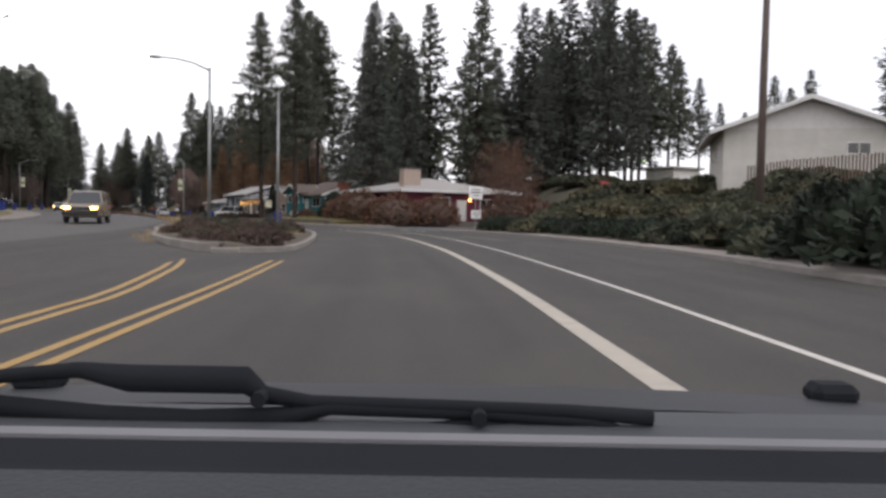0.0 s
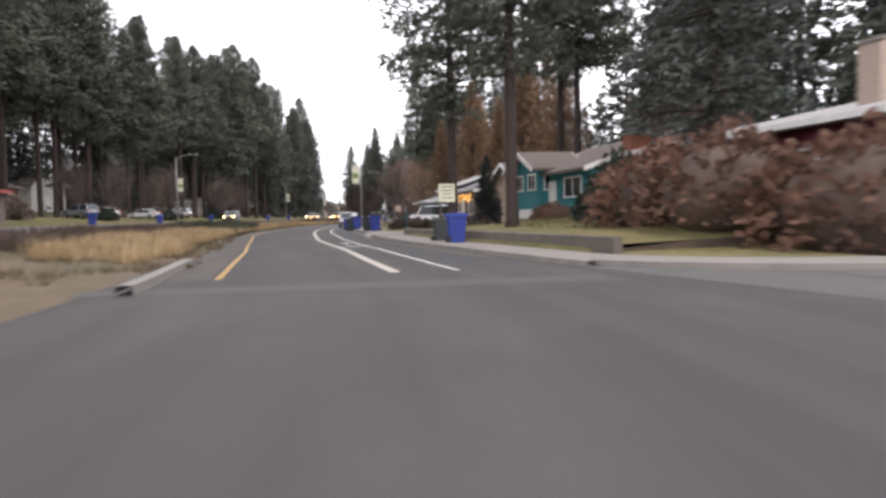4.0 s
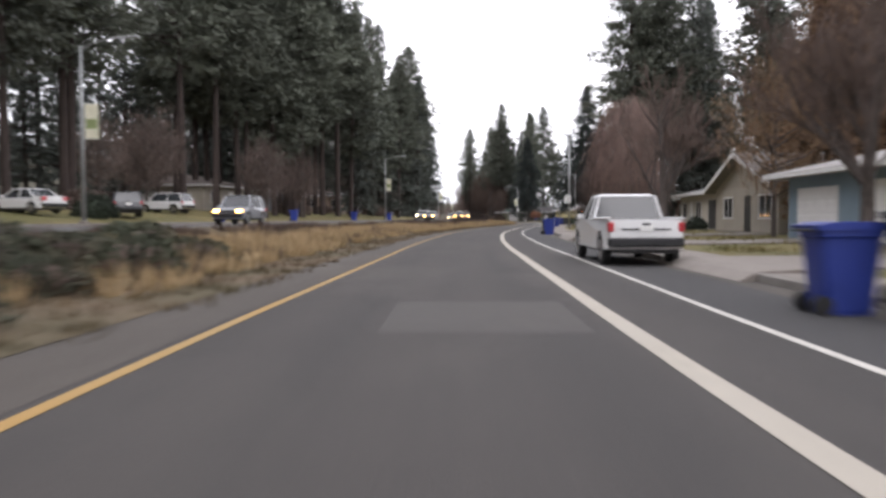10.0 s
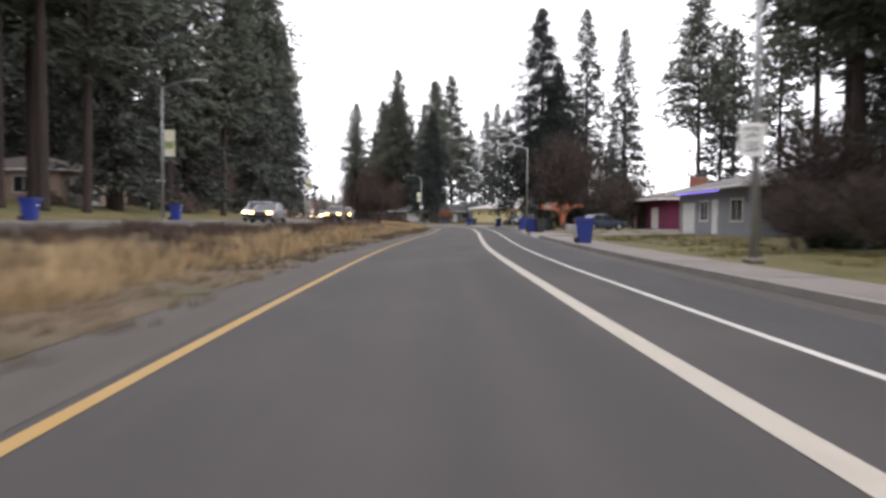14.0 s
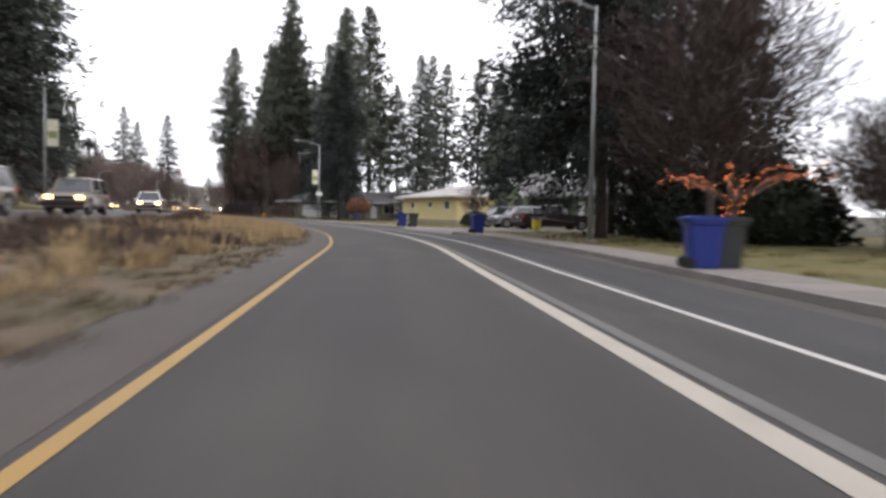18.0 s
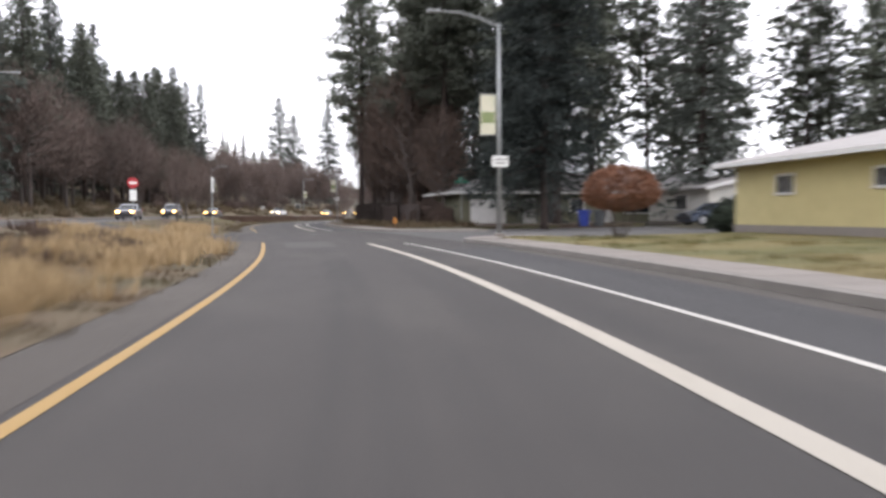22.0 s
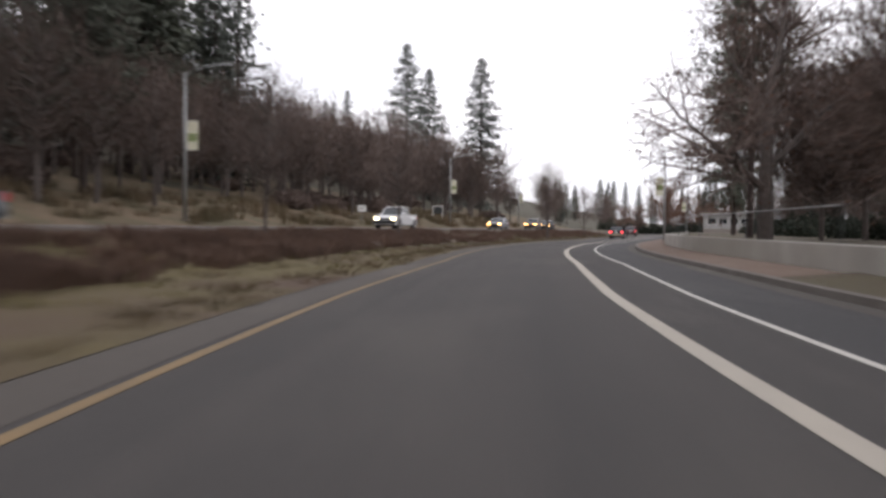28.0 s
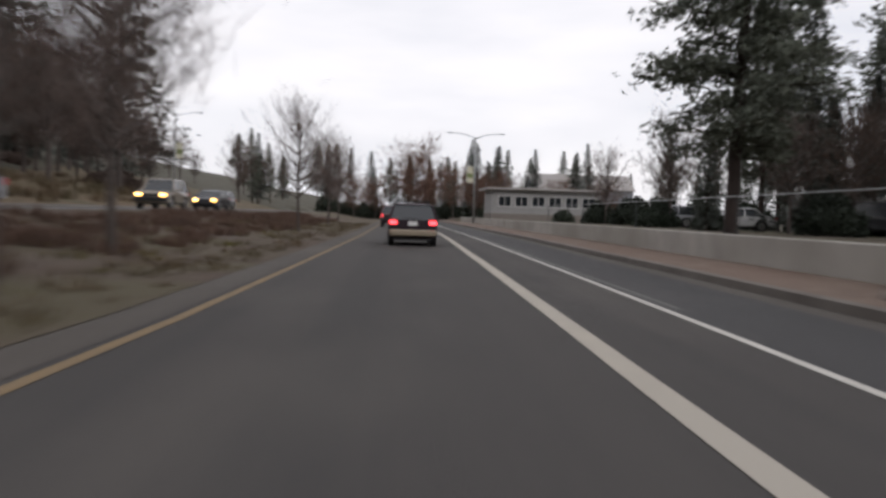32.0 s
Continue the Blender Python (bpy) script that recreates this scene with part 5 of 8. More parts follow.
put(shrub("yew_shrub", 25, 1.7, 1.5, 1.9, M_HEDGE, "dense dark evergreen shrub", 1400, 0.24), (134.5, 12.6, 1.35, 0), (132.4, 13.6, 1.4, 70), (270, 14, 0.9, 0), (312.0, 7.8, 0.54, 40), (313.4, 7.6, 0.56, 90), (383, 17, 0.6, 60), (377.5, 15.4, 0.7, 0), (380, 16.2, 0.6, 90), (337, 16.5, 1.7, 0), (341, 18, 2.0, 50), (345, 20, 2.1, 90), (350, 22, 2.0, 10), (338, 14.2, 1.3, 20), (343, 15.4, 1.5, 70), (348, 17, 1.6, 130), (240, 16, 0.5, 0), (265, 20, 1.0, 0), (411, 22, 0.8, 0), (260, -25, 1.0, 20), (228, -23, 0.8, 0), (205, -24, 0.8, 0), *[(q, 24 + 5 * math.sin(q), 1.0 + 0.3 * math.cos(q * 1.7), q * 40) for q in range(536, 668, 4)], *[(700 + 5 * math.sin(q * 2.1), q, 1.3 + 0.4 * math.sin(q), q * 50) for q in range(-12, 40, 3)])
put(shrub("brush", 27, 2.6, 2.0, 1.9, M_TWIG, "leafless brown brush on the slope", 1100, 0.32), *[(RND.uniform(430, 660), RND.uniform(-44, -27), RND.uniform(0.6, 1.1), RND.uniform(0, 360)) for _ in range(26)], (139, 40, 1.6, 0), (143, 44, 1.8, 60), (148, 47, 1.9, 120), (152, 51, 1.8, 30), (146, 38, 1.7, 90), (157, 55, 2.0, 10), *[(RND.uniform(180, 330), RND.uniform(-44, -26), RND.uniform(0.6, 1.1), RND.uniform(0, 360)) for _ in range(22)], group="brush on the slopes")

# ---- houses ----
def siding(face, length, h, lap=0.2, thick=0.16):
    """A wall 0..length along u, one sheet with lapped boards; face gives (u, out, z) to local coordinates."""
    n = max(1, round(h / lap))
    prof = [(-thick, 0.0)]
    for i in range(n):
        prof += [(0.024, i * h / n), (0.002, (i + 1) * h / n)]
    prof.append((-thick, h))
    m = len(prof)
    s = Shape()
    s.add([face(u, o, z) for u in (0, length) for o, z in prof], [(k, (k + 1) % m, m + (k + 1) % m, m + k) for k in range(m)] + [tuple(range(m))[::-1], tuple(range(m, 2 * m))])
    return s


def house(name, label, s, lat, w, d, h, wall, roof, style="hip", rise=1.6, turn=0.0, openings=(), chimney=None, z=None, trim=None, over=0.55, gable_wall=None, left=False):
    """x runs away from the road, y along it; the front is x = 0, the near end y = 0."""
    trim = trim or M_TRIM
    ob = thing(name, label, "house")
    faces = {
        "f": (lambda u, o, zz: (-o, u, zz), w),
        "n": (lambda u, o, zz: (u, -o, zz), d),
        "b": (lambda u, o, zz: (d + o, u, zz), w),
        "e": (lambda u, o, zz: (u, w + o, zz), d),
    }
    for k, (fc, length) in faces.items():
        part("wall", siding(fc, length, h), wall, ob)
    base = Shape().box(-0.06, d + 0.06, -0.06, w + 0.06, -1.2, 0.06)
    part("foundation", base, M_CONC, ob)
    for kind, fk, u, z0, ww, hh in openings:
        fc, _ = faces[fk]

        def bx(sh, u0, u1, o0, o1, a, b, fc=fc):
            p, q = fc(u0, o0, a), fc(u1, o1, b)
            lo, hi = [min(i, j) for i, j in zip(p, q)], [max(i, j) for i, j in zip(p, q)]
            return sh.box(lo[0], hi[0], lo[1], hi[1], lo[2], hi[2], 0.008)

        if kind == "window":
            fr = Shape()
            t = 0.09
            for u0, u1, a, b in ((u - t, u + ww + t, z0 + hh, z0 + hh + t), (u - t, u, z0, z0 + hh), (u + ww, u + ww + t, z0, z0 + hh)):
                bx(fr, u0, u1, 0.0, 0.07, a, b)
            win = part("window", fr, trim, ob)
            part("sill", bx(Shape(), u - t - 0.03, u + ww + t + 0.03, 0.0, 0.1, z0 - t, z0), trim, win)
            part("pane", bx(Shape(), u, u + ww, 0.0, 0.03, z0, z0 + hh), M_GLASS, win)
            if ww > 0.8:
                part("mullion", bx(Shape(), u + ww / 2 - 0.03, u + ww / 2 + 0.03, 0.02, 0.05, z0, z0 + hh), trim, win)
        elif kind == "door":
            fr = Shape()
            for u0, u1, a, b in ((u - 0.1, u, z0, z0 + hh), (u + ww, u + ww + 0.1, z0, z0 + hh), (u - 0.1, u + ww + 0.1, z0 + hh, z0 + hh + 0.1)):
                bx(fr, u0, u1, 0.0, 0.07, a, b)
            door = part("door", bx(Shape(), u, u + ww, 0.0, 0.045, z0, z0 + hh), M_TRIM, ob)
            part("frame", fr, trim, door)
            part("handle", bx(Shape(), u + ww - 0.12, u + ww - 0.06, 0.045, 0.1, z0 + 0.95, z0 + 1.05), M_CHROME, door)
        elif kind == "dark":
            # flat black panel on the uncut wall: shade of a recess put in as colour
            part("opening", bx(Shape(), u, u + ww, 0.0, 0.03, z0, z0 + hh), M_INK, ob)
        elif kind == "garage":
            gd = part("garage_door", bx(Shape(), u, u + ww, 0.0, 0.03, z0, z0 + hh), M_TRIM, ob)
            for i in range(4):
                a = z0 + hh * i / 4
                part("panel", bx(Shape(), u + 0.06, u + ww - 0.06, 0.028, 0.05, a + 0.04, a + hh / 4 - 0.04), M_TRIM, gd)
    o = over
    x0, x1, y0, y1 = -o, d + o, -o, w + o
    rf = Shape()
    if style == "flat":
        rf.box(x0, x1, y0, y1, h, h + 0.25, 0.03)
    elif style == "hip":
        run = min(d, w) / 2 + o
        ring = [(x0, y0), (x1, y0), (x1, y1), (x0, y1)]
        if w >= d:
            r = [((x0 + x1) / 2, y0 + run), ((x0 + x1) / 2, y1 - run)]
            tops = [(4, 5, 8), (5, 6, 9, 8), (6, 7, 9), (7, 4, 8, 9)]
        else:
            r = [(x0 + run, (y0 + y1) / 2), (x1 - run, (y0 + y1) / 2)]
            tops = [(4, 5, 9, 8), (5, 6, 9), (6, 7, 8, 9), (7, 4, 8)]
        v = [(x, y, h - 0.02) for x, y in ring] + [(x, y, h + 0.14) for x, y in ring] + [(x, y, h + rise) for x, y in r]
        rf.add(v, [(3, 2, 1, 0), (0, 1, 5, 4), (1, 2, 6, 5), (2, 3, 7, 6), (3, 0, 4, 7)] + tops)
    else:
        if style == "gable_y":
            half, mid, a0, a1 = d / 2, d / 2, y0, y1
            def P(c, a, zz): return (c, a, zz)
        else:
            half, mid, a0, a1 = w / 2, w / 2, x0, x1
            def P(c, a, zz): return (a, c, zz)
        k = rise / half
        for sg in (-1, 1):
            e = mid + sg * (half + o)
            ez = h - o * k
            v = [P(e, a, ez + q) for a in (a0, a1) for q in (0.02, 0.18)] + [P(mid, a, h + rise + q) for a in (a0, a1) for q in (0.02, 0.18)]
            rf.add(v, [(0, 1, 3, 2), (4, 6, 7, 5), (0, 4, 5, 1), (2, 3, 7, 6), (1, 5, 7, 3), (0, 2, 6, 4)])
        for a, c in ((0.0, -0.012), (w if style == "gable_y" else d, 0.012)):
            g = Shape()
            v = [P(q, a + e2, zz) for e2 in (c, -c * 8) for q, zz in ((0, h), (2 * half, h), (half, h + rise))]
            g.add(v, [(0, 1, 2), (5, 4, 3), (0, 3, 4, 1), (1, 4, 5, 2), (2, 5, 3, 0)])
            part("gable", g, gable_wall or wall, ob)
            rk = Shape()
            for sg in (-1, 1):
                e = mid + sg * (half + o)
                aa = a0 if a == 0 else a1
                ab = aa - 0.04 if a == 0 else aa + 0.04
                v = [P(e, q, h - o * k + t) for q in (aa, ab) for t in (-0.06, 0.2)] + [P(mid, q, h + rise + t) for q in (aa, ab) for t in (-0.06, 0.2)]
                rk.add(v, [(0, 1, 3, 2), (4, 6, 7, 5), (0, 4, 5, 1), (2, 3, 7, 6), (1, 5, 7, 3), (0, 2, 6, 4)])
            part("bargeboard", rk, trim, ob)
    roof_ob = part("roof", rf, roof, ob)
    if style == "hip":
        for q in ((x0 - 0.03, x0, y0, y1), (x1, x1 + 0.03, y0, y1), (x0, x1, y0 - 0.03, y0), (x0, x1, y1, y1 + 0.03)):
            part("fascia", Shape().box(*q, h - 0.06, h + 0.13), trim, roof_ob)
    if chimney:
        cx, cy, cw, cd, top, cm = chimney
        ch = part("chimney", Shape().box(cx, cx + cw, cy, cy + cd, 0, top - 0.12, 0.01), cm, ob)
        part("cap", Shape().box(cx - 0.06, cx + cw + 0.06, cy - 0.06, cy + cd + 0.06, top - 0.12, top, 0.02), M_CONC, ch)
        for i in range(int((top - h) / 0.25)):
            part("course", Shape().box(cx - 0.012, cx + cw + 0.012, cy - 0.012, cy + cd + 0.012, h + i * 0.25, h + i * 0.25 + 0.2), cm, ch)
    if left:
        turn += 180
    ob.matrix_basis = stand(s, lat, z, turn)
    return ob


def wallmat(name, c, k=0.8):
    return node_mat(name, c, 0.8, tuple(x * k for x in c), 1.5, 0.8, 0.1, 20, random_hue=0.05)


M_CREAM = wallmat("cream_siding", (0.52, 0.48, 0.4))
M_MAROON = wallmat("maroon_siding", (0.14, 0.022, 0.045))
M_MAROON2 = wallmat("plum_siding", (0.17, 0.025, 0.075))
M_TEAL = wallmat("teal_siding", (0.02, 0.17, 0.19))
M_PINK = wallmat("beige_siding", (0.4, 0.3, 0.24))
M_NAVY = wallmat("slate_blue_siding", (0.055, 0.085, 0.125))
M_PALEBLUE = wallmat("pale_blue_siding", (0.2, 0.27, 0.32))
M_BEIGE = wallmat("tan_siding", (0.38, 0.34, 0.28))
M_BRICKW = node_mat("red_brick_wall", (0.27, 0.15, 0.11), 0.9, (0.18, 0.1, 0.08), 8.0, 0.7, 0.3, 30)
M_GREYW = wallmat("grey_siding", (0.25, 0.26, 0.28))
M_YELLOWW = wallmat("yellow_siding", (0.56, 0.48, 0.24))
M_GREENW = wallmat("sage_green_siding", (0.158, 0.193, 0.124))
M_STUCCO = wallmat("pale_stucco", (0.62, 0.6, 0.55))
M_PALEGREY = wallmat("weathered_pale_siding", (0.36, 0.355, 0.345))
M_OLIVE = wallmat("olive_siding", (0.17, 0.165, 0.11))
M_BROWNW = wallmat("brown_siding", (0.16, 0.12, 0.1))

house("hilltop_house", "cream two-storey house with a white gable on the hill", 91.4, 22.2, 11, 9.6, 3.8, M_STUCCO, M_ROOF_L, "gable_y", 1.75, -27, (("window", "n", 7.0, 2.3, 1.2, 0.6), ("window", "f", 4, 2.2, 1.2, 0.9)), z=2.95, gable_wall=M_TRIM, over=0.9)
house("hill_garage", "small pale garage with a green lamp beside its door", 127, 58, 5, 5, 3.0, M_STUCCO, M_ROOF_L, "flat", openings=(("garage", "n", 1.0, 0, 3.0, 2.3),), z=5.0)
house("maroon_ranch_house", "low maroon house with a pale hip roof and pale brick chimney", 123, 14.5, 13, 13.5, 3.1, M_MAROON, M_ROOF_L, "hip", 1.7, 0, (("window", "n", 3.6, 1.2, 2.0, 1.3), ("door", "n", 6.6, 0.1, 1.0, 2.1), ("window", "n", 9.5, 1.3, 1.6, 1.1), ("window", "f", 3, 1.2, 2.0, 1.2), ("window", "f", 8.5, 1.2, 1.5, 1.2)), (1.0, 1.6, 2.0, 0.9, 5.5, M_BRICK_P), z=0.5, over=0.9)
house("teal_house", "teal split-level house with white window frames and brick chimney", 144.3, 14.9, 11.4, 10, 2.7, M_TEAL, M_ROOF_D, "gable_y", 1.8, 0, (("window", "f", 1.2, 1.25, 2.5, 1.0), ("door", "f", 5.2, 0.0, 1.0, 2.1), ("window", "n", 0.25, 1.2, 1.15, 1.1)), (1.8, -0.9, 1.5, 0.9, 4.35, M_BRICK_O), z=0.85)
house("teal_wing", "front wing of the teal house with a white-trimmed gable", 150.7, 14.2, 5.3, 2.4, 3.05, M_TEAL, M_ROOF_D, "gable_x", 0.95, 0, (("window", "f", 0.6, 1.8, 1.3, 0.85), ("window", "f", 3.1, 1.8, 1.3, 0.85), ("window", "n", 0.4, 1.8, 0.9, 0.85), ("garage", "f", 0.8, 0.0, 3.2, 0.6)), z=0.85, over=0.6)
house("cream_house", "cream house behind a dark evergreen", 159.4, 16.0, 8.6, 10, 3.0, M_PINK, M_ROOF_G, "gable_x", 1.6, 0, (("window", "f", 2, 1.0, 1.6, 1.2), ("dark", "f", 6, 0.1, 2.2, 2.1), ("window", "n", 3, 1.1, 1.5, 1.1)))
house("lit_house", "brown house with yellow string lights along its eave", 169.5, 15, 12, 9, 3.0, M_BROWNW, M_ROOF_G, "gable_y", 1.5, 0, (("window", "f", 2, 1.0, 1.8, 1.2), ("door", "f", 6, 0.1, 1.0, 2.1), ("window", "f", 8.5, 1.0, 1.8, 1.2)))
house("blue_house", "slate-blue two-storey house with white-framed windows", 183.8, 15.9, 17.2, 9, 3.95, M_NAVY, M_ROOF_L, "gable_y", 1.5, 0, (("window", "f", 0.5, 2.35, 1.7, 1.1), ("window", "f", 5.6, 2.4, 0.9, 1.0), ("window", "f", 8.6, 2.4, 0.9, 1.0), ("window", "f", 12.8, 2.2, 2.6, 1.0), ("window", "f", 10.5, 0.5, 2.0, 1.1), ("door", "f", 7.0, 0.1, 1.0, 2.0), ("garage", "f", 2.2, 0.0, 2.6, 1.9), ("window", "n", 3.5, 2.4, 1.2, 1.0)))
house("pale_blue_house", "pale blue ranch house with a white garage door and brick chimney", 202, 14.2, 12.5, 10, 2.6, M_PALEBLUE, M_ROOF_L, "hip", 1.5, 0, (("garage", "f", 8.0, 0.0, 3.6, 2.1), ("window", "f", 1.0, 0.9, 1.9, 1.2), ("door", "f", 4.5, 0.0, 1.0, 2.1), ("window", "n", 2.5, 0.9, 1.4, 1.1)), (4.5, 5.5, 1.2, 0.8, 4.9, M_BRICK_O), over=0.8)
house("tan_house", "tan house with a broad gable and shaded entrance", 223.5, 16.5, 12, 11, 2.7, M_BEIGE, M_ROOF_G, "gable_x", 1.9, 0, (("dark", "f", 4.6, 0.0, 1.2, 2.2), ("window", "f", 1.0, 0.9, 2.0, 1.2), ("window", "f", 8.2, 0.9, 1.8, 1.2), ("window", "n", 2, 1.0, 1.5, 1.1)), over=0.7)
house("white_ranch_house", "off-white ranch house with a dark garage opening", 239, 17.5, 14, 10, 2.7, M_CREAM, M_ROOF_G, "hip", 1.5, 0, (("dark", "f", 0.8, 0.0, 2.8, 2.2), ("window", "f", 6.0, 0.9, 1.8, 1.2), ("door", "f", 9.0, 0.0, 1.0, 2.1), ("window", "f", 11.2, 0.9, 1.6, 1.2)), over=0.7)
house("brick_house", "red brick ranch house with a brown roof", 262, 20, 13, 10, 2.8, M_BRICKW, M_ROOF_D, "hip", 1.6, 0, (("window", "f", 1.5, 0.9, 1.8, 1.2), ("door", "f", 5.5, 0.0, 1.0, 2.1), ("window", "f", 8.5, 0.9, 2.2, 1.3), ("window", "n", 3, 1.0, 1.4, 1.1)), over=0.8)
house("grey_house", "grey clapboard house with purple lights on its porch", 287, 16.6, 15, 10, 2.8, M_GREYW, M_ROOF_G, "hip", 1.6, 0, (("window", "f", 1.5, 0.9, 2.0, 1.2), ("door", "f", 6.0, 0.0, 1.0, 2.1), ("window", "f", 8.0, 0.9, 1.6, 1.2), ("garage", "f", 11, 0, 3.0, 2.1), ("window", "n", 3, 1.0, 1.4, 1.1)), over=0.8)
house("plum_house", "plum-coloured ranch house with pale roof and white garage door", 317.8, 19.6, 15, 11, 2.8, M_MAROON2, M_ROOF_D, "hip", 1.7, 0, (("garage", "f", 2.9, 0.0, 2.8, 2.1), ("dark", "f", 8.0, 0.0, 3.4, 2.2), ("door", "f", 12.4, 0.0, 1.0, 2.1), ("window", "n", 3.0, 0.9, 1.6, 1.2)), (4, 6, 1.6, 0.9, 5.2, M_BRICK_O), over=1.0)
house("green_house", "sage green house with a gabled porch and grey roof", 360, 21, 20, 10, 2.8, M_GREENW, M_ROOF_G, "gable_y", 1.9, 0, (("window", "f", 2.0, 0.9, 2.0, 1.2), ("window", "f", 6.0, 0.9, 1.6, 1.2), ("door", "f", 9.0, 0.0, 1.0, 2.1), ("window", "f", 13.5, 0.9, 2.2, 1.3), ("window", "n", 3, 1.0, 1.4, 1.1)), over=0.7)
house("green_porch_wing", "front gabled wing of the sage green house", 371.5, 17.6, 8, 3.2, 2.8, M_GREENW, M_ROOF_G, "gable_x", 1.9, 0, (("dark", "f", 1.0, 0.2, 2.2, 2.2), ("dark", "f", 4.6, 0.2, 2.2, 2.2), ("dark", "n", 0.6, 0.2, 2.0, 2.2)), over=0.6)
house("yellow_house", "yellow clapboard house with a pale hip roof", 389.5, 18.5, 18, 10, 2.7, M_YELLOWW, M_ROOF_L, "hip", 1.5, 0, (("window", "f", 2.0, 1.3, 1.5, 0.9), ("window", "f", 7.5, 1.5, 1.1, 0.6), ("window", "f", 13.5, 1.4, 1.1, 0.7), ("window", "n", 1.5, 1.3, 1.2, 0.8), ("window", "n", 6, 1.3, 1.2, 0.8)), z=0.55, over=0.8)
house("olive_ranch_house", "low olive-green ranch house with a white garage door", 440.3, 15.3, 10, 30, 2.65, M_OLIVE, M_ROOF_G, "hip", 2.1, 0, (("garage", "n", 0.9, 0.0, 3.2, 2.15), ("window", "n", 4.4, 1.3, 0.5, 0.6), ("door", "n", 5.8, 0.0, 1.0, 2.1), ("dark", "n", 7.4, 0.0, 1.6, 2.2), ("window", "n", 10.2, 1.0, 1.2, 1.1), ("door", "n", 13.2, 0.0, 0.9, 2.1), ("window", "n", 15.5, 0.9, 2.4, 1.3), ("window", "n", 20.5, 0.9, 2.0, 1.2)), z=0.3, over=0.9)
house("white_bungalow", "white bungalow with a pale roof behind the lawn", 427, 31, 9, 10, 2.6, M_STUCCO, M_ROOF_L, "gable_y", 1.1, 0, (("window", "n", 2, 1, 1.6, 1.1), ("window", "n", 6, 1, 1.4, 1.1), ("window", "f", 3, 1, 1.6, 1.1)))
house("flat_roof_house", "dark house with a pale flat roof edge behind the thicket", 452, 21, 10, 12, 3.4, M_BROWNW, M_ROOF_L, "flat", openings=(("window", "n", 2, 1.2, 2.2, 1.2), ("window", "f", 3, 1.2, 2.2, 1.2)), over=1.0)
# beyond the opposite road
for nm, lb, s, lat, w, d, h, wm, rm, st in (("carport", "low carport with a red metal roof", 168, -23, 7, 6, 2.4, M_BROWNW, M_REDROOF, "flat"), ("brown_house", "dark brown house among the pines", 190, -33, 13, 10, 3.0, M_BROWNW, M_ROOF_D, "gable_y"), ("white_gable_house", "white house among the pines", 215, -37, 11, 10, 3.6, M_STUCCO, M_ROOF_D, "gable_x"), ("tan_ranch_house", "tan ranch house with a brown roof", 262, -31, 15, 10, 2.7, M_BEIGE, M_ROOF_D, "hip"), ("grey_bungalow", "grey bungalow under the pines", 283, -32, 13, 9, 2.7, M_GREYW, M_ROOF_D, "hip"), ("pink_bungalow", "beige bungalow with a low roof", 306, -31, 13, 9, 2.7, M_PINK, M_ROOF_D, "hip"), ("dark_bungalow", "brown bungalow with a white door", 330, -33, 12, 9, 2.7, M_BROWNW, M_ROOF_G, "hip"), ("shed_house", "white house on the slope", 520, -52, 10, 9, 3.0, M_STUCCO, M_ROOF_G, "gable_x"), ("white_cottage", "pale cottage behind the trees", 470, -33, 11, 9, 2.7, M_STUCCO, M_ROOF_G, "gable_y"), ("yard_house", "dark house behind shrubs", 140, -36, 12, 9, 3.0, M_BROWNW, M_ROOF_D, "gable_y")):
    ops = (("window", "f", 1.5, 1.0, 1.7, 1.2), ("door", "f", w / 2, 0.0, 1.0, 2.1), ("window", "f", w - 3.5, 1.0, 1.7, 1.2), ("window", "e", 2, 1.0, 1.6, 1.2), ("garage", "e", 5, 0.0, 2.6, 2.1))
    house(nm, lb, s + w, lat, w, d, h, wm, rm, st, 1.5, 0, ops[:3] if st == "flat" else ops, left=True, trim=M_TRIM)
# at the end of the drive
house("park_building", "long pale low building behind the wall", 659, 11.5, 9, 13.5, 3.0, M_PALEGREY, M_ROOF_L, "flat", openings=tuple(("window", "n", 0.8 + 2.1 * i, 1.0, 1.5, 1.2) for i in range(6)), over=0.8, z=1.4)
house("sports_hall", "large grey hall with a sloping roof far behind", 720, 27, 12, 20, 6.0, M_GREYW, M_ROOF_L, "gable_x", 3.0, over=0.4, z=1.0)
house("park_shed", "low shed with a pale roof beyond the wall", 640, 45, 8, 16, 2.6, M_BROWNW, M_ROOF_L, "gable_x", 1.0, z=0.8)

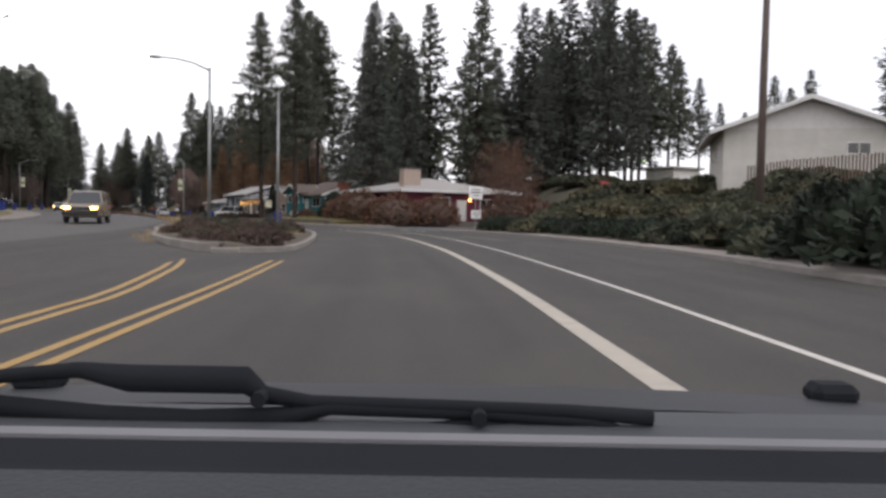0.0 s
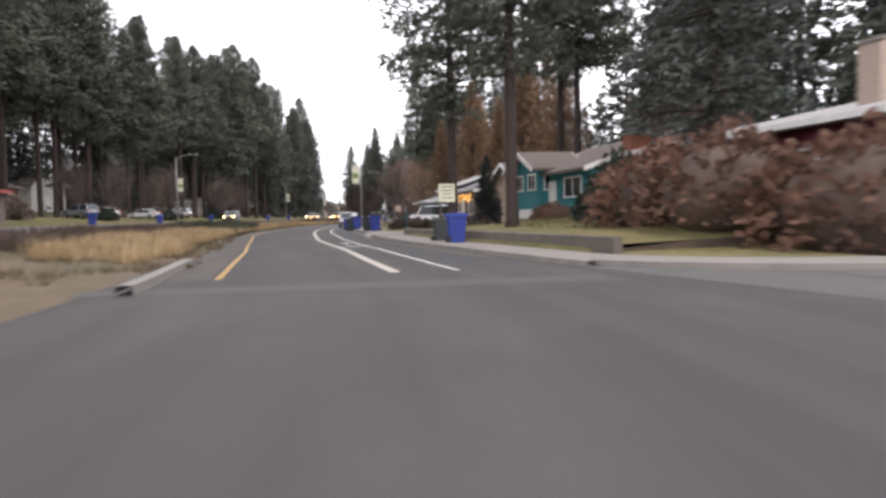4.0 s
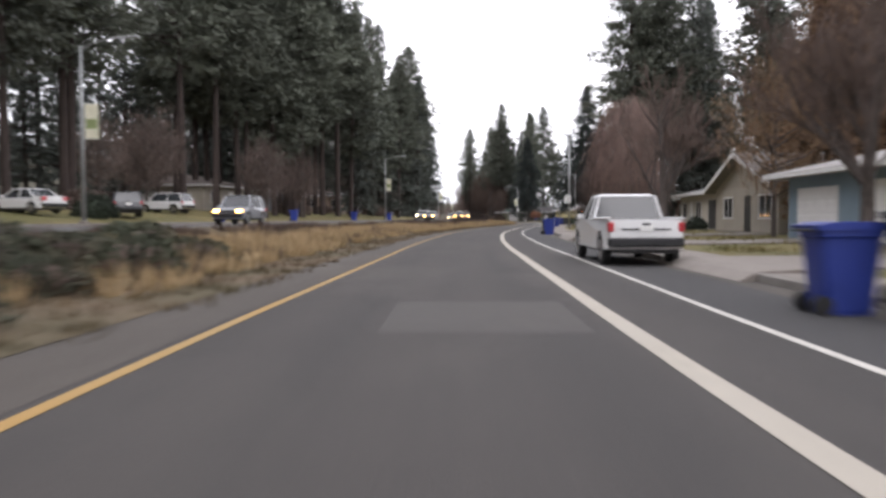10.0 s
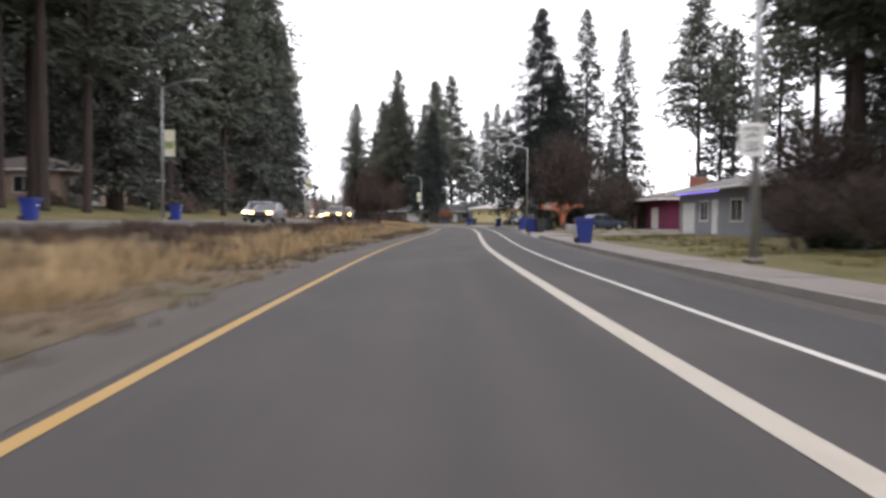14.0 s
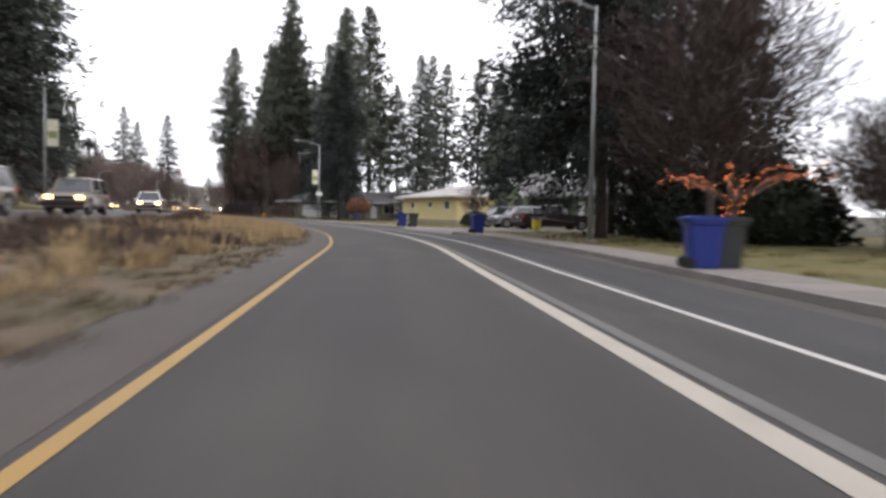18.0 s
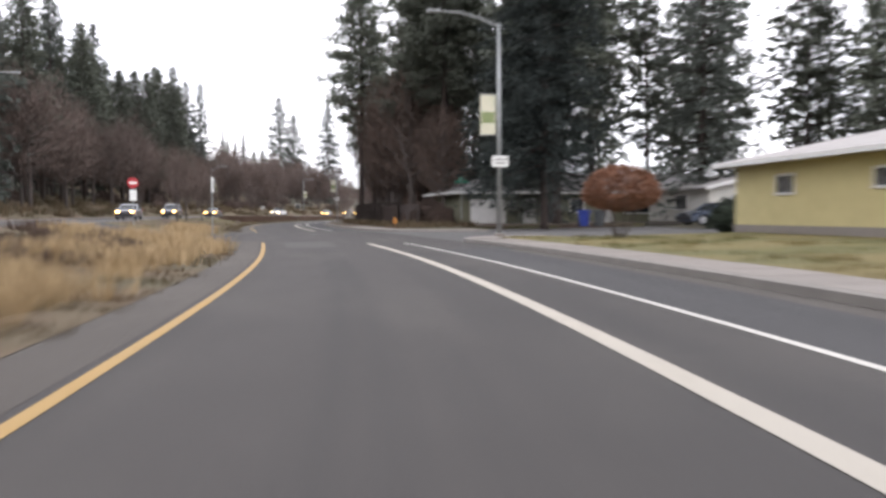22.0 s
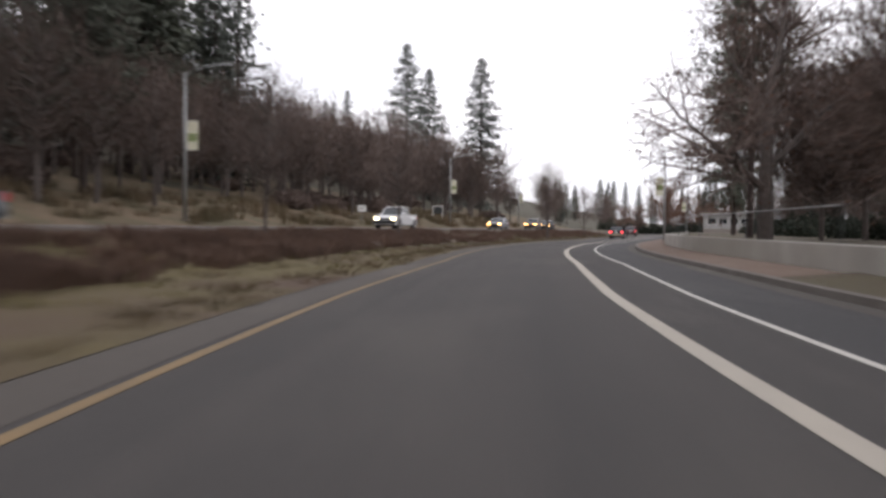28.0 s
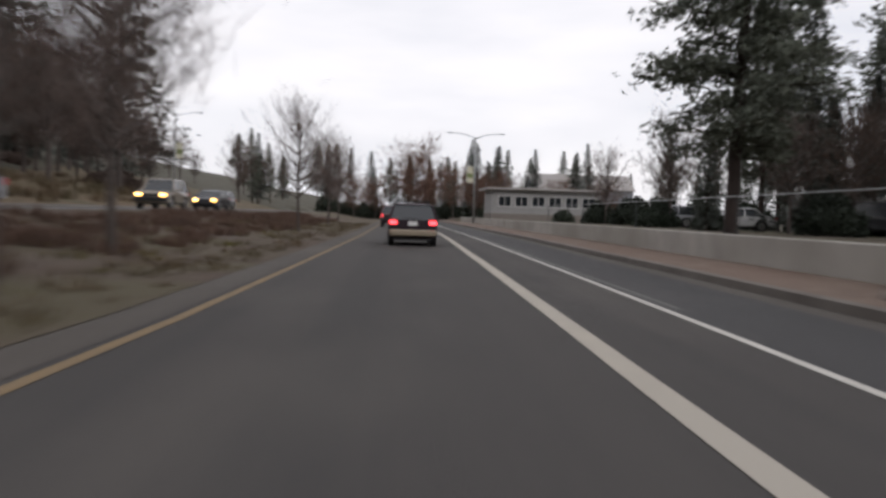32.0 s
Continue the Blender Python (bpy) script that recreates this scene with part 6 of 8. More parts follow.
# ---- refuse bins ----
def bin_proto(name, material, label):
    ob = thing(name, label, "bin", "bins along the kerb")
    b = Shape()
    rings = [(0.0, 0.24, 0.27), (0.06, 0.255, 0.285), (0.55, 0.29, 0.33), (0.9, 0.315, 0.36), (0.93, 0.345, 0.395), (1.0, 0.345, 0.395)]
    vs = []
    for z, hx, hy in rings:
        c = 0.05
        vs += [(-hx + c, -hy, z), (hx - c, -hy, z), (hx, -hy + c, z), (hx, hy - c, z), (hx - c, hy, z), (-hx + c, hy, z), (-hx, hy - c, z), (-hx, -hy + c, z)]
    fs = [tuple(range(8))[::-1]]
    for i in range(len(rings) - 1):
        fs += [(i * 8 + k, i * 8 + (k + 1) % 8, (i + 1) * 8 + (k + 1) % 8, (i + 1) * 8 + k) for k in range(8)]
    b.add(vs, fs + [tuple(range(40, 48))])
    part("body", b, material, ob)
    lid = Shape().prism([(-0.42, 1.0), (0.43, 1.0), (0.45, 1.06), (0.2, 1.1), (-0.3, 1.1), (-0.42, 1.06)], -0.37, 0.37)
    part("lid", lid, material, ob)
    part("handle", Shape().tube((-0.28, 0.47, 1.0), (0.28, 0.47, 1.0), 0.018, n=6), M_BLACK, ob)
    for sx in (-1, 1):
        part("wheel", Shape().tube((sx * 0.22, 0.33, 0.12), (sx * 0.3, 0.33, 0.12), 0.12, n=14), M_RUBBER, ob)
    part("label_bar", Shape().box(-0.1, 0.1, -0.385, -0.36, 0.72, 0.77), M_SIGNW, ob, "white printed bar")
    return ob


BLUE_BIN = bin_proto("recycling_bin", M_BLUE, "blue plastic wheeled recycling bin standing in the gutter")
GREY_BIN = bin_proto("rubbish_bin", M_GREYP, "dark grey plastic wheeled rubbish bin at the kerb")


def bins(proto, *places):
    for i, (s, lat, turn, *size) in enumerate(places):
        z = 0.0 if lat < along(s, KERB) - 0.2 and lat > 0 else None
        m = stand(s, lat, z, turn)
        if i:
            ob = copy_thing(proto, m)
            if size:
                ob.scale = (size[0],) * 3
        else:
            first = m
    proto.matrix_basis = first


bins(BLUE_BIN, (175.8, 5.4, 85), (134.2, 5.45, 80, 1.0), (163.6, 5.9, -82, 1.02), (189.6, 4.7, 90), (237.4, 5.3, 78), (278.0, 6.3, 85), (305.9, 6.2, 88), (322.3, 6.75, 84), (351.8, 7.1, 95), (371.6, 6.55, 80), (423.9, 19.6, 60), (186, -19.6, 90), (212, -19.6, 95), (240, -19.6, 80), (258, -19.6, 92), (281, -19.6, 85), (300, -19.6, 90), (322, -19.6, 80), (161, -19.6, 80))
bins(GREY_BIN, (238.4, 5.2, 85), (136.8, 5.4, 88, 0.82), (164.3, 5.4, -85, 0.92), (176.7, 4.9, 80), (188.9, 5.4, 90), (305.5, 6.85, 92), (322.6, 7.35, 92), (369.0, 6.8, 84), (422.7, 20.2, 70), (353.0, 7.3, 75))
bag = thing("rubbish_bag", "white plastic bag heaped on a bin", "bag")
for i, (x, y, z, r) in enumerate(((0.0, 0.0, 0.16, 0.3), (0.16, 0.1, 0.38, 0.24), (-0.2, -0.12, 0.3, 0.2))):
    part("sack", Shape().ball((x, y, z), r * 1.1, r, r * 0.8, 12, 8, 0.12, random.Random(i)), M_BAG, bag, smooth=True)
bag.matrix_basis = stand(188.9, 5.4, 1.07, 20)
ybin = thing("yellow_tub", "yellow tub with a dark lid on the lawn", "tub")
part("body", Shape().tube((0, 0, 0), (0, 0, 0.75), 0.27, 0.33, 16), node_mat("yellow_plastic", (0.6, 0.5, 0.04), 0.5), ybin)
part("lid", Shape().tube((0, 0, 0.75), (0, 0, 0.9), 0.36, 0.26, 16), M_BLACK, ybin)
ybin.matrix_basis = stand(357.3, 12.6)

# ---- lamps, poles and signs ----
def lamp(s, lat, h=9.2, arm=2.6, banner=True, side=-1, label="galvanised street lamp with a long curved arm", flange=True, double=False):
    ob = thing("street_lamp", label, "street lamp", "street lamps")
    p = Shape().path([(0, 0, 0.1), (0, 0, h * 0.5), (0, 0, h)], [0.11, 0.085, 0.06], 12)
    part("pole", p, M_METAL, ob, smooth=True)
    part("base_plate", Shape().box(-0.2, 0.2, -0.2, 0.2, 0, 0.12, 0.03), M_CONC, ob)
    for sx in (-1, 1):
        for sy in (-1, 1):
            part("bolt", Shape().tube((sx * 0.15, sy * 0.15, 0.12), (sx * 0.15, sy * 0.15, 0.18), 0.02, n=6), M_METAL, ob)
    for sd in ((side, -side) if double else (side,)):
        pts = [(0, 0, h - 0.15), (sd * arm * 0.35, 0, h + 0.22), (sd * arm * 0.7, 0, h + 0.4), (sd * arm, 0, h + 0.42)]
        a = part("arm", Shape().path(pts, [0.05, 0.045, 0.04, 0.035], 8), M_METAL, ob, smooth=True)
        hd = Shape().prism([(-0.12, 0.0), (0.12, 0.0), (0.14, 0.06), (0.07, 0.12), (-0.07, 0.12), (-0.14, 0.06)], 0, 0.55)
        hd.v = [(sd * (arm + x), y, h + 0.36 + z) for x, y, z in hd.v]
        part("lamp_head", hd, M_METAL, a)
    if banner:
        b = Shape().box(side * 0.16 if side > 0 else -0.86, 0.86 if side > 0 else -0.16, -0.01, 0.01, h * 0.48, h * 0.48 + 1.75)
        bo = part("banner", b, M_BANNER, ob, "cream cloth banner with a green band")
        x0, x1 = (0.16, 0.86) if side > 0 else (-0.86, -0.16)
        part("band", Shape().box(x0 + 0.05, x1 - 0.05, -0.016, 0.016, h * 0.48 + 0.5, h * 0.48 + 1.0), M_BANNER_G, bo)
        for zz in (h * 0.48 - 0.03, h * 0.48 + 1.78):
            part("banner_arm", Shape().tube((0, 0, zz), (side * 0.9, 0, zz), 0.018, n=6), M_METAL, ob)
    ob.matrix_basis = stand(s, lat)
    return ob


lamp(94, -8.3, 9.0, 2.6, False, -1)
lamp(101, -3.9, 9.0, 2.4, False, -1)
lamp(186.3, 6.15)
lamp(262, 7.6, 9.3, 2.6, False)
lamp(337, 8.5, 9.3, 2.8, False)
lamp(408, 8.4, 9.5, 2.7)
lamp(494.5, 6.8, 9.2, 2.6)
lamp(570, 6.75, 9.2, 2.7)
lamp(648, 8.2, 9.5, 2.6, True, -1, double=True)
for s, lat in ((220, -19.4), (297, -19.4), (366, -19.4), (430, -19.6), (532, -21.6), (651, -25), (592, -22)):
    lamp(s, lat, 9.0, 2.5, True, 1)


def text(body, size, material, parent, m):
    cu = bpy.data.curves.new("lettering", "FONT")
    cu.body, cu.size, cu.align_x, cu.align_y = body, size, "CENTER", "CENTER"
    cu.extrude = 0.004
    cu.materials.append(material)
    ob = new("lettering", cu)
    ob.parent = parent
    ob.matrix_basis = m
    return ob


def board(name, label, w, h, material, z, post=0.0, bars=(), words=(), back=None):
    """A sign that faces traffic (towards smaller s)."""
    ob = thing(name, label, "sign")
    if post:
        part("post", Shape().tube((0, 0.04, 0), (0, 0.04, post), 0.03, n=8), M_METAL, ob)
    pl = part("plate", Shape().box(-w / 2, w / 2, -0.012, 0.006, z, z + h, 0.004), material, ob)
    part("border", Shape().box(-w / 2 + 0.02, w / 2 - 0.02, -0.016, -0.01, z + 0.02, z + h - 0.02), back or material, pl)
    for x, zz, ww, hh in bars:
        part("bar", Shape().box(x - ww / 2, x + ww / 2, -0.022, -0.012, zz, zz + hh), M_INK, pl)
    for body, size, zz in words:
        text(body, size, M_INK, pl, pose(0, -0.018, zz, 90, 0, 0))
    return ob


b = board("speed_limit_sign", "white speed limit sign reading 30 on a lamp pole", 0.62, 0.78, M_SIGNW, 2.5, words=(("SPEED", 0.15, 3.13), ("LIMIT", 0.15, 2.98), ("30", 0.34, 2.72)))
b.matrix_basis = stand(261.85, 7.45)
b = board("monument_sign", "white lettered board on posts above a hedge", 1.05, 0.85, M_SIGNW, 2.35, 3.2, bars=((0, 2.95, 0.7, 0.06), (0, 2.75, 0.8, 0.08), (0, 2.55, 0.5, 0.05)))
b.matrix_basis = stand(99.6, 9.4, 0.0, 8)
b = board("notice_sign", "small pale notice board on the hedge", 0.75, 0.55, M_SIGNW, 1.0, 1.5, bars=((0, 1.38, 0.5, 0.05), (0, 1.24, 0.55, 0.05), (0, 1.1, 0.4, 0.05)))
b.matrix_basis = stand(99.4, 9.35, 0.0, 8)
b = board("yard_sign", "pale weathered notice on two dark wooden posts beside the lawn", 0.74, 0.8, M_BANNER, 1.25, 0, bars=((0, 1.9, 0.5, 0.04), (0, 1.75, 0.56, 0.04), (0, 1.6, 0.44, 0.03), (0, 1.42, 0.5, 0.03)))
for sx in (-0.32, 0.32):
    part("post", Shape().box(sx - 0.04, sx + 0.04, 0.008, 0.09, -0.1, 1.3, 0.006), M_FENCE_D, b)
b.matrix_basis = stand(139.7, 6.35)
b = board("lamp_notice", "small white notice strapped to the lamp pole", 0.75, 0.5, M_SIGNW, 3.1, bars=((0, 3.42, 0.55, 0.05), (0, 3.25, 0.45, 0.05)))
b.matrix_basis = stand(407.85, 8.4)
b = board("lamp_notice", "small white notice strapped to the lamp pole", 0.6, 0.5, M_SIGNW, 3.1, bars=((0, 3.4, 0.45, 0.05), (0, 3.22, 0.4, 0.05)))
b.matrix_basis = stand(494.35, 6.8)
b = board("wrong_way_sign", "white plate with a dark arrow on the median post", 0.5, 0.7, M_SIGNW, 2.3, 3.0, bars=((0, 2.45, 0.08, 0.4),))
b.matrix_basis = stand(413.5, -4.3, None, 76)
b = board("median_notice", "small pale sign on the far bank", 0.9, 0.6, M_SIGNW, 1.1, 1.7, bars=((0, 1.35, 0.6, 0.1),))
b.matrix_basis = stand(563, -22.5)
b = board("park_notice", "framed dark notice board on white posts", 1.3, 1.0, M_INK, 0.9, 0, back=M_GREYP)
for sx in (-0.7, 0.7):
    part("post", Shape().box(sx - 0.05, sx + 0.05, -0.03, 0.05, 0, 2.05), M_TRIM, b)
part("header", Shape().box(-0.75, 0.75, -0.04, 0.05, 1.92, 2.05), M_TRIM, b)
b.matrix_basis = stand(596, -25)

stop = thing("stop_sign", "red octagonal stop sign with a white plate below on a post", "sign")
part("post", Shape().tube((0, 0.04, 0), (0, 0.04, 3.1), 0.035, n=8), M_METAL, stop)
oct_ = Shape()
oct_.add([(0.37 * math.cos(math.pi / 8 + k * math.pi / 4), y, 2.75 + 0.37 * math.sin(math.pi / 8 + k * math.pi / 4)) for y in (-0.012, 0.006) for k in range(8)], [tuple(range(8)), tuple(range(15, 7, -1))] + [(k, (k + 1) % 8, 8 + (k + 1) % 8, 8 + k) for k in range(8)])
pl = part("plate", oct_, M_SIGNR, stop)
part("bar", Shape().box(-0.24, 0.24, -0.02, -0.012, 2.67, 2.83), M_SIGNW, pl)
part("lower_plate", Shape().box(-0.22, 0.22, -0.012, 0.006, 1.6, 2.3, 0.004), M_SIGNW, stop)
stop.matrix_basis = stand(429, -9.8)

street = thing("street_name_sign", "green street name plate on a post at the corner", "sign")
part("post", Shape().tube((0, 0, 0), (0, 0, 3.0), 0.035, n=8), M_METAL, street)
for a in (0, 1):
    q = Shape().box(-0.5, 0.5, -0.01, 0.01, 2.75 + a * 0.22, 2.94 + a * 0.22)
    if a:
        q.v = [(y, x, z) for x, y, z in q.v]
    part("plate", q, M_SIGNG, street)
street.matrix_basis = stand(430.7, 12.8, 0.7)
M_MAIL = node_mat("dull_teal_paint", (0.02, 0.1, 0.105), 0.6)
mail = thing("mailbox", "teal mailbox on a short teal post beside the driveway", "mailbox")
part("post", Shape().box(-0.045, 0.045, -0.045, 0.045, 0, 1.1, 0.01), M_MAIL, mail)
part("box", Shape().prism([(-0.2, 1.1), (0.2, 1.1), (0.2, 1.22), (0.1, 1.3), (-0.1, 1.3), (-0.2, 1.22)], -0.08, 0.08), M_MAIL, mail)
part("flap", Shape().box(-0.07, 0.07, -0.212, -0.203, 1.12, 1.25, 0.004), M_INK, mail)
mail.matrix_basis = stand(154.8, 6.9)

wp = thing("utility_pole", "weathered wooden utility pole on the bank", "pole")
part("pole", Shape().path([(0, 0, -0.5), (0, 0, 6), (0.05, 0, 12.5)], [0.2, 0.17, 0.12], 12), M_POLEWOOD, wp, smooth=True)
part("crossarm", Shape().box(-1.2, 1.2, -0.06, 0.06, 11.6, 11.72, 0.01), M_POLEWOOD, wp)
for x in (-1, -0.4, 0.4, 1):
    part("insulator", Shape().tube((x, 0, 11.72), (x, 0, 11.9), 0.04, 0.05, 8), M_CONC, wp)
wp.matrix_basis = stand(80.5, 17.0)
lp = thing("leaning_pole", "leaning bare birch pole among the thicket", "pole")
part("pole", Shape().path([(0, 0, -0.2), (-0.9, -0.3, 3.5), (-2.2, -0.8, 8.5)], [0.09, 0.07, 0.03], 9), M_BARK_GREY, lp, smooth=True)
for k, (z, dx, dy, up) in enumerate(((3.6, 1.6, 0.9, 1.8), (4.8, -1.3, 0.6, 1.6), (5.9, 1.2, -0.5, 1.9), (6.8, -0.9, -0.4, 1.6), (7.6, 0.6, 0.5, 1.5))):
    x = -0.26 * z
    part("limb", Shape().path([(x, 0.36 * x, z), (x + 0.5 * dx, 0.36 * x + 0.5 * dy, z + 0.5 * up), (x + 0.8 * dx, 0.36 * x + dy, z + up)], [0.035, 0.025, 0.01], 5), M_BARK_GREY, lp)
lp.matrix_basis = stand(443, 12.4)


def hydrant():
    ob = thing("fire_hydrant", "orange-yellow fire hydrant beside the sidewalk", "hydrant")
    part("barrel", Shape().path([(0, 0, 0), (0, 0, 0.06), (0, 0, 0.07), (0, 0, 0.5)], [0.17, 0.17, 0.11, 0.11], 14), M_HYDRANT, ob)
    part("flange", Shape().tube((0, 0, 0.5), (0, 0, 0.55), 0.16, n=14), M_HYDRANT, ob)
    part("bonnet", Shape().ball((0, 0, 0.56), 0.13, 0.13, 0.16, 12, 8), M_HYDRANT, ob, smooth=True)
    part("nut", Shape().tube((0, 0, 0.7), (0, 0, 0.78), 0.035, n=5), M_HYDRANT, ob)
    for a in (0, 90, 180):
        d = (math.cos(radians(a)), -math.sin(radians(a)), 0)
        part("outlet", Shape().tube((d[0] * 0.09, d[1] * 0.09, 0.4), (d[0] * 0.2, d[1] * 0.2, 0.4), 0.06, n=10), M_HYDRANT, ob)
    return ob


HYD = hydrant()
HYD.matrix_basis = stand(238.5, 8.3)
copy_thing(HYD, stand(438.7, 9.3))

# ---- walls, fences ----
def garden_wall(name, label, s0, s1, lat, h, material, step=2.4, thick=0.22, z=None):
    ob = thing(name, label, "wall")
    s = s0
    while s < s1 - 0.2:
        e = min(s + step, s1)
        sh = Shape()
        v = []
        for q in (s, e):
            l0 = lat(q)
            zb = land(q, l0 - 0.05) if z is None else z
            for d, zz in ((0, -0.2), (thick, -0.2), (thick, h - 0.02), (thick - 0.03, h), (0.03, h), (0, h - 0.02)):
                v.append(spot(q - (0.008 if q == e else -0.008), l0 + d, zb + zz))
        sh.add(v, [tuple(range(6)), tuple(range(11, 5, -1))] + [(k, (k + 1) % 6, 6 + (k + 1) % 6, 6 + k) for k in range(6)])
        part("panel", sh, material, ob)
        s = e
    return ob


garden_wall("retaining_wall", "low stained concrete wall in front of the lawn", 123, 141, krb(1.75), 0.42, M_WALLD, 3.0)
garden_wall("retaining_wall", "low stained concrete wall in front of the lawn", 141, 151, lambda s: along(s, KERB) + 1.75, 0.35, M_WALLD, 3.0)
garden_wall("stone_wall", "low rough stone wall beside a driveway", 306, 313, lambda s: along(s, KERB) + 3.6, 0.6, M_STONE, 0.7, 0.3)
garden_wall("park_wall", "long weathered concrete wall with dark stains", 499, 548.5, krb(1.9), 0.72, M_WALLC, 3.0, z=0.15)
garden_wall("park_wall", "long weathered concrete wall with dark stains", 550.5, 668, krb(1.9), 0.72, M_WALLC, 3.0, z=0.15)


def board_fence(name, label, s0, s1, lat, h, material, w=0.14):
    ob = thing(name, label, "fence")
    me = Shape().box(-0.011, 0.011, 0, w - 0.01, 0, h, 0.004).mesh("board", material)
    s, i = s0, 0
    while s < s1:
        o = new("board", me)
        o.parent = ob
        l0 = lat(s)
        o.matrix_basis = stand(s, l0) @ Matrix.Translation((0, 0, 0.04 * math.sin(i * 2.7) - 0.05))
        s += w
        i += 1
    return ob


board_fence("board_fence", "dark weathered board fence beside a tall hedge", 440.5, 452, lambda s: 11.7, 1.9, M_FENCE_D, 0.16)
board_fence("hill_fence", "weathered wooden board fence on the slope", 80, 90, lambda s: 21 + (93 - s) * 0.55, 1.8, M_FENCE, 0.15)


def twig_hedge(name, seed, length, width, h, label):
    """A leafless hedge clipped square: a dark inner mass under a coat of short twigs."""
    rng = np.random.default_rng(seed)
    ob = thing(name, label, "hedge", "hedge along the road")
    part("core", Shape().box(-width / 2 + 0.14, width / 2 - 0.14, -length / 2, length / 2, -0.1, h - 0.16, 0.1), M_BRUSH, ob)
    n = 3600
    face = rng.random(n)
    y = rng.uniform(-length / 2, length / 2, n)
    z = rng.uniform(0.02, h, n)
    x = np.where(rng.random(n) < 0.85, -width / 2, width / 2) + rng.normal(0, 0.06, n)
    top = face < 0.3
    x = np.where(top, rng.uniform(-width / 2, width / 2, n), x)
    z = np.where(top, h + rng.normal(0, 0.07, n) + 0.06 * np.sin(y * 1.9 + seed), z)
    d = rng.normal(0, 0.5, (n, 3)) + (0, 0, 0.9)
    d[:, 0] += np.where(top, 0, np.sign(x) * 0.35)
    d /= np.linalg.norm(d, axis=1)[:, None]
    s = Shape()
    v, f = sprays(np.stack([x, y, z], 1), d, rng.uniform(0.12, 0.36, n), rng.uniform(0.02, 0.06, n), rng)
    s.v, s.f = v.tolist(), f
    part("foliage", s, M_BRUSH, ob, fix=False)
    return ob


HEDGE = twig_hedge("twig_hedge", 29, 3.3, 1.7, 1.95, "tall dark brown leafless hedge beside the verge")
put(HEDGE, *[(451.5 + 3.2 * i, 10.75 - 0.03 * i, (1.02, 0.97, 1.05)[i % 3], 180 * (i % 2)) for i in range(10)], group="hedge along the road")
put(shrub("fence_brush", 31, 1.7, 1.2, 1.9, M_HEATH, "leafless reddish-brown thicket beside the fence", 3200, 0.13, "shrub"), (441.8, 12.9, 1.1, 0), (444, 13.6, 1.2, 90), (439.3, 13.4, 0.9, 40), (446.5, 13.2, 1.1, 150), (486, 10.6, 0.8, 60), (490, 10.4, 0.7, 120), (495, 10.6, 0.6, 200), group="thicket beside the fence")

chain = thing("chain_link_fence", "galvanised mesh fence rail above the park wall", "fence")
for i, s in enumerate(range(507, 612, 3)):
    x, y, z = spot(s, along(s, KERB) + 2.25, 0.7)
    if i % 3 == 0:
        part("post", Shape().tube((x, y, z), (x, y, z + 1.12), 0.022, n=6), M_GREYP, chain)
    x2, y2, _ = spot(s + 3, along(s + 3, KERB) + 2.25)
    part("rail", Shape().tube((x, y, z + 1.1), (x2, y2, z + 1.1), 0.014, n=6), M_METAL, chain)

pl = thing("stone_pillar", "pale stone gate pillar at the end of the fence", "pillar")
part("shaft", Shape().box(-0.35, 0.35, -0.35, 0.35, 0, 1.5, 0.03), M_STONE, pl)
part("cap", Shape().box(-0.42, 0.42, -0.42, 0.42, 1.5, 1.64, 0.03), M_CONC, pl)
pl.matrix_basis = stand(502, 8.0)

# ---- vehicles ----
KINDS = {
    # length, width, belt, top, screen foot, screen top, rear top, rear foot, bonnet height, tail height
    "wagon": (4.7, 1.75, 0.92, 1.5, 0.95, 0.3, -1.95, -2.28, 0.86, 0.92),
    "sedan": (4.65, 1.8, 0.9, 1.44, 0.95, 0.2, -1.0, -1.7, 0.84, 0.98),
    "suv": (4.6, 1.86, 1.02, 1.72, 1.0, 0.4, -1.9, -2.22, 1.0, 1.02),
    "pickup": (5.5, 1.9, 1.12, 1.78, 1.05, 0.55, -0.5, -0.62, 1.1, 1.1),
    "van": (5.1, 1.98, 1.05, 1.95, 1.75, 1.15, -2.4, -2.5, 1.1, 1.05),
}


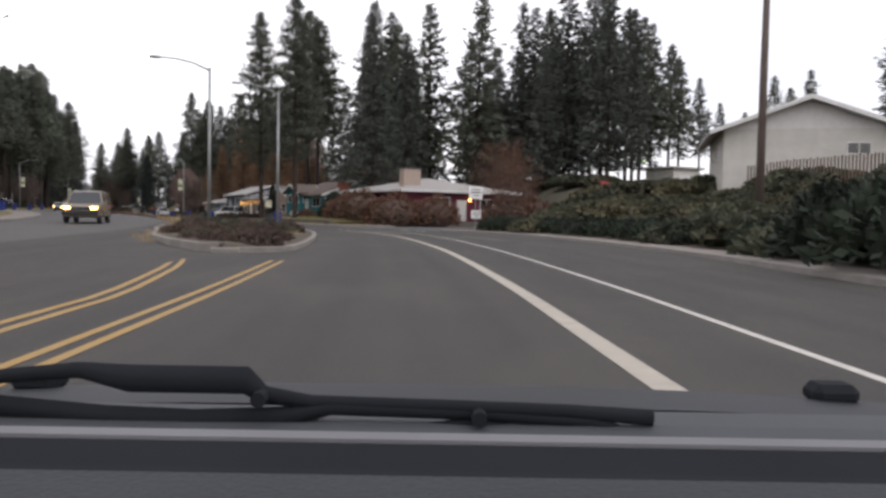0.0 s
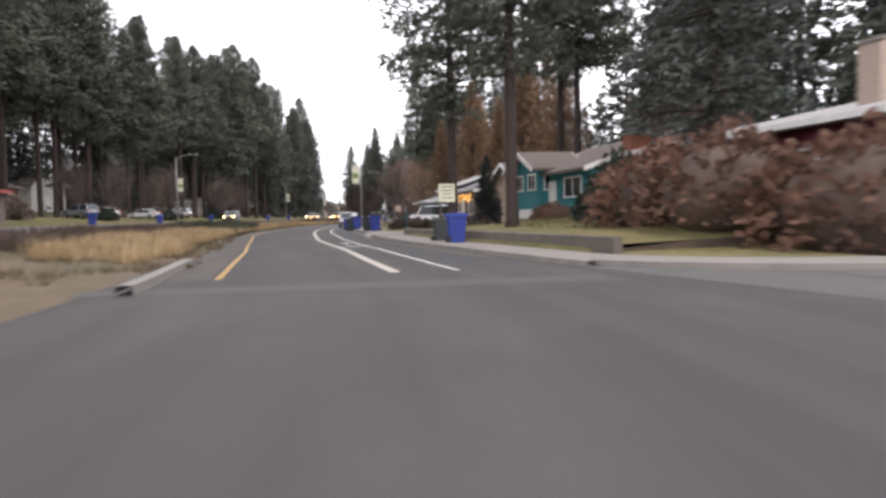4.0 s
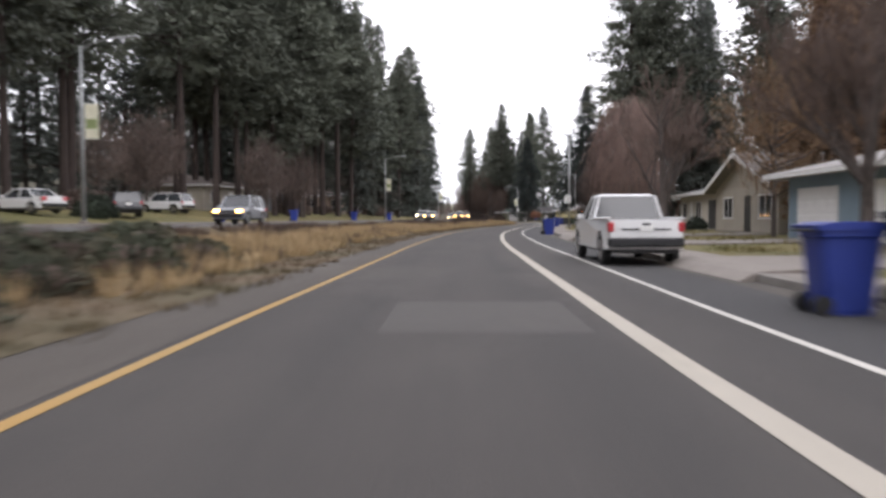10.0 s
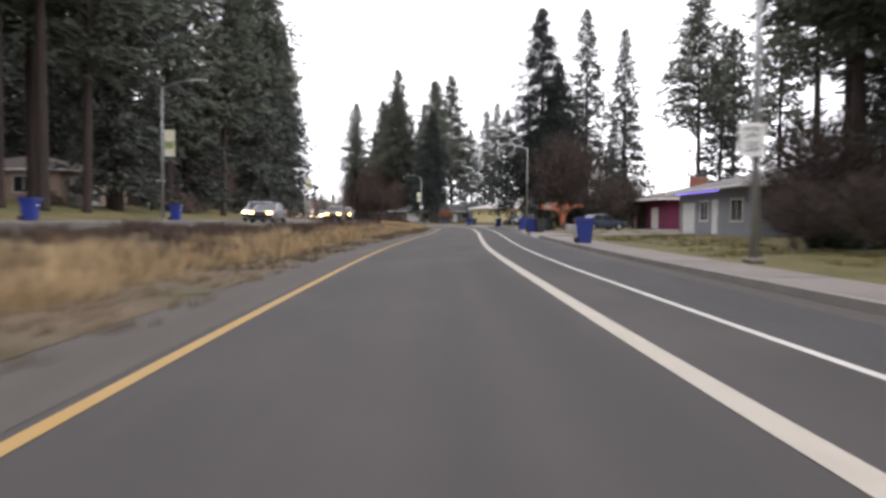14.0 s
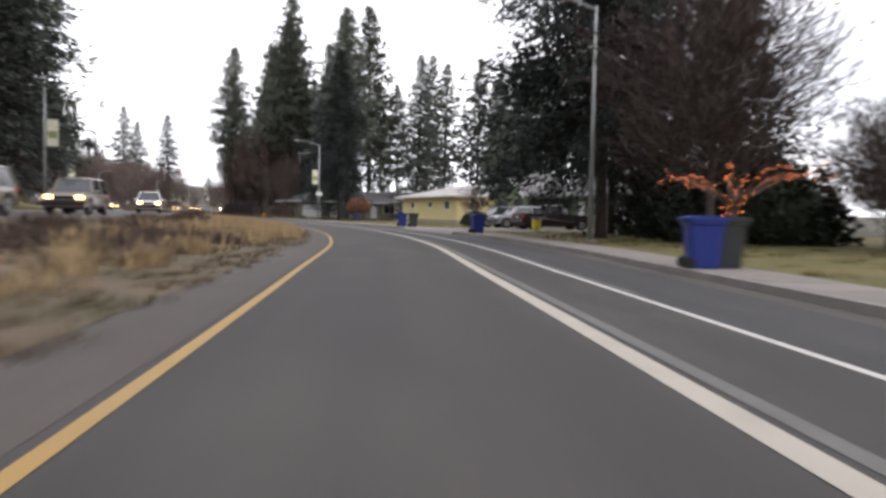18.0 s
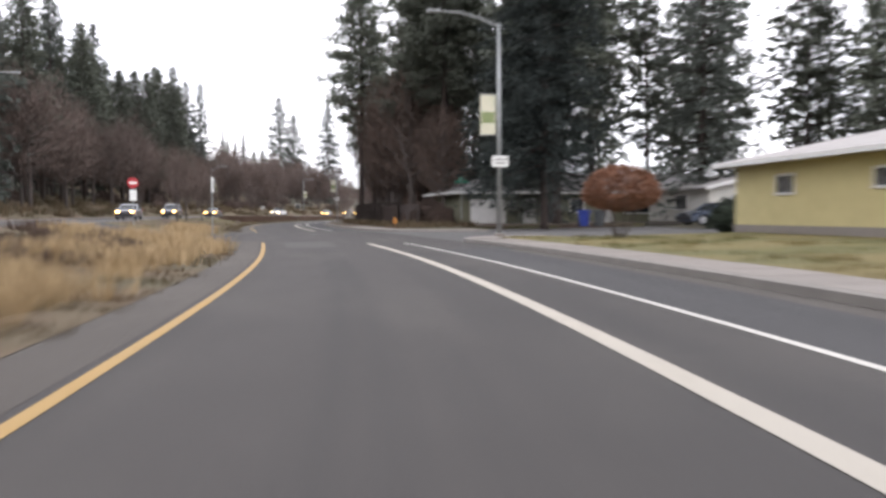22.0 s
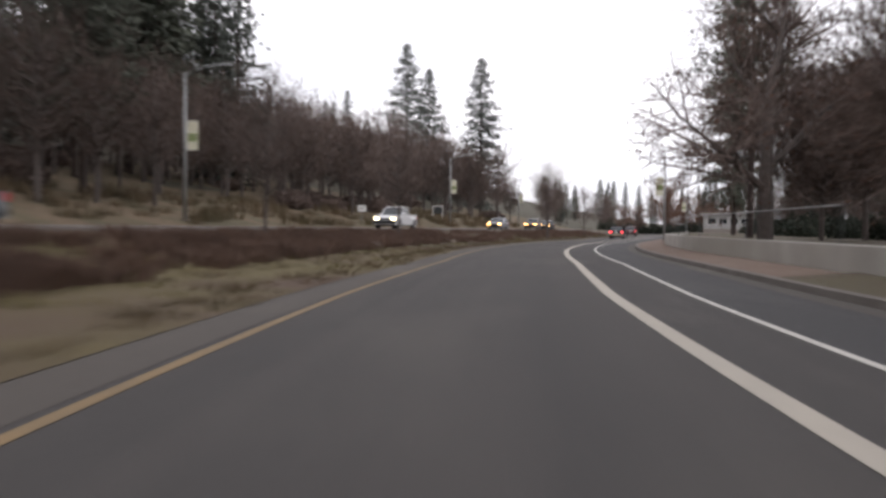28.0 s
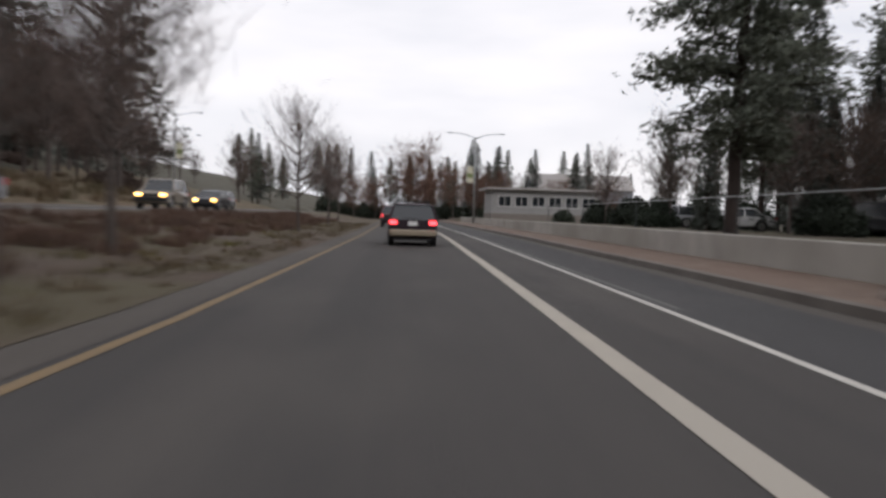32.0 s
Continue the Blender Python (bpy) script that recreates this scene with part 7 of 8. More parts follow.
def vehicle(name, label, kind, body_mat, lower_mat=None, head=None, tail=None, rack=False, lift=0.0):
    L, W, belt, top, f0, f1, r1, r0, bon, tz = KINDS[kind]
    ob = thing(name, label, {"pickup": "pickup truck", "van": "van"}.get(kind, "car"))
    hl, hw = L / 2, W / 2
    wr = 0.33 + (0.06 if kind in ("pickup", "suv") else 0)
    yf, yr = hl - 0.88, -hl + 0.9
    up = lift + (0.1 if kind in ("pickup", "suv") else 0)

    def arch(c):
        return [(c + (wr + 0.07) * math.cos(a), max(0.24 + up, wr + (wr + 0.07) * math.sin(a))) for a in np.linspace(0, math.pi, 9)]

    prof = [(hl - 0.12, 0.26 + up)] + arch(yf) + arch(yr) + [(-hl + 0.12, 0.3 + up), (-hl + 0.02, 0.42 + up), (-hl, 0.62 + up), (-hl + 0.05, tz), (r0, tz if kind == "sedan" else belt)]
    prof += [(r0, belt), (f0, belt), (f0 + 0.35, (belt + bon) / 2 + 0.02), (hl - 0.3, bon - 0.06), (hl - 0.06, bon - 0.2), (hl, 0.6 + up), (hl - 0.02, 0.4 + up)]

    def half(y, z):
        e = max(0.0, abs(y) - (hl - 0.5)) / 0.5
        return hw * (1 - 0.1 * e * e) * (0.97 if z > belt - 0.05 else 1.0)

    s = Shape()
    n = len(prof)
    s.add([(-half(y, z), y, z) for y, z in prof] + [(half(y, z), y, z) for y, z in prof], [(k, (k + 1) % n, n + (k + 1) % n, n + k) for k in range(n)] + [tuple(range(n)), tuple(range(2 * n - 1, n - 1, -1))])
    body = part("body", s, body_mat, ob)
    g = Shape()
    hb, ht = hw * 0.94, hw * 0.76
    gp = [(f0, belt - 0.02, hb), (f1, top - 0.05, ht), (r1, top - 0.05, ht), (r0, belt - 0.02, hb)]
    g.add([(-h, y, z) for y, z, h in gp] + [(h, y, z) for y, z, h in gp], [(0, 1, 5, 4), (1, 2, 6, 5), (2, 3, 7, 6), (3, 0, 4, 7), (3, 2, 1, 0), (4, 5, 6, 7)])
    part("glasshouse", g, M_GLASS, ob)
    rf = Shape()
    rf.add([(sx * (ht + 0.03 if z < top else ht - 0.1), y, z) for sx in (-1, 1) for y, z in ((f1 + 0.05, top - 0.06), (f1 - 0.25, top), (r1 + 0.2, top), (r1 - 0.04, top - 0.06))], [(0, 1, 5, 4), (1, 2, 6, 5), (2, 3, 7, 6), (0, 4, 7, 3), (0, 3, 2, 1), (4, 5, 6, 7)])
    part("roof", rf, body_mat, ob)
    for sx in (-1, 1):
        for a, b in (((f0, belt, hb), (f1, top - 0.05, ht)), ((r0, belt, hb), (r1, top - 0.05, ht)), (((f1 + r1) / 2 - 0.05, belt, hb), ((f1 + r1) / 2, top - 0.05, ht))):
            part("pillar", Shape().tube((sx * a[2], a[0], a[1] - 0.02), (sx * b[2], b[0], b[1]), 0.05, 0.04, 6), body_mat, ob)
        part("mirror", Shape().box(min(sx * hw * 0.98, sx * (hw + 0.17)), max(sx * hw * 0.98, sx * (hw + 0.17)), f0 - 0.3, f0 - 0.18, belt, belt + 0.14, 0.02), M_BLACK if lower_mat else body_mat, ob)
        for y in (yf, yr):
            x0, x1 = sorted((sx * (hw - 0.23), sx * (hw - 0.02)))
            wh = part("wheel", Shape().path([(x0, y, wr), (x0 + 0.03, y, wr), (x1 - 0.03, y, wr), (x1, y, wr)], [wr - 0.04, wr, wr, wr - 0.04], 20), M_RUBBER, ob)
            part("rim", Shape().tube((sx * (hw - 0.03), y, wr), (sx * (hw - 0.008), y, wr), wr * 0.62, n=16), M_CHROME, wh)
            part("hub", Shape().tube((sx * (hw - 0.01), y, wr), (sx * (hw + 0.004), y, wr), wr * 0.16, n=8), M_BLACK, wh)
        lz = 0.62 + up
        part("headlight", Shape().box(*sorted((sx * hw * 0.52, sx * hw * 0.88)), hl - 0.1, hl - 0.005, lz, lz + 0.15, 0.03), head or M_CHROME, ob)
        tl = (0.72 + up, 0.95 + up) if kind != "van" else (0.8, 1.3)
        wide = 0.62 if kind in ("wagon", "sedan") else 0.8
        t = part("taillight", Shape().box(*sorted((sx * hw * wide, sx * hw * 0.95)), -hl - 0.01, -hl + 0.16, tl[0], tl[1], 0.02), M_SIGNR, ob)
        if tail:
            part("lit_lamp", Shape().box(*sorted((sx * hw * (wide + 0.02), sx * hw * 0.93)), -hl - 0.018, -hl - 0.004, tl[0] + 0.04, tl[1] - 0.06, 0.006), tail, t)
        part("door_handle", Shape().box(*sorted((sx * hw * 0.97, sx * (hw * 0.97 + 0.04))), 0.0, 0.18, belt - 0.16, belt - 0.12), lower_mat or body_mat, ob)
    low = lower_mat or M_BLACK
    for y0, y1 in ((-hl - 0.05, -hl + 0.14), (hl - 0.14, hl + 0.04)):
        b = part("bumper", Shape().box(-hw * 0.94, hw * 0.94, y0, y1, 0.36 + up, 0.58 + up, 0.04), low, ob)
    if lower_mat:
        for sx in (-1, 1):
            part("cladding", Shape().box(*sorted((sx * hw * 0.985, sx * (hw + 0.012))), yr + 0.45, yf - 0.45, 0.27 + up, 0.5 + up, 0.01), lower_mat, ob)
    part("number_plate", Shape().box(-0.16, 0.16, -hl - 0.03, -hl + 0.02, 0.72 + up, 0.87 + up, 0.004), M_SIGNW, ob, "white number plate with a plain bar")
    part("grille", Shape().box(-hw * 0.48, hw * 0.48, hl - 0.09, hl + 0.005, 0.6 + up, 0.76 + up, 0.01), M_BLACK, ob)
    part("underbody", Shape().box(-hw * 0.8, hw * 0.8, -hl + 0.2, hl - 0.2, 0.2 + up, 0.34 + up), M_BLACK, ob)
    if kind in ("wagon", "suv"):
        part("rear_wiper", Shape().tube((-0.3, r0 - 0.03, belt + 0.08), (0.25, r0 - 0.05, belt + 0.06), 0.012, n=5), M_BLACK, ob)
    if rack:
        for sx in (-1, 1):
            part("roof_rail", Shape().tube((sx * ht * 0.86, f1 - 0.3, top + 0.06), (sx * ht * 0.86, r1 + 0.2, top + 0.06), 0.02, n=6), M_BLACK, ob)
            for y in (f1 - 0.35, r1 + 0.3):
                part("rail_foot", Shape().box(sx * ht * 0.86 - 0.02, sx * ht * 0.86 + 0.02, y - 0.05, y + 0.05, top - 0.02, top + 0.05), M_BLACK, ob)
        for y in (f1 - 0.6, r1 + 0.5):
            part("crossbar", Shape().tube((-ht * 0.86, y, top + 0.08), (ht * 0.86, y, top + 0.08), 0.018, n=6), M_BLACK, ob)
    if kind == "pickup":
        for x in (-hw * 0.96, hw * 0.96 - 0.08):
            part("bed_rail", Shape().box(x, x + 0.08, -hl + 0.06, r0, belt - 0.01, belt + 0.05, 0.015), body_mat, ob)
        part("tailgate_band", Shape().box(-hw * 0.6, hw * 0.6, -hl - 0.008, -hl + 0.01, 0.76 + up, 0.8 + up), M_BLACK, ob)
        part("badge", Shape().box(-0.09, 0.09, -hl - 0.012, -hl + 0.06, 0.97, 1.03), M_BLACK, ob)
    return ob


P_DARK = node_mat("dark_plum_paint", (0.022, 0.012, 0.017), 0.5, (0.018, 0.01, 0.014), 3.0, 0.6, spec=0.2)
P_GOLD = paint("champagne_paint", (0.36, 0.3, 0.22), 0.4, 0.3)
P_WHITE = paint("white_paint", (0.68, 0.68, 0.68), 0.35, 0.0)
P_SILVER = paint("silver_paint", (0.34, 0.35, 0.37), 0.35, 0.6)
P_RED = paint("dark_red_paint", (0.12, 0.012, 0.018), 0.35, 0.2)
P_BLACK = paint("black_paint", (0.02, 0.021, 0.024), 0.3, 0.2)
P_BLUE = paint("dark_blue_paint", (0.03, 0.045, 0.075), 0.35, 0.3)
P_TAN = paint("tan_paint", (0.25, 0.21, 0.16), 0.4, 0.3)

vehicle("station_wagon", "dark plum station wagon with champagne bumper and lit tail lamps", "wagon", P_DARK, P_GOLD, None, M_TAIL, True).matrix_basis = stand(590, 0.5, 0.0, 0)
vehicle("red_car", "dark red car with lit tail lamps further along the lane", "suv", P_RED, None, None, M_TAIL).matrix_basis = stand(626, -0.5, 0.0, 0)
vehicle("parked_pickup", "white pickup truck parked beside the kerb", "pickup", P_WHITE, None).matrix_basis = stand(201.8, 4.6, 0.0, 0)
vehicle("parked_van", "white passenger van parked in a driveway", "van", P_WHITE).matrix_basis = stand(184, 13.2, None, 84)
vehicle("parked_teal_car", "dark green car in the driveway", "sedan", paint("dark_green_paint", (0.02, 0.06, 0.06))).matrix_basis = stand(194.3, 12.4, None, 80)
vehicle("parked_sedan", "dark blue sedan parked in a driveway", "sedan", P_BLUE).matrix_basis = stand(316.8, 13.4, None, -65)
vehicle("maroon_pickup", "dark maroon pickup truck parked on a driveway", "pickup", paint("maroon_paint", (0.03, 0.012, 0.018), 0.4, 0.2)).matrix_basis = stand(360.3, 14.9, None, -84)
vehicle("white_suv", "white car parked beside the spruce", "suv", P_WHITE).matrix_basis = stand(358, 21.2, None, -80)
vehicle("silver_suv", "silver and dark off-road car facing the street", "suv", P_SILVER).matrix_basis = stand(366.2, 14.6, None, 95)
vehicle("black_car", "black car parked by the green house", "suv", P_BLACK).matrix_basis = stand(369.4, 14.2, None, 95)
vehicle("street_car", "dark blue car parked in the side street", "sedan", P_BLUE).matrix_basis = stand(418.3, 26, None, 92)
vehicle("yard_car", "dark car under the carport", "sedan", P_BLUE).matrix_basis = stand(160, -22.2, None, 8)
for s, lat, k, p, a in ((205, -27, "suv", P_SILVER, 60), (212, -26.5, "sedan", P_WHITE, 50), (225, -25.5, "sedan", P_WHITE, 70), (233, -23.5, "suv", P_BLACK, 30), (246, -27, "suv", P_WHITE, 80), (420, -23, "sedan", P_SILVER, 10), (437, -22.5, "suv", P_BLACK, 5), (590, 22, "sedan", P_WHITE, 80), (598, 22.5, "suv", P_BLACK, 85), (609, 21, "sedan", P_WHITE, 75), (622, 21, "suv", P_SILVER, 80)):
    vehicle("yard_vehicle", {id(P_SILVER): "silver", id(P_WHITE): "white", id(P_BLACK): "black"}[id(p)] + " car parked in a yard beyond the road", k, p).matrix_basis = stand(s, lat, None, a)
# oncoming traffic on the opposite carriageway
ONCOMING = {}
for s, lat, k, p, h in ((94, -14.6, "suv", "tan", 0), (226, -13.2, "suv", "silver", 0), (301, -13.2, "sedan", "silver", 0), (311, -16.4, "suv", "white", 1), (333, -13.3, "suv", "tan", 0), (346, -13.3, "suv", "tan", 0), (362, -16.4, "sedan", "silver", 1), (376, -13.3, "suv", "white", 0), (452, -13.3, "sedan", "silver", 0), (477, -13.2, "suv", "silver", 0), (503, -13.2, "sedan", "black", 0), (548, -13.3, "pickup", "white", 1), (584, -13.4, "sedan", "silver", 0), (606, -13.3, "suv", "tan", 0), (618, -13.3, "sedan", "black", 0), (634, -16.2, "suv", "silver", 0)):
    key = (k, p, h)
    m = stand(s, lat, far_level(s), 180)
    if key in ONCOMING:
        copy_thing(ONCOMING[key], m)
    else:
        pm = {"tan": P_TAN, "silver": P_SILVER, "white": P_WHITE, "black": P_BLACK}[p]
        ONCOMING[key] = vehicle("oncoming_" + {"suv": "car", "sedan": "sedan", "pickup": "pickup"}[k], p + " " + {"suv": "sport utility car", "sedan": "sedan", "pickup": "pickup truck"}[k] + " with lit headlights on the opposite road", k, pm, None, M_HEADW if h else M_HEAD)
        ONCOMING[key]["group"] = "oncoming traffic"
        ONCOMING[key].matrix_basis = m

# ---- driveways, sidewalk slabs, road symbols, small lights ----
def driveway(s, width, reach, material=None, label="concrete driveway"):
    shape = Shape()
    n = 8
    for i in range(n + 1):
        for k in (-1, 0, 1):
            d = (-0.34, -0.02, 0.3)[i] if i < 3 else 0.3 + (reach - 0.3) * (i - 2) / (n - 2)
            flare = 0.7 * max(0, 1 - max(d, 0) / 1.2)
            q = s + k * (width / 2 + flare)
            lat = along(q, KERB) + d
            shape.v.append(spot(q, lat, (0.012, 0.166, 0.185)[i] if i < 3 else max(0.02 + 0.14 * min(1, d / 1.3), land(q, lat) + 0.05)))
    for i in range(n):
        for k in (0, 1):
            a = i * 3 + k
            shape.f.append((a, a + 1, a + 4, a + 3))
    top = len(shape.v)
    shape.v += [(x, y, z - 0.3) for x, y, z in shape.v]
    for i in range(n):
        for k in (0, 2):
            a = i * 3 + k
            shape.f.append((a, a + 3, top + a + 3, top + a))
    setting("driveway", shape, material or M_CONC, label, "driveway")


DRIVES = ((153.8, 6, 9), (183.5, 6, 8.5), (197.5, 5, 8), (211.5, 4.5, 9.5), (224.8, 5.5, 10), (241.5, 4, 11), (297, 6, 14), (308, 6, 12), (357.5, 6, 11), (364.5, 5.5, 11))
for s, w, r in DRIVES:
    driveway(s, w, r, M_CONC, "pale concrete driveway sloping to the street")


def slab_mesh(w, l):
    return Shape().box(-w / 2, w / 2, -l / 2 + 0.006, l / 2 - 0.006, -0.1, 0.0, 0.012).mesh("slab", M_CONC)


walkway = tagged(new("sidewalk"), "pale concrete sidewalk of separate slabs beside the kerb", "sidewalk", "", "structure")
SLAB = slab_mesh(1.42, 1.5)
for i, s in enumerate(np.arange(124.5, 404.6, 1.5)):
    if any(abs(s - d) < w / 2 + 0.6 for d, w, _ in DRIVES):
        continue
    o = new("slab", SLAB)
    o.parent = walkway
    o.matrix_basis = stand(s, along(s, KERB) + 0.9, 0.158 + 0.004 * math.sin(i * 1.7), 0)
SLAB2 = slab_mesh(1.6, 1.5)
for i, s in enumerate(np.arange(431, 442, 1.5)):
    o = new("slab", SLAB2)
    o.parent = walkway
    o.matrix_basis = stand(s, along(s, KERB) + 1.0, 0.162 + 0.004 * math.sin(i * 1.7), 0)


def symbol(s, lat):
    """Cycle and arrow painted on the cycle lane."""
    def ribbon(sh, pts, w):
        for (x0, y0), (x1, y1) in zip(pts[:-1], pts[1:]):
            dx, dy = x1 - x0, y1 - y0
            n = math.hypot(dx, dy) or 1
            ox, oy = -dy / n * w / 2, dx / n * w / 2
            sh.add([(x0 + ox, y0 + oy, 0), (x0 - ox, y0 - oy, 0), (x1 - ox, y1 - oy, 0), (x1 + ox, y1 + oy, 0)], [(0, 1, 2, 3)])

    sh = Shape()
    for cx in (-0.28, 0.28):
        ribbon(sh, [(cx + 0.2 * math.cos(a), 0.42 + 0.38 * math.sin(a)) for a in np.linspace(0, 2 * math.pi, 17)], 0.07)
    ribbon(sh, [(-0.28, 0.42), (-0.12, 1.05), (0.2, 1.05), (0.02, 0.42), (-0.12, 1.05)], 0.07)
    ribbon(sh, [(0.28, 0.42), (0.2, 1.2), (0.3, 1.32)], 0.07)
    ribbon(sh, [(-0.12, 1.05), (-0.16, 1.25), (-0.26, 1.27), (-0.06, 1.27)], 0.08)
    ribbon(sh, [(0.02, 0.42), (-0.28, 0.42)], 0.07)
    ob = setting("cycle_symbol", sh, M_WHITE, "white painted bicycle symbol", "road marking")
    ob.matrix_basis = stand(s, lat, 0.008)
    ar = Shape()
    ar.add([(-0.07, 0, 0), (0.07, 0, 0), (0.07, 1.1, 0), (-0.07, 1.1, 0)], [(0, 1, 2, 3)])
    ar.add([(-0.34, 1.0, 0), (0.34, 1.0, 0), (0, 1.8, 0)], [(0, 1, 2)])
    ob = setting("arrow_symbol", ar, M_WHITE, "white painted arrow", "road marking")
    ob.matrix_basis = stand(s + 3.6, lat, 0.008)


symbol(136.3, 1.98)
symbol(456.5, 2.75)
symbol(101.0, 6.2)


def patch(s, lat, l, w, material=None):
    sh = Shape()
    for a in np.linspace(s, s + l, 5):
        sh.v += [spot(a, lat - w / 2, 0.003), spot(a, lat + w / 2, 0.003)]
    sh.f = [(2 * i, 2 * i + 1, 2 * i + 3, 2 * i + 2) for i in range(4)]
    setting("road_patch", sh, material or M_PATCH, "paler repaired patch of asphalt", "road patch")


for s, lat, l, w in ((402, -0.3, 6, 1.8), (188, 0.4, 3, 2.2), (535, 0.2, 2.2, 1.8), (118, 0.0, 1.2, 9), (426.5, 0.0, 1.0, 9), (151, 0.3, 3, 1.6), (84, 6, 7, 1.2)):
    patch(s, lat, l, w)
# faint old line beside the wide one
for values, s0, s1, d0, d1 in ((WIDE, 308, 352, 0.2, 0.36), (EDGE, 318, 356, 0.13, 0.22), (EDGE, 160, 178, 0.24, 0.32), (EDGE, 570, 600, 0.2, 0.28)):
    strip("old_line", M_GHOST, s0, s1, [lambda s, v=values, d=d0: along(s, v) + d, lambda s, v=values, d=d1: along(s, v) + d], 2.0, 0.005, "scrubbed ghost of an old line", "road marking", [0, 0])
cover = setting("manhole_cover", Shape().tube((0, 0, -0.02), (0, 0, 0.008), 0.38, n=28), M_GREYP, "dark iron manhole cover in a pale concrete ring", "manhole")
setting("manhole_ring", Shape().tube((0, 0, -0.02), (0, 0, 0.006), 0.85, n=32), M_PATCH, "pale concrete ring round the manhole", "manhole").matrix_basis = stand(421.2, 1.2, 0.0)
cover.matrix_basis = stand(421.2, 1.2, 0.003)

stone_me = Shape().ball((0, 0, 0.06), 0.34, 0.28, 0.2, 9, 6, 0.16, random.Random(4))
rock = thing("boulder", "brown-grey rounded boulder in the median planting", "boulder", "median boulders")
part("stone", stone_me, M_BOULDER, rock, smooth=True)
rock_places = ((171, -5.2, 1.0), (173.5, -5.6, 0.9), (180, -4.9, 1.1), (318, -5.4, 1.0), (313, -6.5, 1.2), (326, -5.6, 0.9), (137, -6.0, 1.1), (524, -7.3, 1.1), (541, -6.8, 0.8), (486, -6.4, 1.2))
for i, (s, lat, k) in enumerate(rock_places):
    m = stand(s, lat, None, i * 40) @ Matrix.Scale(k, 4)
    if i:
        copy_thing(rock, m).scale = (k, k, k)
rock.matrix_basis = stand(*rock_places[0][:2])


def lights_tree(s, lat):
    ob = thing("light_tree", "small bare tree wound with orange string lights", "tree")
    rng = random.Random(3)
    wood = Shape()
    bulbs = Shape()
    knots = [Vector(((0.1 + 0.003 * j) * math.cos(0.55 * j), (0.1 + 0.003 * j) * math.sin(0.55 * j), 0.2 + 1.2 * j / 60)) for j in range(60)]
    for q in knots:
        bulbs.ball(q, 0.009, 0.009, 0.009, 5, 3)
    wood.path([(0, 0, -0.1), (0.02, 0, 0.8), (0, 0, 1.4)], [0.11, 0.1, 0.09], 7)
    for k in range(13):
        a = k * 2.4
        r = rng.uniform(1.5, 2.5)
        c, n = math.cos(a), math.sin(a)
        rise = rng.uniform(1.75, 2.35)
        p = [Vector((0, 0, 1.0 + 0.03 * k)), Vector((0.3 * c, 0.3 * n, 1.5)), Vector((0.5 * r * c, 0.5 * r * n, rise)), Vector((0.8 * r * c, 0.8 * r * n, rise + rng.uniform(-0.1, 0.25))), Vector((r * c, r * n, rise + rng.uniform(-0.15, 0.35)))]
        wood.path(p, [0.06, 0.05, 0.03, 0.02, 0.01], 5)
        for q0, q1 in zip(p[:-1], p[1:]):
            m = int((q1 - q0).length / 0.075)
            for j in range(m):
                e = q0.lerp(q1, j / m) + Vector((rng.uniform(-0.05, 0.05), rng.uniform(-0.05, 0.05), rng.uniform(-0.05, 0.05)))
                bulbs.ball(e, 0.009, 0.009, 0.009, 5, 3)
    part("trunk", wood, M_BARK_GREY, ob)
    part("string_light", bulbs, M_STRING, ob, "strings of small orange bulbs", fix=False)
    ob.matrix_basis = stand(s, lat) @ Matrix.Diagonal((1.45, 1.45, 1.16, 1))


lights_tree(332, 11.8)
eave = thing("eave_lights", "yellow string lights along the eave", "string lights")
cord = Shape()
BULB = Shape().ball((0, 0, 0), 0.024, 0.024, 0.03, 6, 4).mesh("bulb", M_STRINGY)
for strand, drop in ((0, 0.0), (1, 0.34)):
    knots = []
    for i in range(27):
        a = 169.0 + i * 0.48 + 0.2 * strand
        knots.append(spot(a, 14.3, land(178, 15) + 2.72 - drop - 0.2 * abs(math.sin(i * 0.36 + strand))))
    cord.path(knots, [0.008] * 27, 3)
    for q in knots:
        o = new("bulb", BULB)
        o.parent = eave
        o.matrix_basis = Matrix.Translation((q[0], q[1], q[2] - 0.04))
part("cord", cord, M_BLACK, eave)


def wall_light(name, label, s, lat, z, material):
    ob = thing(name, label, "lamp")
    part("bracket", Shape().box(-0.05, 0.05, 0.0, 0.1, -0.15, 0.15, 0.01), M_BLACK, ob)
    part("globe", Shape().ball((0, -0.08, 0), 0.14, 0.14, 0.14, 10, 7), material, ob, smooth=True)
    ob.matrix_basis = stand(s, lat, z)


wall_light("porch_lamp", "lit orange porch lamp beside the door", 122.9, 22.5, 2.85, M_PORCH)
wall_light("garage_lamp", "lit green-white lamp on the small garage", 127.8, 53, 8.7, M_GREENLAMP)
wall_light("porch_lamp", "lit yellow lamp beside the lane", 506.0, 9.6, 1.6, M_HEADW)
pur = Shape()
for i in range(40):
    p = spot(290 + i * 0.25, 15.7, land(295, 17) + 2.7 - 0.1 * abs(math.sin(i * 0.6)))
    pur.ball(p, 0.04, 0.04, 0.04, 5, 3)
pl_ = thing("porch_lights", "purple string lights on the porch eave", "string lights")
part("bulb", pur, M_PURPLE, pl_, fix=False)

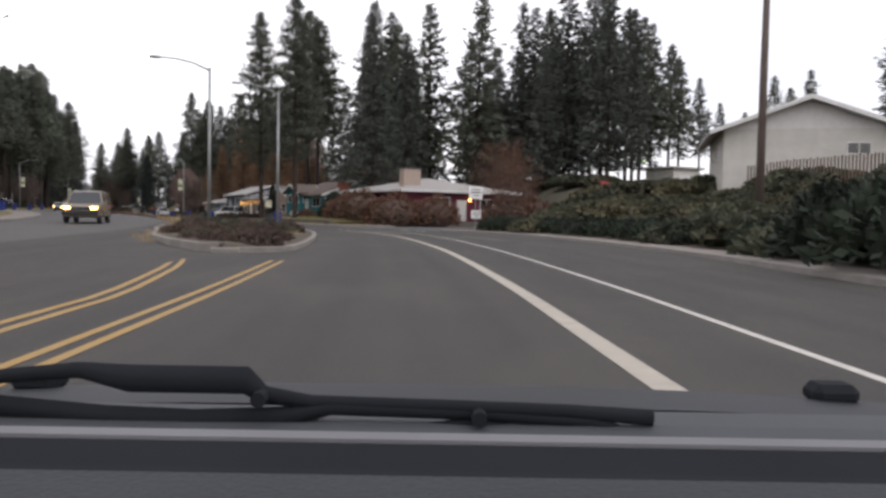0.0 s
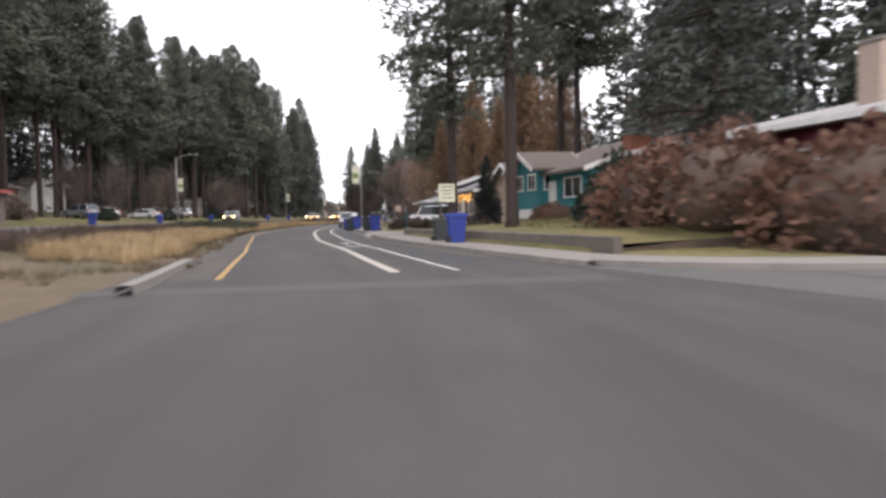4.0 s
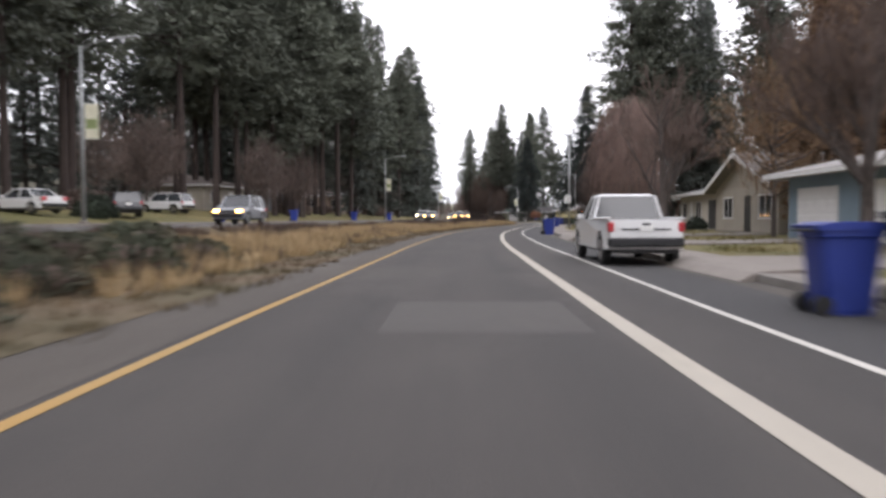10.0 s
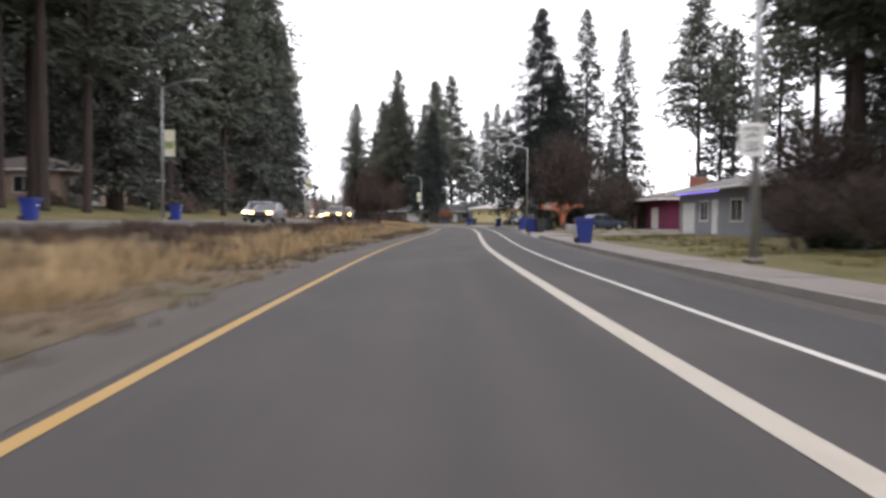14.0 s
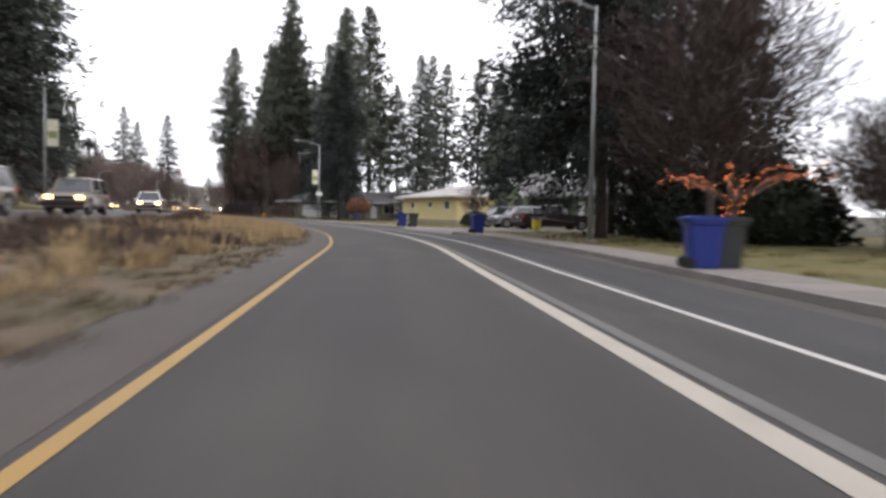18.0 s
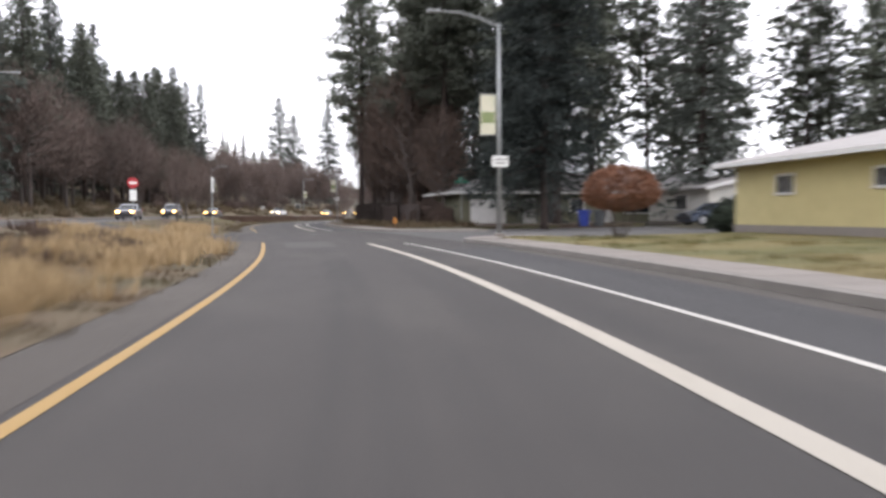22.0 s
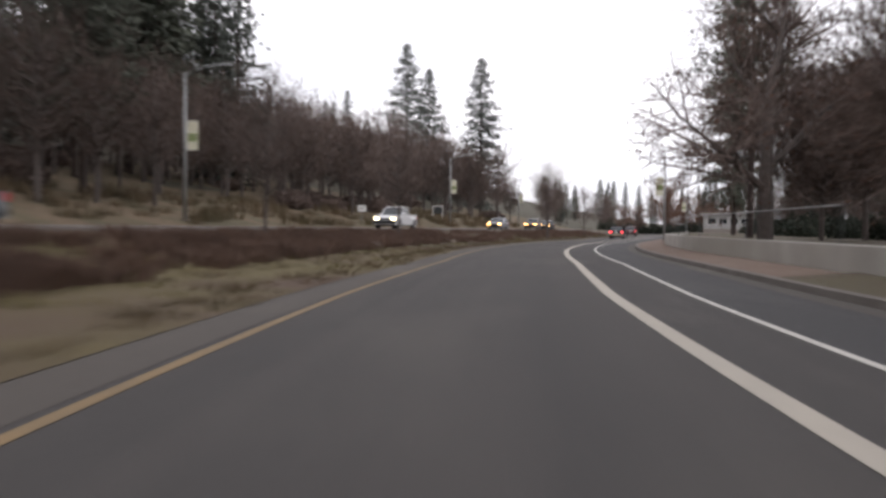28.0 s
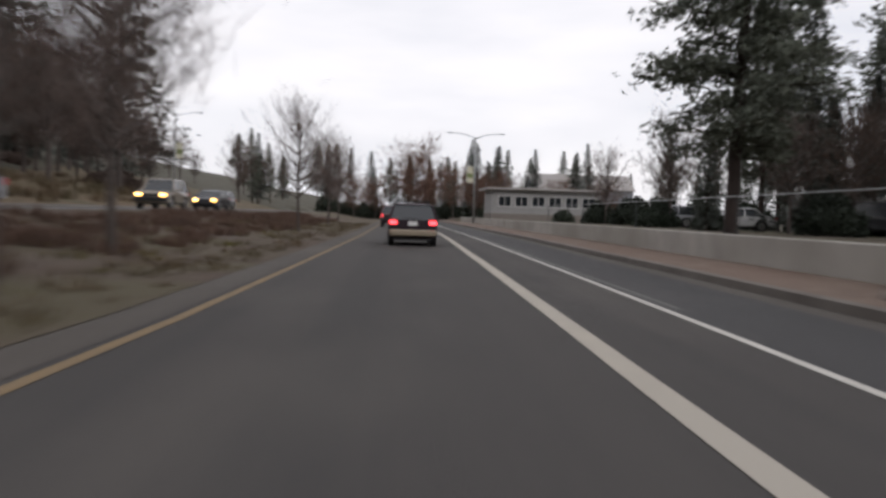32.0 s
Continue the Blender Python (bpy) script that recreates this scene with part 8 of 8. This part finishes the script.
flag = thing("garden_flag", "small faded garden flag on a pole by the path", "flag")
part("pole", Shape().tube((0, 0, 0), (0, 0, 2.2), 0.015, n=6), M_METAL, flag)
part("cloth", Shape().box(0.02, 0.6, -0.006, 0.006, 1.5, 2.1), M_PINK, flag)
flag.matrix_basis = stand(186, 9.5)
tarp = thing("red_fence", "red screen fence along the top of the bank", "fence")
for i in range(5):
    part("panel", Shape().box(-0.03, 0.03, i * 2.4, i * 2.4 + 2.3, 0, 0.9, 0.01), node_mat("red_panel", (0.4, 0.035, 0.04), 0.7) if i == 0 else bpy.data.materials["red_panel"], tarp)
tarp.matrix_basis = stand(118, 35, land(118, 35) + 0.45, -50)
slabw = thing("concrete_blocks", "heap of pale concrete blocks on the slope", "blocks")
for i in range(4):
    part("block", Shape().box(i * 1.3, i * 1.3 + 1.2, 0, 0.7, -0.1 + 0.1 * (i % 2), 0.8 + 0.1 * (i % 2), 0.04), M_CONC, slabw)
slabw.matrix_basis = stand(98, 27.5, None, -20)

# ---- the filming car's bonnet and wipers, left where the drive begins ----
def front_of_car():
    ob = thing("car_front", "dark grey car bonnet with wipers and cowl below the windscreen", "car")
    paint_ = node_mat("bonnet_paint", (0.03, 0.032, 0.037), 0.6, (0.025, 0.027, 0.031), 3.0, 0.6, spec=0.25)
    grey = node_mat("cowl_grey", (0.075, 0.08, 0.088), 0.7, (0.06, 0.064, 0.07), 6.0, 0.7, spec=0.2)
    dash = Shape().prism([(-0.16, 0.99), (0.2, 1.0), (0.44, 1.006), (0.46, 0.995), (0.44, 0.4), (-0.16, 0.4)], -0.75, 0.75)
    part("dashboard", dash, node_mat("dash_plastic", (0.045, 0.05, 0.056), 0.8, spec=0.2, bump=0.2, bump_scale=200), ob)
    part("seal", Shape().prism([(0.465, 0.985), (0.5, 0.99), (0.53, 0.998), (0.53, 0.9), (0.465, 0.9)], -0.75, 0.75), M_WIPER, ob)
    # solid grey strip standing in for the windscreen seal's reflection
    part("trim_strip", Shape().prism([(0.533, 0.99), (0.533, 1.0), (0.54, 1.003), (0.545, 0.99)], -0.75, 0.75), node_mat("reflection_grey", (0.2, 0.2, 0.21), 0.6, spec=0.3), ob, "thin grey strip put in for the seal's reflection along the glass")
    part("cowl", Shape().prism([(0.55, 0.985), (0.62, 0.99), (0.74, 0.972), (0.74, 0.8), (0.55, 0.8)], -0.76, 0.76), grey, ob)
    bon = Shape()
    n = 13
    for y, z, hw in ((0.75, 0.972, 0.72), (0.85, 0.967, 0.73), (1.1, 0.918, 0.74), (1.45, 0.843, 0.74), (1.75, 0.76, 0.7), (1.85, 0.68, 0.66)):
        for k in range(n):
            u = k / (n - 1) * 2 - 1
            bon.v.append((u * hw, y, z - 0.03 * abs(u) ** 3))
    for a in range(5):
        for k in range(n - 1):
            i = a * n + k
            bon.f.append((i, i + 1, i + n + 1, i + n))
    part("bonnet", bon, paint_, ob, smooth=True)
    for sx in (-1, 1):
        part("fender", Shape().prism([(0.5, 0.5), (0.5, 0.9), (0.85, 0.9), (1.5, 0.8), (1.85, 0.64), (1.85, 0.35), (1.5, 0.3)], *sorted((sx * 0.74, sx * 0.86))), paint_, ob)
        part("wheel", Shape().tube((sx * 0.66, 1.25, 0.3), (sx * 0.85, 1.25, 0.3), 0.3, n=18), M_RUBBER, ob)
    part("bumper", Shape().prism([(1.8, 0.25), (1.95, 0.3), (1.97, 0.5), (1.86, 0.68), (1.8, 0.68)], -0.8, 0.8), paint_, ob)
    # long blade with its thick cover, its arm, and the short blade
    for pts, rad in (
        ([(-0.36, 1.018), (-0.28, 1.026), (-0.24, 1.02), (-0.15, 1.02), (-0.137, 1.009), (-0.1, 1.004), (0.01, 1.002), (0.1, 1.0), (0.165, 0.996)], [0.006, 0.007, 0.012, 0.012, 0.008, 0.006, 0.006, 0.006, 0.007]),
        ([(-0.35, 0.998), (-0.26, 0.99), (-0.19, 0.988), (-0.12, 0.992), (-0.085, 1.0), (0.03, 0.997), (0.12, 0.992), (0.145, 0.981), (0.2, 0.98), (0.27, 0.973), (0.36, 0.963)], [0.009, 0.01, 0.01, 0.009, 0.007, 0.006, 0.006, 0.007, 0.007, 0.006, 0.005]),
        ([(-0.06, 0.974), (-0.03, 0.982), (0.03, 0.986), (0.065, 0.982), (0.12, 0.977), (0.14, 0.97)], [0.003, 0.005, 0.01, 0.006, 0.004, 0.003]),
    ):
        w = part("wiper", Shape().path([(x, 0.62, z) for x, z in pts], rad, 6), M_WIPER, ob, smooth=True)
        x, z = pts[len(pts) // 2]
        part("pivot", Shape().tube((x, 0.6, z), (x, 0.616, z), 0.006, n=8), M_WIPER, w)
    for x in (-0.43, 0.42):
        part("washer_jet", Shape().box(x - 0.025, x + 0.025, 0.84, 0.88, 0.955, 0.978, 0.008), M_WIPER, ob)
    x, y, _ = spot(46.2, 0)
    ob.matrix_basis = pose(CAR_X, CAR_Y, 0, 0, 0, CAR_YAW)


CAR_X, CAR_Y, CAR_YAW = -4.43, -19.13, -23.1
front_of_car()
